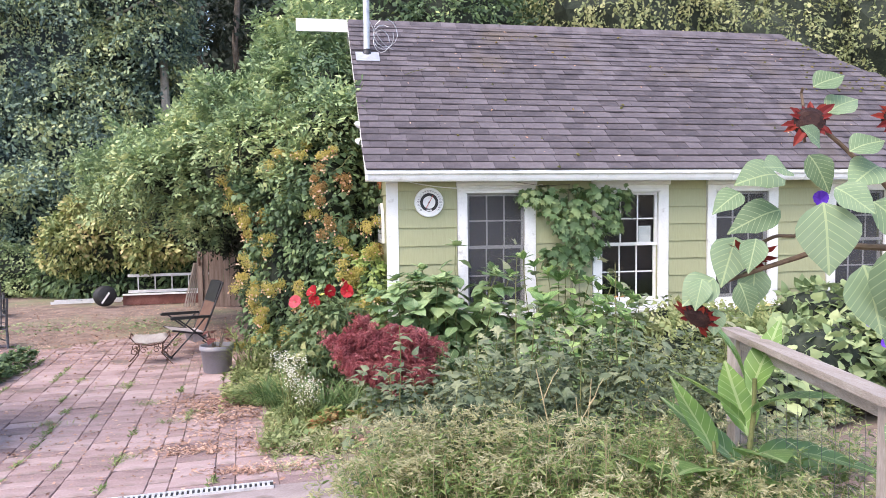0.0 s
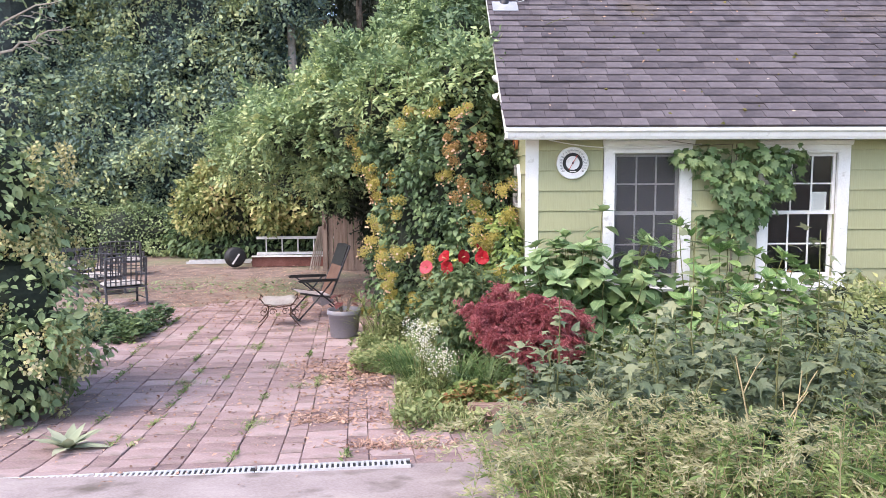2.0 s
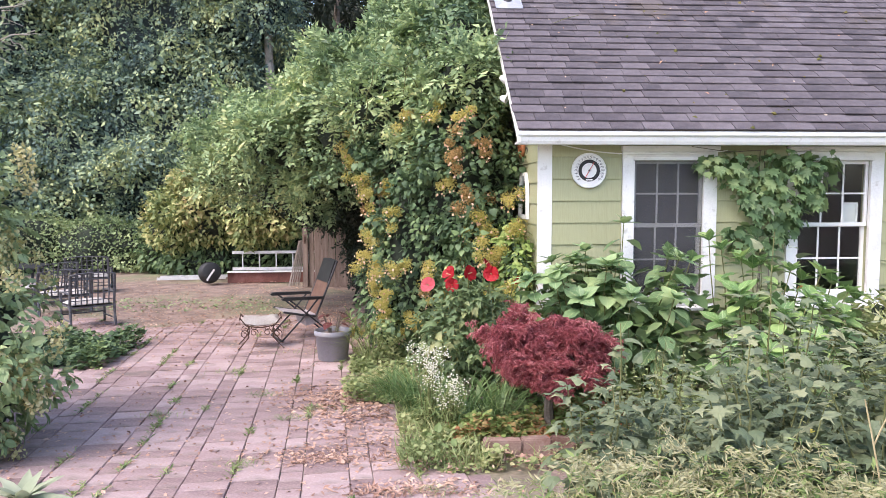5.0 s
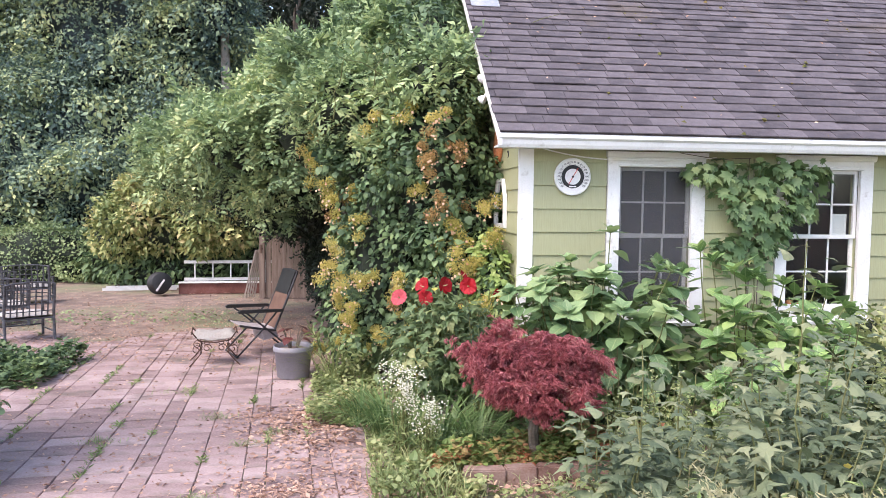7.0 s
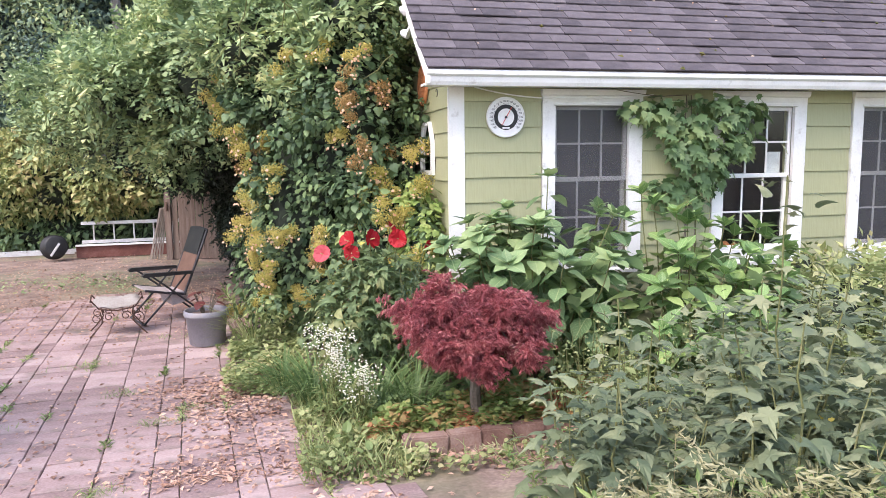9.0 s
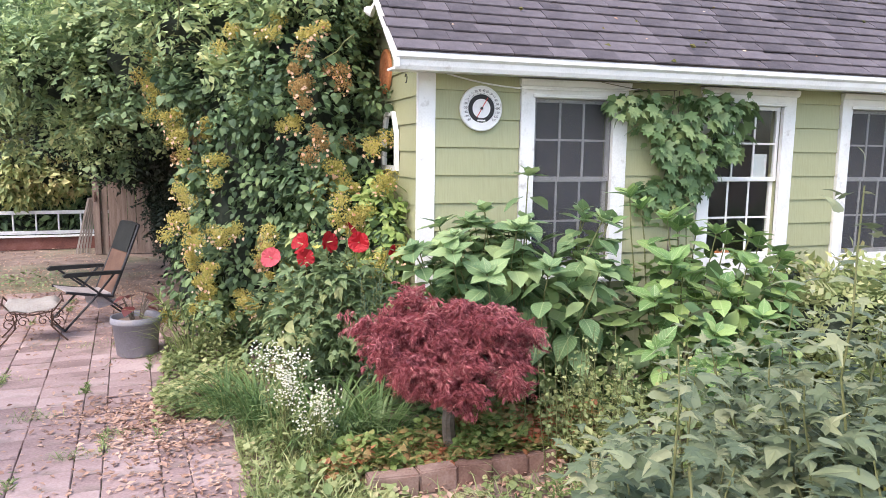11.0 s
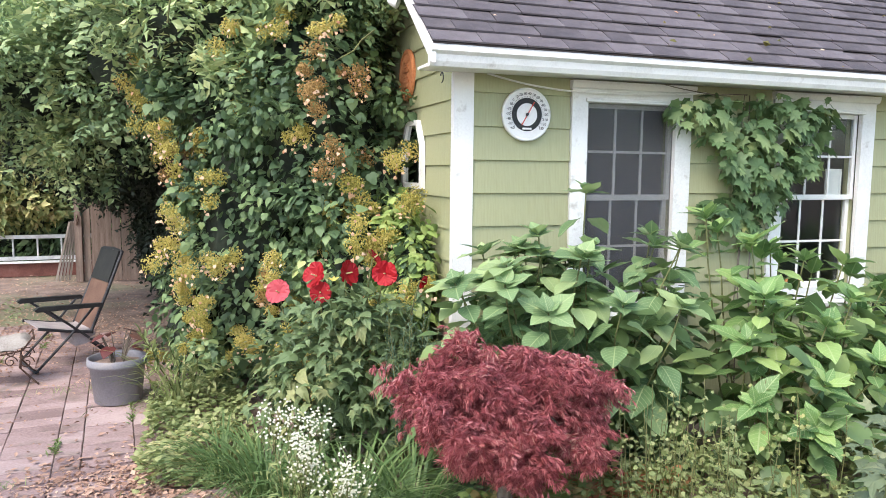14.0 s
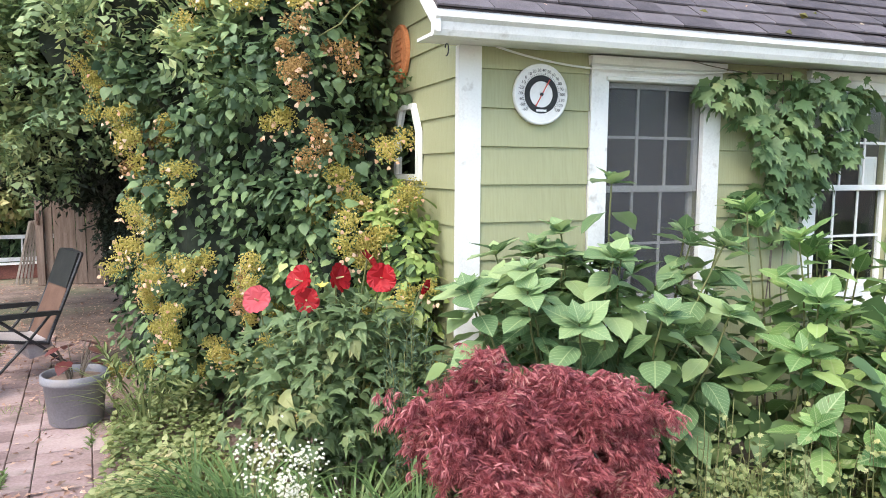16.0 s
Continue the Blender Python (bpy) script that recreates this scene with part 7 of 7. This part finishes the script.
ladder((-4.65, 20.3, -0.60), 3, 2.2, 0.42, "white aluminium ladder lying on edge on a beam", True)
ladder((-6.6, 20.6, -0.89), 6, 1.7, 0.42, "white ladder lying flat on the ground")
th = thing("wood_beam", "old red-brown timber beam on the ground", "beam", (-4.75, 20.25, -0.90), 3)
part("beam", Soup().box((0, -0.14, 0), (2.3, 0.16, 0.26)), "red_wood", th)
th = thing("wood_plank", "pale plank lying on the old beam", "plank", (-5.2, 20.2, -0.645), 3)
part("plank", Soup().box((0.45, -0.17, 0.005), (2.7, -0.02, 0.035)), "white", th)
th = thing("plastic_drum", "black round drum tipped on its side", "drum", (-5.15, 19.95, -0.62), 25)
part("shell", Soup().lathe([(0.001, 0.3), (0.2, 0.3), (0.235, 0.28), (0.25, 0.0), (0.27, -0.01), (0.27, -0.03), (0.24, -0.03), (0.225, 0.0), (0.21, 0.24), (0.001, 0.25)], m=pose(0, 0, 0, 80), sides=26), "black", th, smooth=True)
part("stick", Soup().box((-0.04, -0.35, -0.2), (0.0, -0.32, 0.12), pose(0, 0, 0, 0, 35)), "white", th, "pale stick leaning in the drum")
th = thing("leaning_slats", "thin grey slats leaning on the fence post", "slat", (-3.1, 19.32, -0.90))
for k in range(5):
    part("slat", Soup().box((-0.018, -0.008, 0.0), (0.018, 0.008, 1.15), pose(0.055 * k, 0.02 * k, 0.0, 4, 14 - 1.2 * k)), "wood_grey", th)

# ---- fence rail by the steps ----
rl = thing("railing", "weathered timber handrail with posts and wire mesh", "railing")
ra, rb = np.array([2.60, 4.10, 0.75]), np.array([2.262, 2.40, 0.75])
d = unit(rb - ra)
m0 = look(tuple(ra), tuple(rb))
L = float(np.linalg.norm(rb - ra))
top = Soup().box((-0.055, -0.035, -L), (0.055, 0.0, 0.0), m0)
part("top_rail", top, "wood_rail", rl, "grey cracked top rail")
part("side_rail", Soup().box((-0.06, -0.12, -L), (-0.02, -0.036, 0.0), m0), "wood_rail", rl)
for q in (0.04, 0.98):
    c = ra + (rb - ra) * q
    zg = float(gz(c[0], c[1]))
    part("post", Soup().box((c[0] - 0.015, c[1] - 0.045, zg - 0.03), (c[0] + 0.07, c[1] + 0.045, 0.714)), "wood_grey", rl)
for k in range(1, 14):
    c = ra + (rb - ra) * k / 14
    part("wire", Soup().tube([(c[0] + 0.03, c[1], float(gz(c[0], c[1]))), (c[0] + 0.03, c[1], 0.7)], 0.0011, sides=3), "grey_metal", rl)
for k in range(6):
    z = -0.2 + 0.15 * k
    part("wire", Soup().tube([(ra[0] + 0.03, ra[1], z), (rb[0] + 0.03, rb[1], z)], 0.0011, sides=3), "grey_metal", rl)

# ---- brick edging, stones, drain ----
be = thing("brick_edging", "row of old reddish blocks edging the bed", "edging")
x = 0.20
for k in range(5):
    w = (0.33, 0.25, 0.24, 0.26, 0.22)[k]
    y = 7.38 + 0.012 * rng.normal() + 0.015 * k
    zg = float(gz(x, 7.3)) - 0.01
    bm = bmesh.new()
    bmesh.ops.create_cube(bm, size=1.0, matrix=Matrix.Translation((x + w / 2, y, zg + 0.075)) @ pose(0, 0, 0, rng.normal() * 1.5, rng.normal() * 2, rng.normal() * 3) @ Matrix.Diagonal((w - 0.008, 0.12, 0.15, 1)))
    bmesh.ops.bevel(bm, geom=bm.edges[:], offset=0.010, segments=2, affect="EDGES")
    me = bpy.data.meshes.new("brick")
    bm.to_mesh(me)
    bm.free()
    part("brick", me, "brick", be)
    x += w
dr = thing("trench_drain", "narrow white slotted drain grate set in concrete", "drain", (-2.0, 5.80, float(gz(-2.0, 5.80)) + 0.006), 5)
for k in range(3):
    x0 = -1.75 + 1.15 * k
    part("grate_frame", Soup().box((x0, -0.06, -0.03), (x0 + 1.14, -0.045, 0.005)).box((x0, 0.045, -0.03), (x0 + 1.14, 0.06, 0.005)), "alu", dr)
    part("channel", Soup().box((x0, -0.044, -0.03), (x0 + 1.14, 0.044, -0.004)), "black", dr)
    for q in range(28):
        part("grate_bar", Soup().box((x0 + 0.01 + 0.04 * q, -0.045, -0.0035), (x0 + 0.03 + 0.04 * q, 0.045, 0.004)), "alu", dr)


# ---- paving ----
pave = tagged(new("patio"), "worn pinkish concrete pavers with weedy open joints", "paving", kind="structure")


def slab(w, d, chip=0.0):
    b1 = 0.005
    s = Soup()
    s.add([(-w / 2, -d / 2, -0.04), (w / 2, -d / 2, -0.04), (w / 2, d / 2, -0.04), (-w / 2, d / 2, -0.04), (-w / 2, -d / 2, -b1), (w / 2, -d / 2, -b1), (w / 2, d / 2, -b1), (-w / 2, d / 2, -b1),
           (-w / 2 + b1, -d / 2 + b1, 0), (w / 2 - b1, -d / 2 + b1, 0), (w / 2 - b1, d / 2 - b1, 0), (-w / 2 + b1, d / 2 - b1, 0)],
          [(0, 1, 5, 4), (1, 2, 6, 5), (2, 3, 7, 6), (3, 0, 4, 7), (4, 5, 9, 8), (5, 6, 10, 9), (6, 7, 11, 10), (7, 4, 8, 11), (8, 9, 10, 11)])
    return s


def edge_x(y):
    return float(np.interp(y, [6.2, 6.9, 7.1, 8.0, 9.2, 10.4, 11.2, 12.0, 20], [0.5, 0.4, -0.1, -0.40, -0.65, -0.92, -1.0, -1.1, -1.2]))


SIZES = [(0.36, 0.27), (0.36, 0.18), (0.18, 0.27), (0.18, 0.18)]
paver_mesh = {}
for w, d in SIZES:
    me = slab(w - 0.007, d - 0.007).mesh("paver")
    me.materials.append(M["paver"])
    paver_mesh[(w, d)] = me
joined, cand = Soup(), []
turn = radians(5.0)
col = 0
u = -6.4
while u < 1.2:
    w = (0.36, 0.36, 0.18, 0.36, 0.18)[col % 5]
    v = 6.06
    while v < 16.5:
        d = 0.27 if rng.random() < 0.72 else 0.18
        cx, cy = u + w / 2, v + d / 2
        X = cx * math.cos(turn) - (cy - 6.2) * math.sin(turn)
        Y = 6.2 + cx * math.sin(turn) + (cy - 6.2) * math.cos(turn)
        if X < edge_x(Y) - 0.1 and X > -6.0 + 0.25 * math.sin(Y * 2) and Y < 14.6 + 0.6 * math.sin(X * 1.7):
            cand.append((X, Y, w, d, rng.normal(size=4)))
        v += d
    u += w
    col += 1
cand.sort(key=lambda q: (q[0] + 1.6) ** 2 * 0.8 + (q[1] - 7.0) ** 2)
for k, (X, Y, w, d, e) in enumerate(cand):
    grade = math.degrees(math.atan((float(gz(X, Y + 0.1)) - float(gz(X, Y - 0.1))) / 0.2))
    z = float(gz(X, Y)) + 0.004 * e[0]
    m = pose(X, Y, z, grade + 0.5 * e[1], 0.5 * e[2], 5.0 + 0.5 * e[3])
    if k < 300:
        ob = new("paver", paver_mesh[(w, d)])
        ob.parent = pave
        ob.matrix_basis = m
    else:
        s = slab(w - 0.007, d - 0.007)
        joined.add(np.array([m @ Vector(p) for p in s.v[0]]), s.f[0])
tagged(part("pavers", joined, "paver_far", pave), kind="stuff")
# Concrete drive with the drain strip
for y0, y1, x0, x1 in ((-3.8, 1.2, -6.5, 0.9), (1.205, 4.0, -6.5, 0.1), (4.005, 6.05, -6.5, 0.4)):
    xs2, ts2 = np.linspace(x0, x1, 24), np.linspace(0, 1, max(2, int((y1 - y0) / 0.2) + 1))
    gx, gt = np.meshgrid(xs2, ts2)
    far_edge = y1 + (gx * math.tan(turn) if y1 > 6 else 0)
    gy = y0 + (far_edge - y0) * gt
    w = len(xs2)
    s = Soup()
    s.add(np.stack([gx, gy, gz(np.minimum(gx, 0.3), gy) + 0.001], 2).reshape(-1, 3), [(j * w + i, j * w + i + 1, (j + 1) * w + i + 1, (j + 1) * w + i) for j in range(len(ts2) - 1) for i in range(w - 1)])
    part("concrete_slab", s, "concrete", pave, "worn pinkish concrete", True)

# Fallen leaves, and weeds in the joints
def litter(label, spots, count, size, material="leaf_litter", template=SMALL, up=0.0, lift=0.012):
    c = np.array(spots, float)
    k = rng.integers(0, len(c), count)
    x = c[k, 0] + rng.normal(size=count) * c[k, 2]
    y = c[k, 1] + rng.normal(size=count) * c[k, 3]
    ok = x < np.array([edge_x(v) + 0.5 for v in y])
    x, y = x[ok], y[ok]
    n_ = len(x)
    z = gz(x, y) + lift * (0.5 + rng.random(n_))
    a = rng.random(n_) * 6.28
    axis = np.stack([np.cos(a), np.sin(a), up + 0.25 * rng.normal(size=n_)], 1)
    return tagged(part("fallen_leaves" if up == 0 else "joint_weeds", scatter("litter", template, np.stack([x, y, z], 1), axis, np.tile([0, 0, 1.0], (n_, 1)) + rng.normal(size=(n_, 3)) * 0.35, size * (0.5 + rng.random(n_))), material, None), label, "leaf litter" if up == 0 else "weeds", kind="stuff")


litter("drift of dry pinkish-brown leaves on the pavers", [(-1.25, 9.3, 0.38, 0.28), (-0.95, 9.0, 0.3, 0.3), (-1.0, 8.6, 0.3, 0.4), (-1.2, 9.5, 0.3, 0.2)], 1500, 0.05)
litter("dry brown twigs and leaves at the bed's edge", [(-0.75, 7.7, 0.25, 0.3), (-1.3, 7.5, 0.25, 0.12), (-0.3, 6.6, 0.3, 0.15), (-0.9, 10.2, 0.25, 0.6)], 900, 0.045)
litter("scattered dry leaves over the yard", [(-2.6, 11, 1.5, 2.2), (-3.2, 15, 1.6, 1.8), (-4.5, 18, 2.0, 1.6), (-2.4, 8.0, 1.3, 1.0), (-4.6, 13.2, 1.2, 0.8)], 4200, 0.042)
litter("dry debris strewn about the bare yard", [(-3.5, 16, 2.2, 1.8), (-6, 18.5, 2.6, 2.0), (-2.0, 14.0, 1.0, 1.0), (-4.0, 15.0, 1.8, 1.5)], 8000, 0.036)
spots = [(c[0] + c[2] / 2 * (1 if i % 2 else -1), c[1], 0.012, 0.08) for i, c in enumerate(cand) if i % 9 == 0]
litter("thin grassy weeds growing in the paver joints", spots, 2600, 0.05, "leaf_grass", LANCE, 0.8, 0.0)
litter("small grass tufts in the paving", [(-1.6, 8.6, 0.07, 0.05), (-2.0, 9.5, 0.08, 0.05), (-1.35, 8.95, 0.08, 0.05), (-1.1, 11.0, 0.2, 0.12), (-2.9, 8.8, 0.1, 0.05), (-1.75, 7.3, 0.12, 0.05), (-2.6, 10.6, 0.15, 0.05), (-1.9, 11.7, 0.3, 0.1), (-0.2, 6.5, 0.12, 0.06)], 800, 0.07, "leaf_grass", BLADE, 1.0, 0.0)
litter("dry straw-coloured grass patches on the paving", [(-1.1, 7.35, 0.2, 0.06), (-0.55, 6.55, 0.2, 0.06), (-0.35, 7.35, 0.25, 0.08)], 700, 0.06, "leaf_litter", LANCE, 0.3, 0.0)
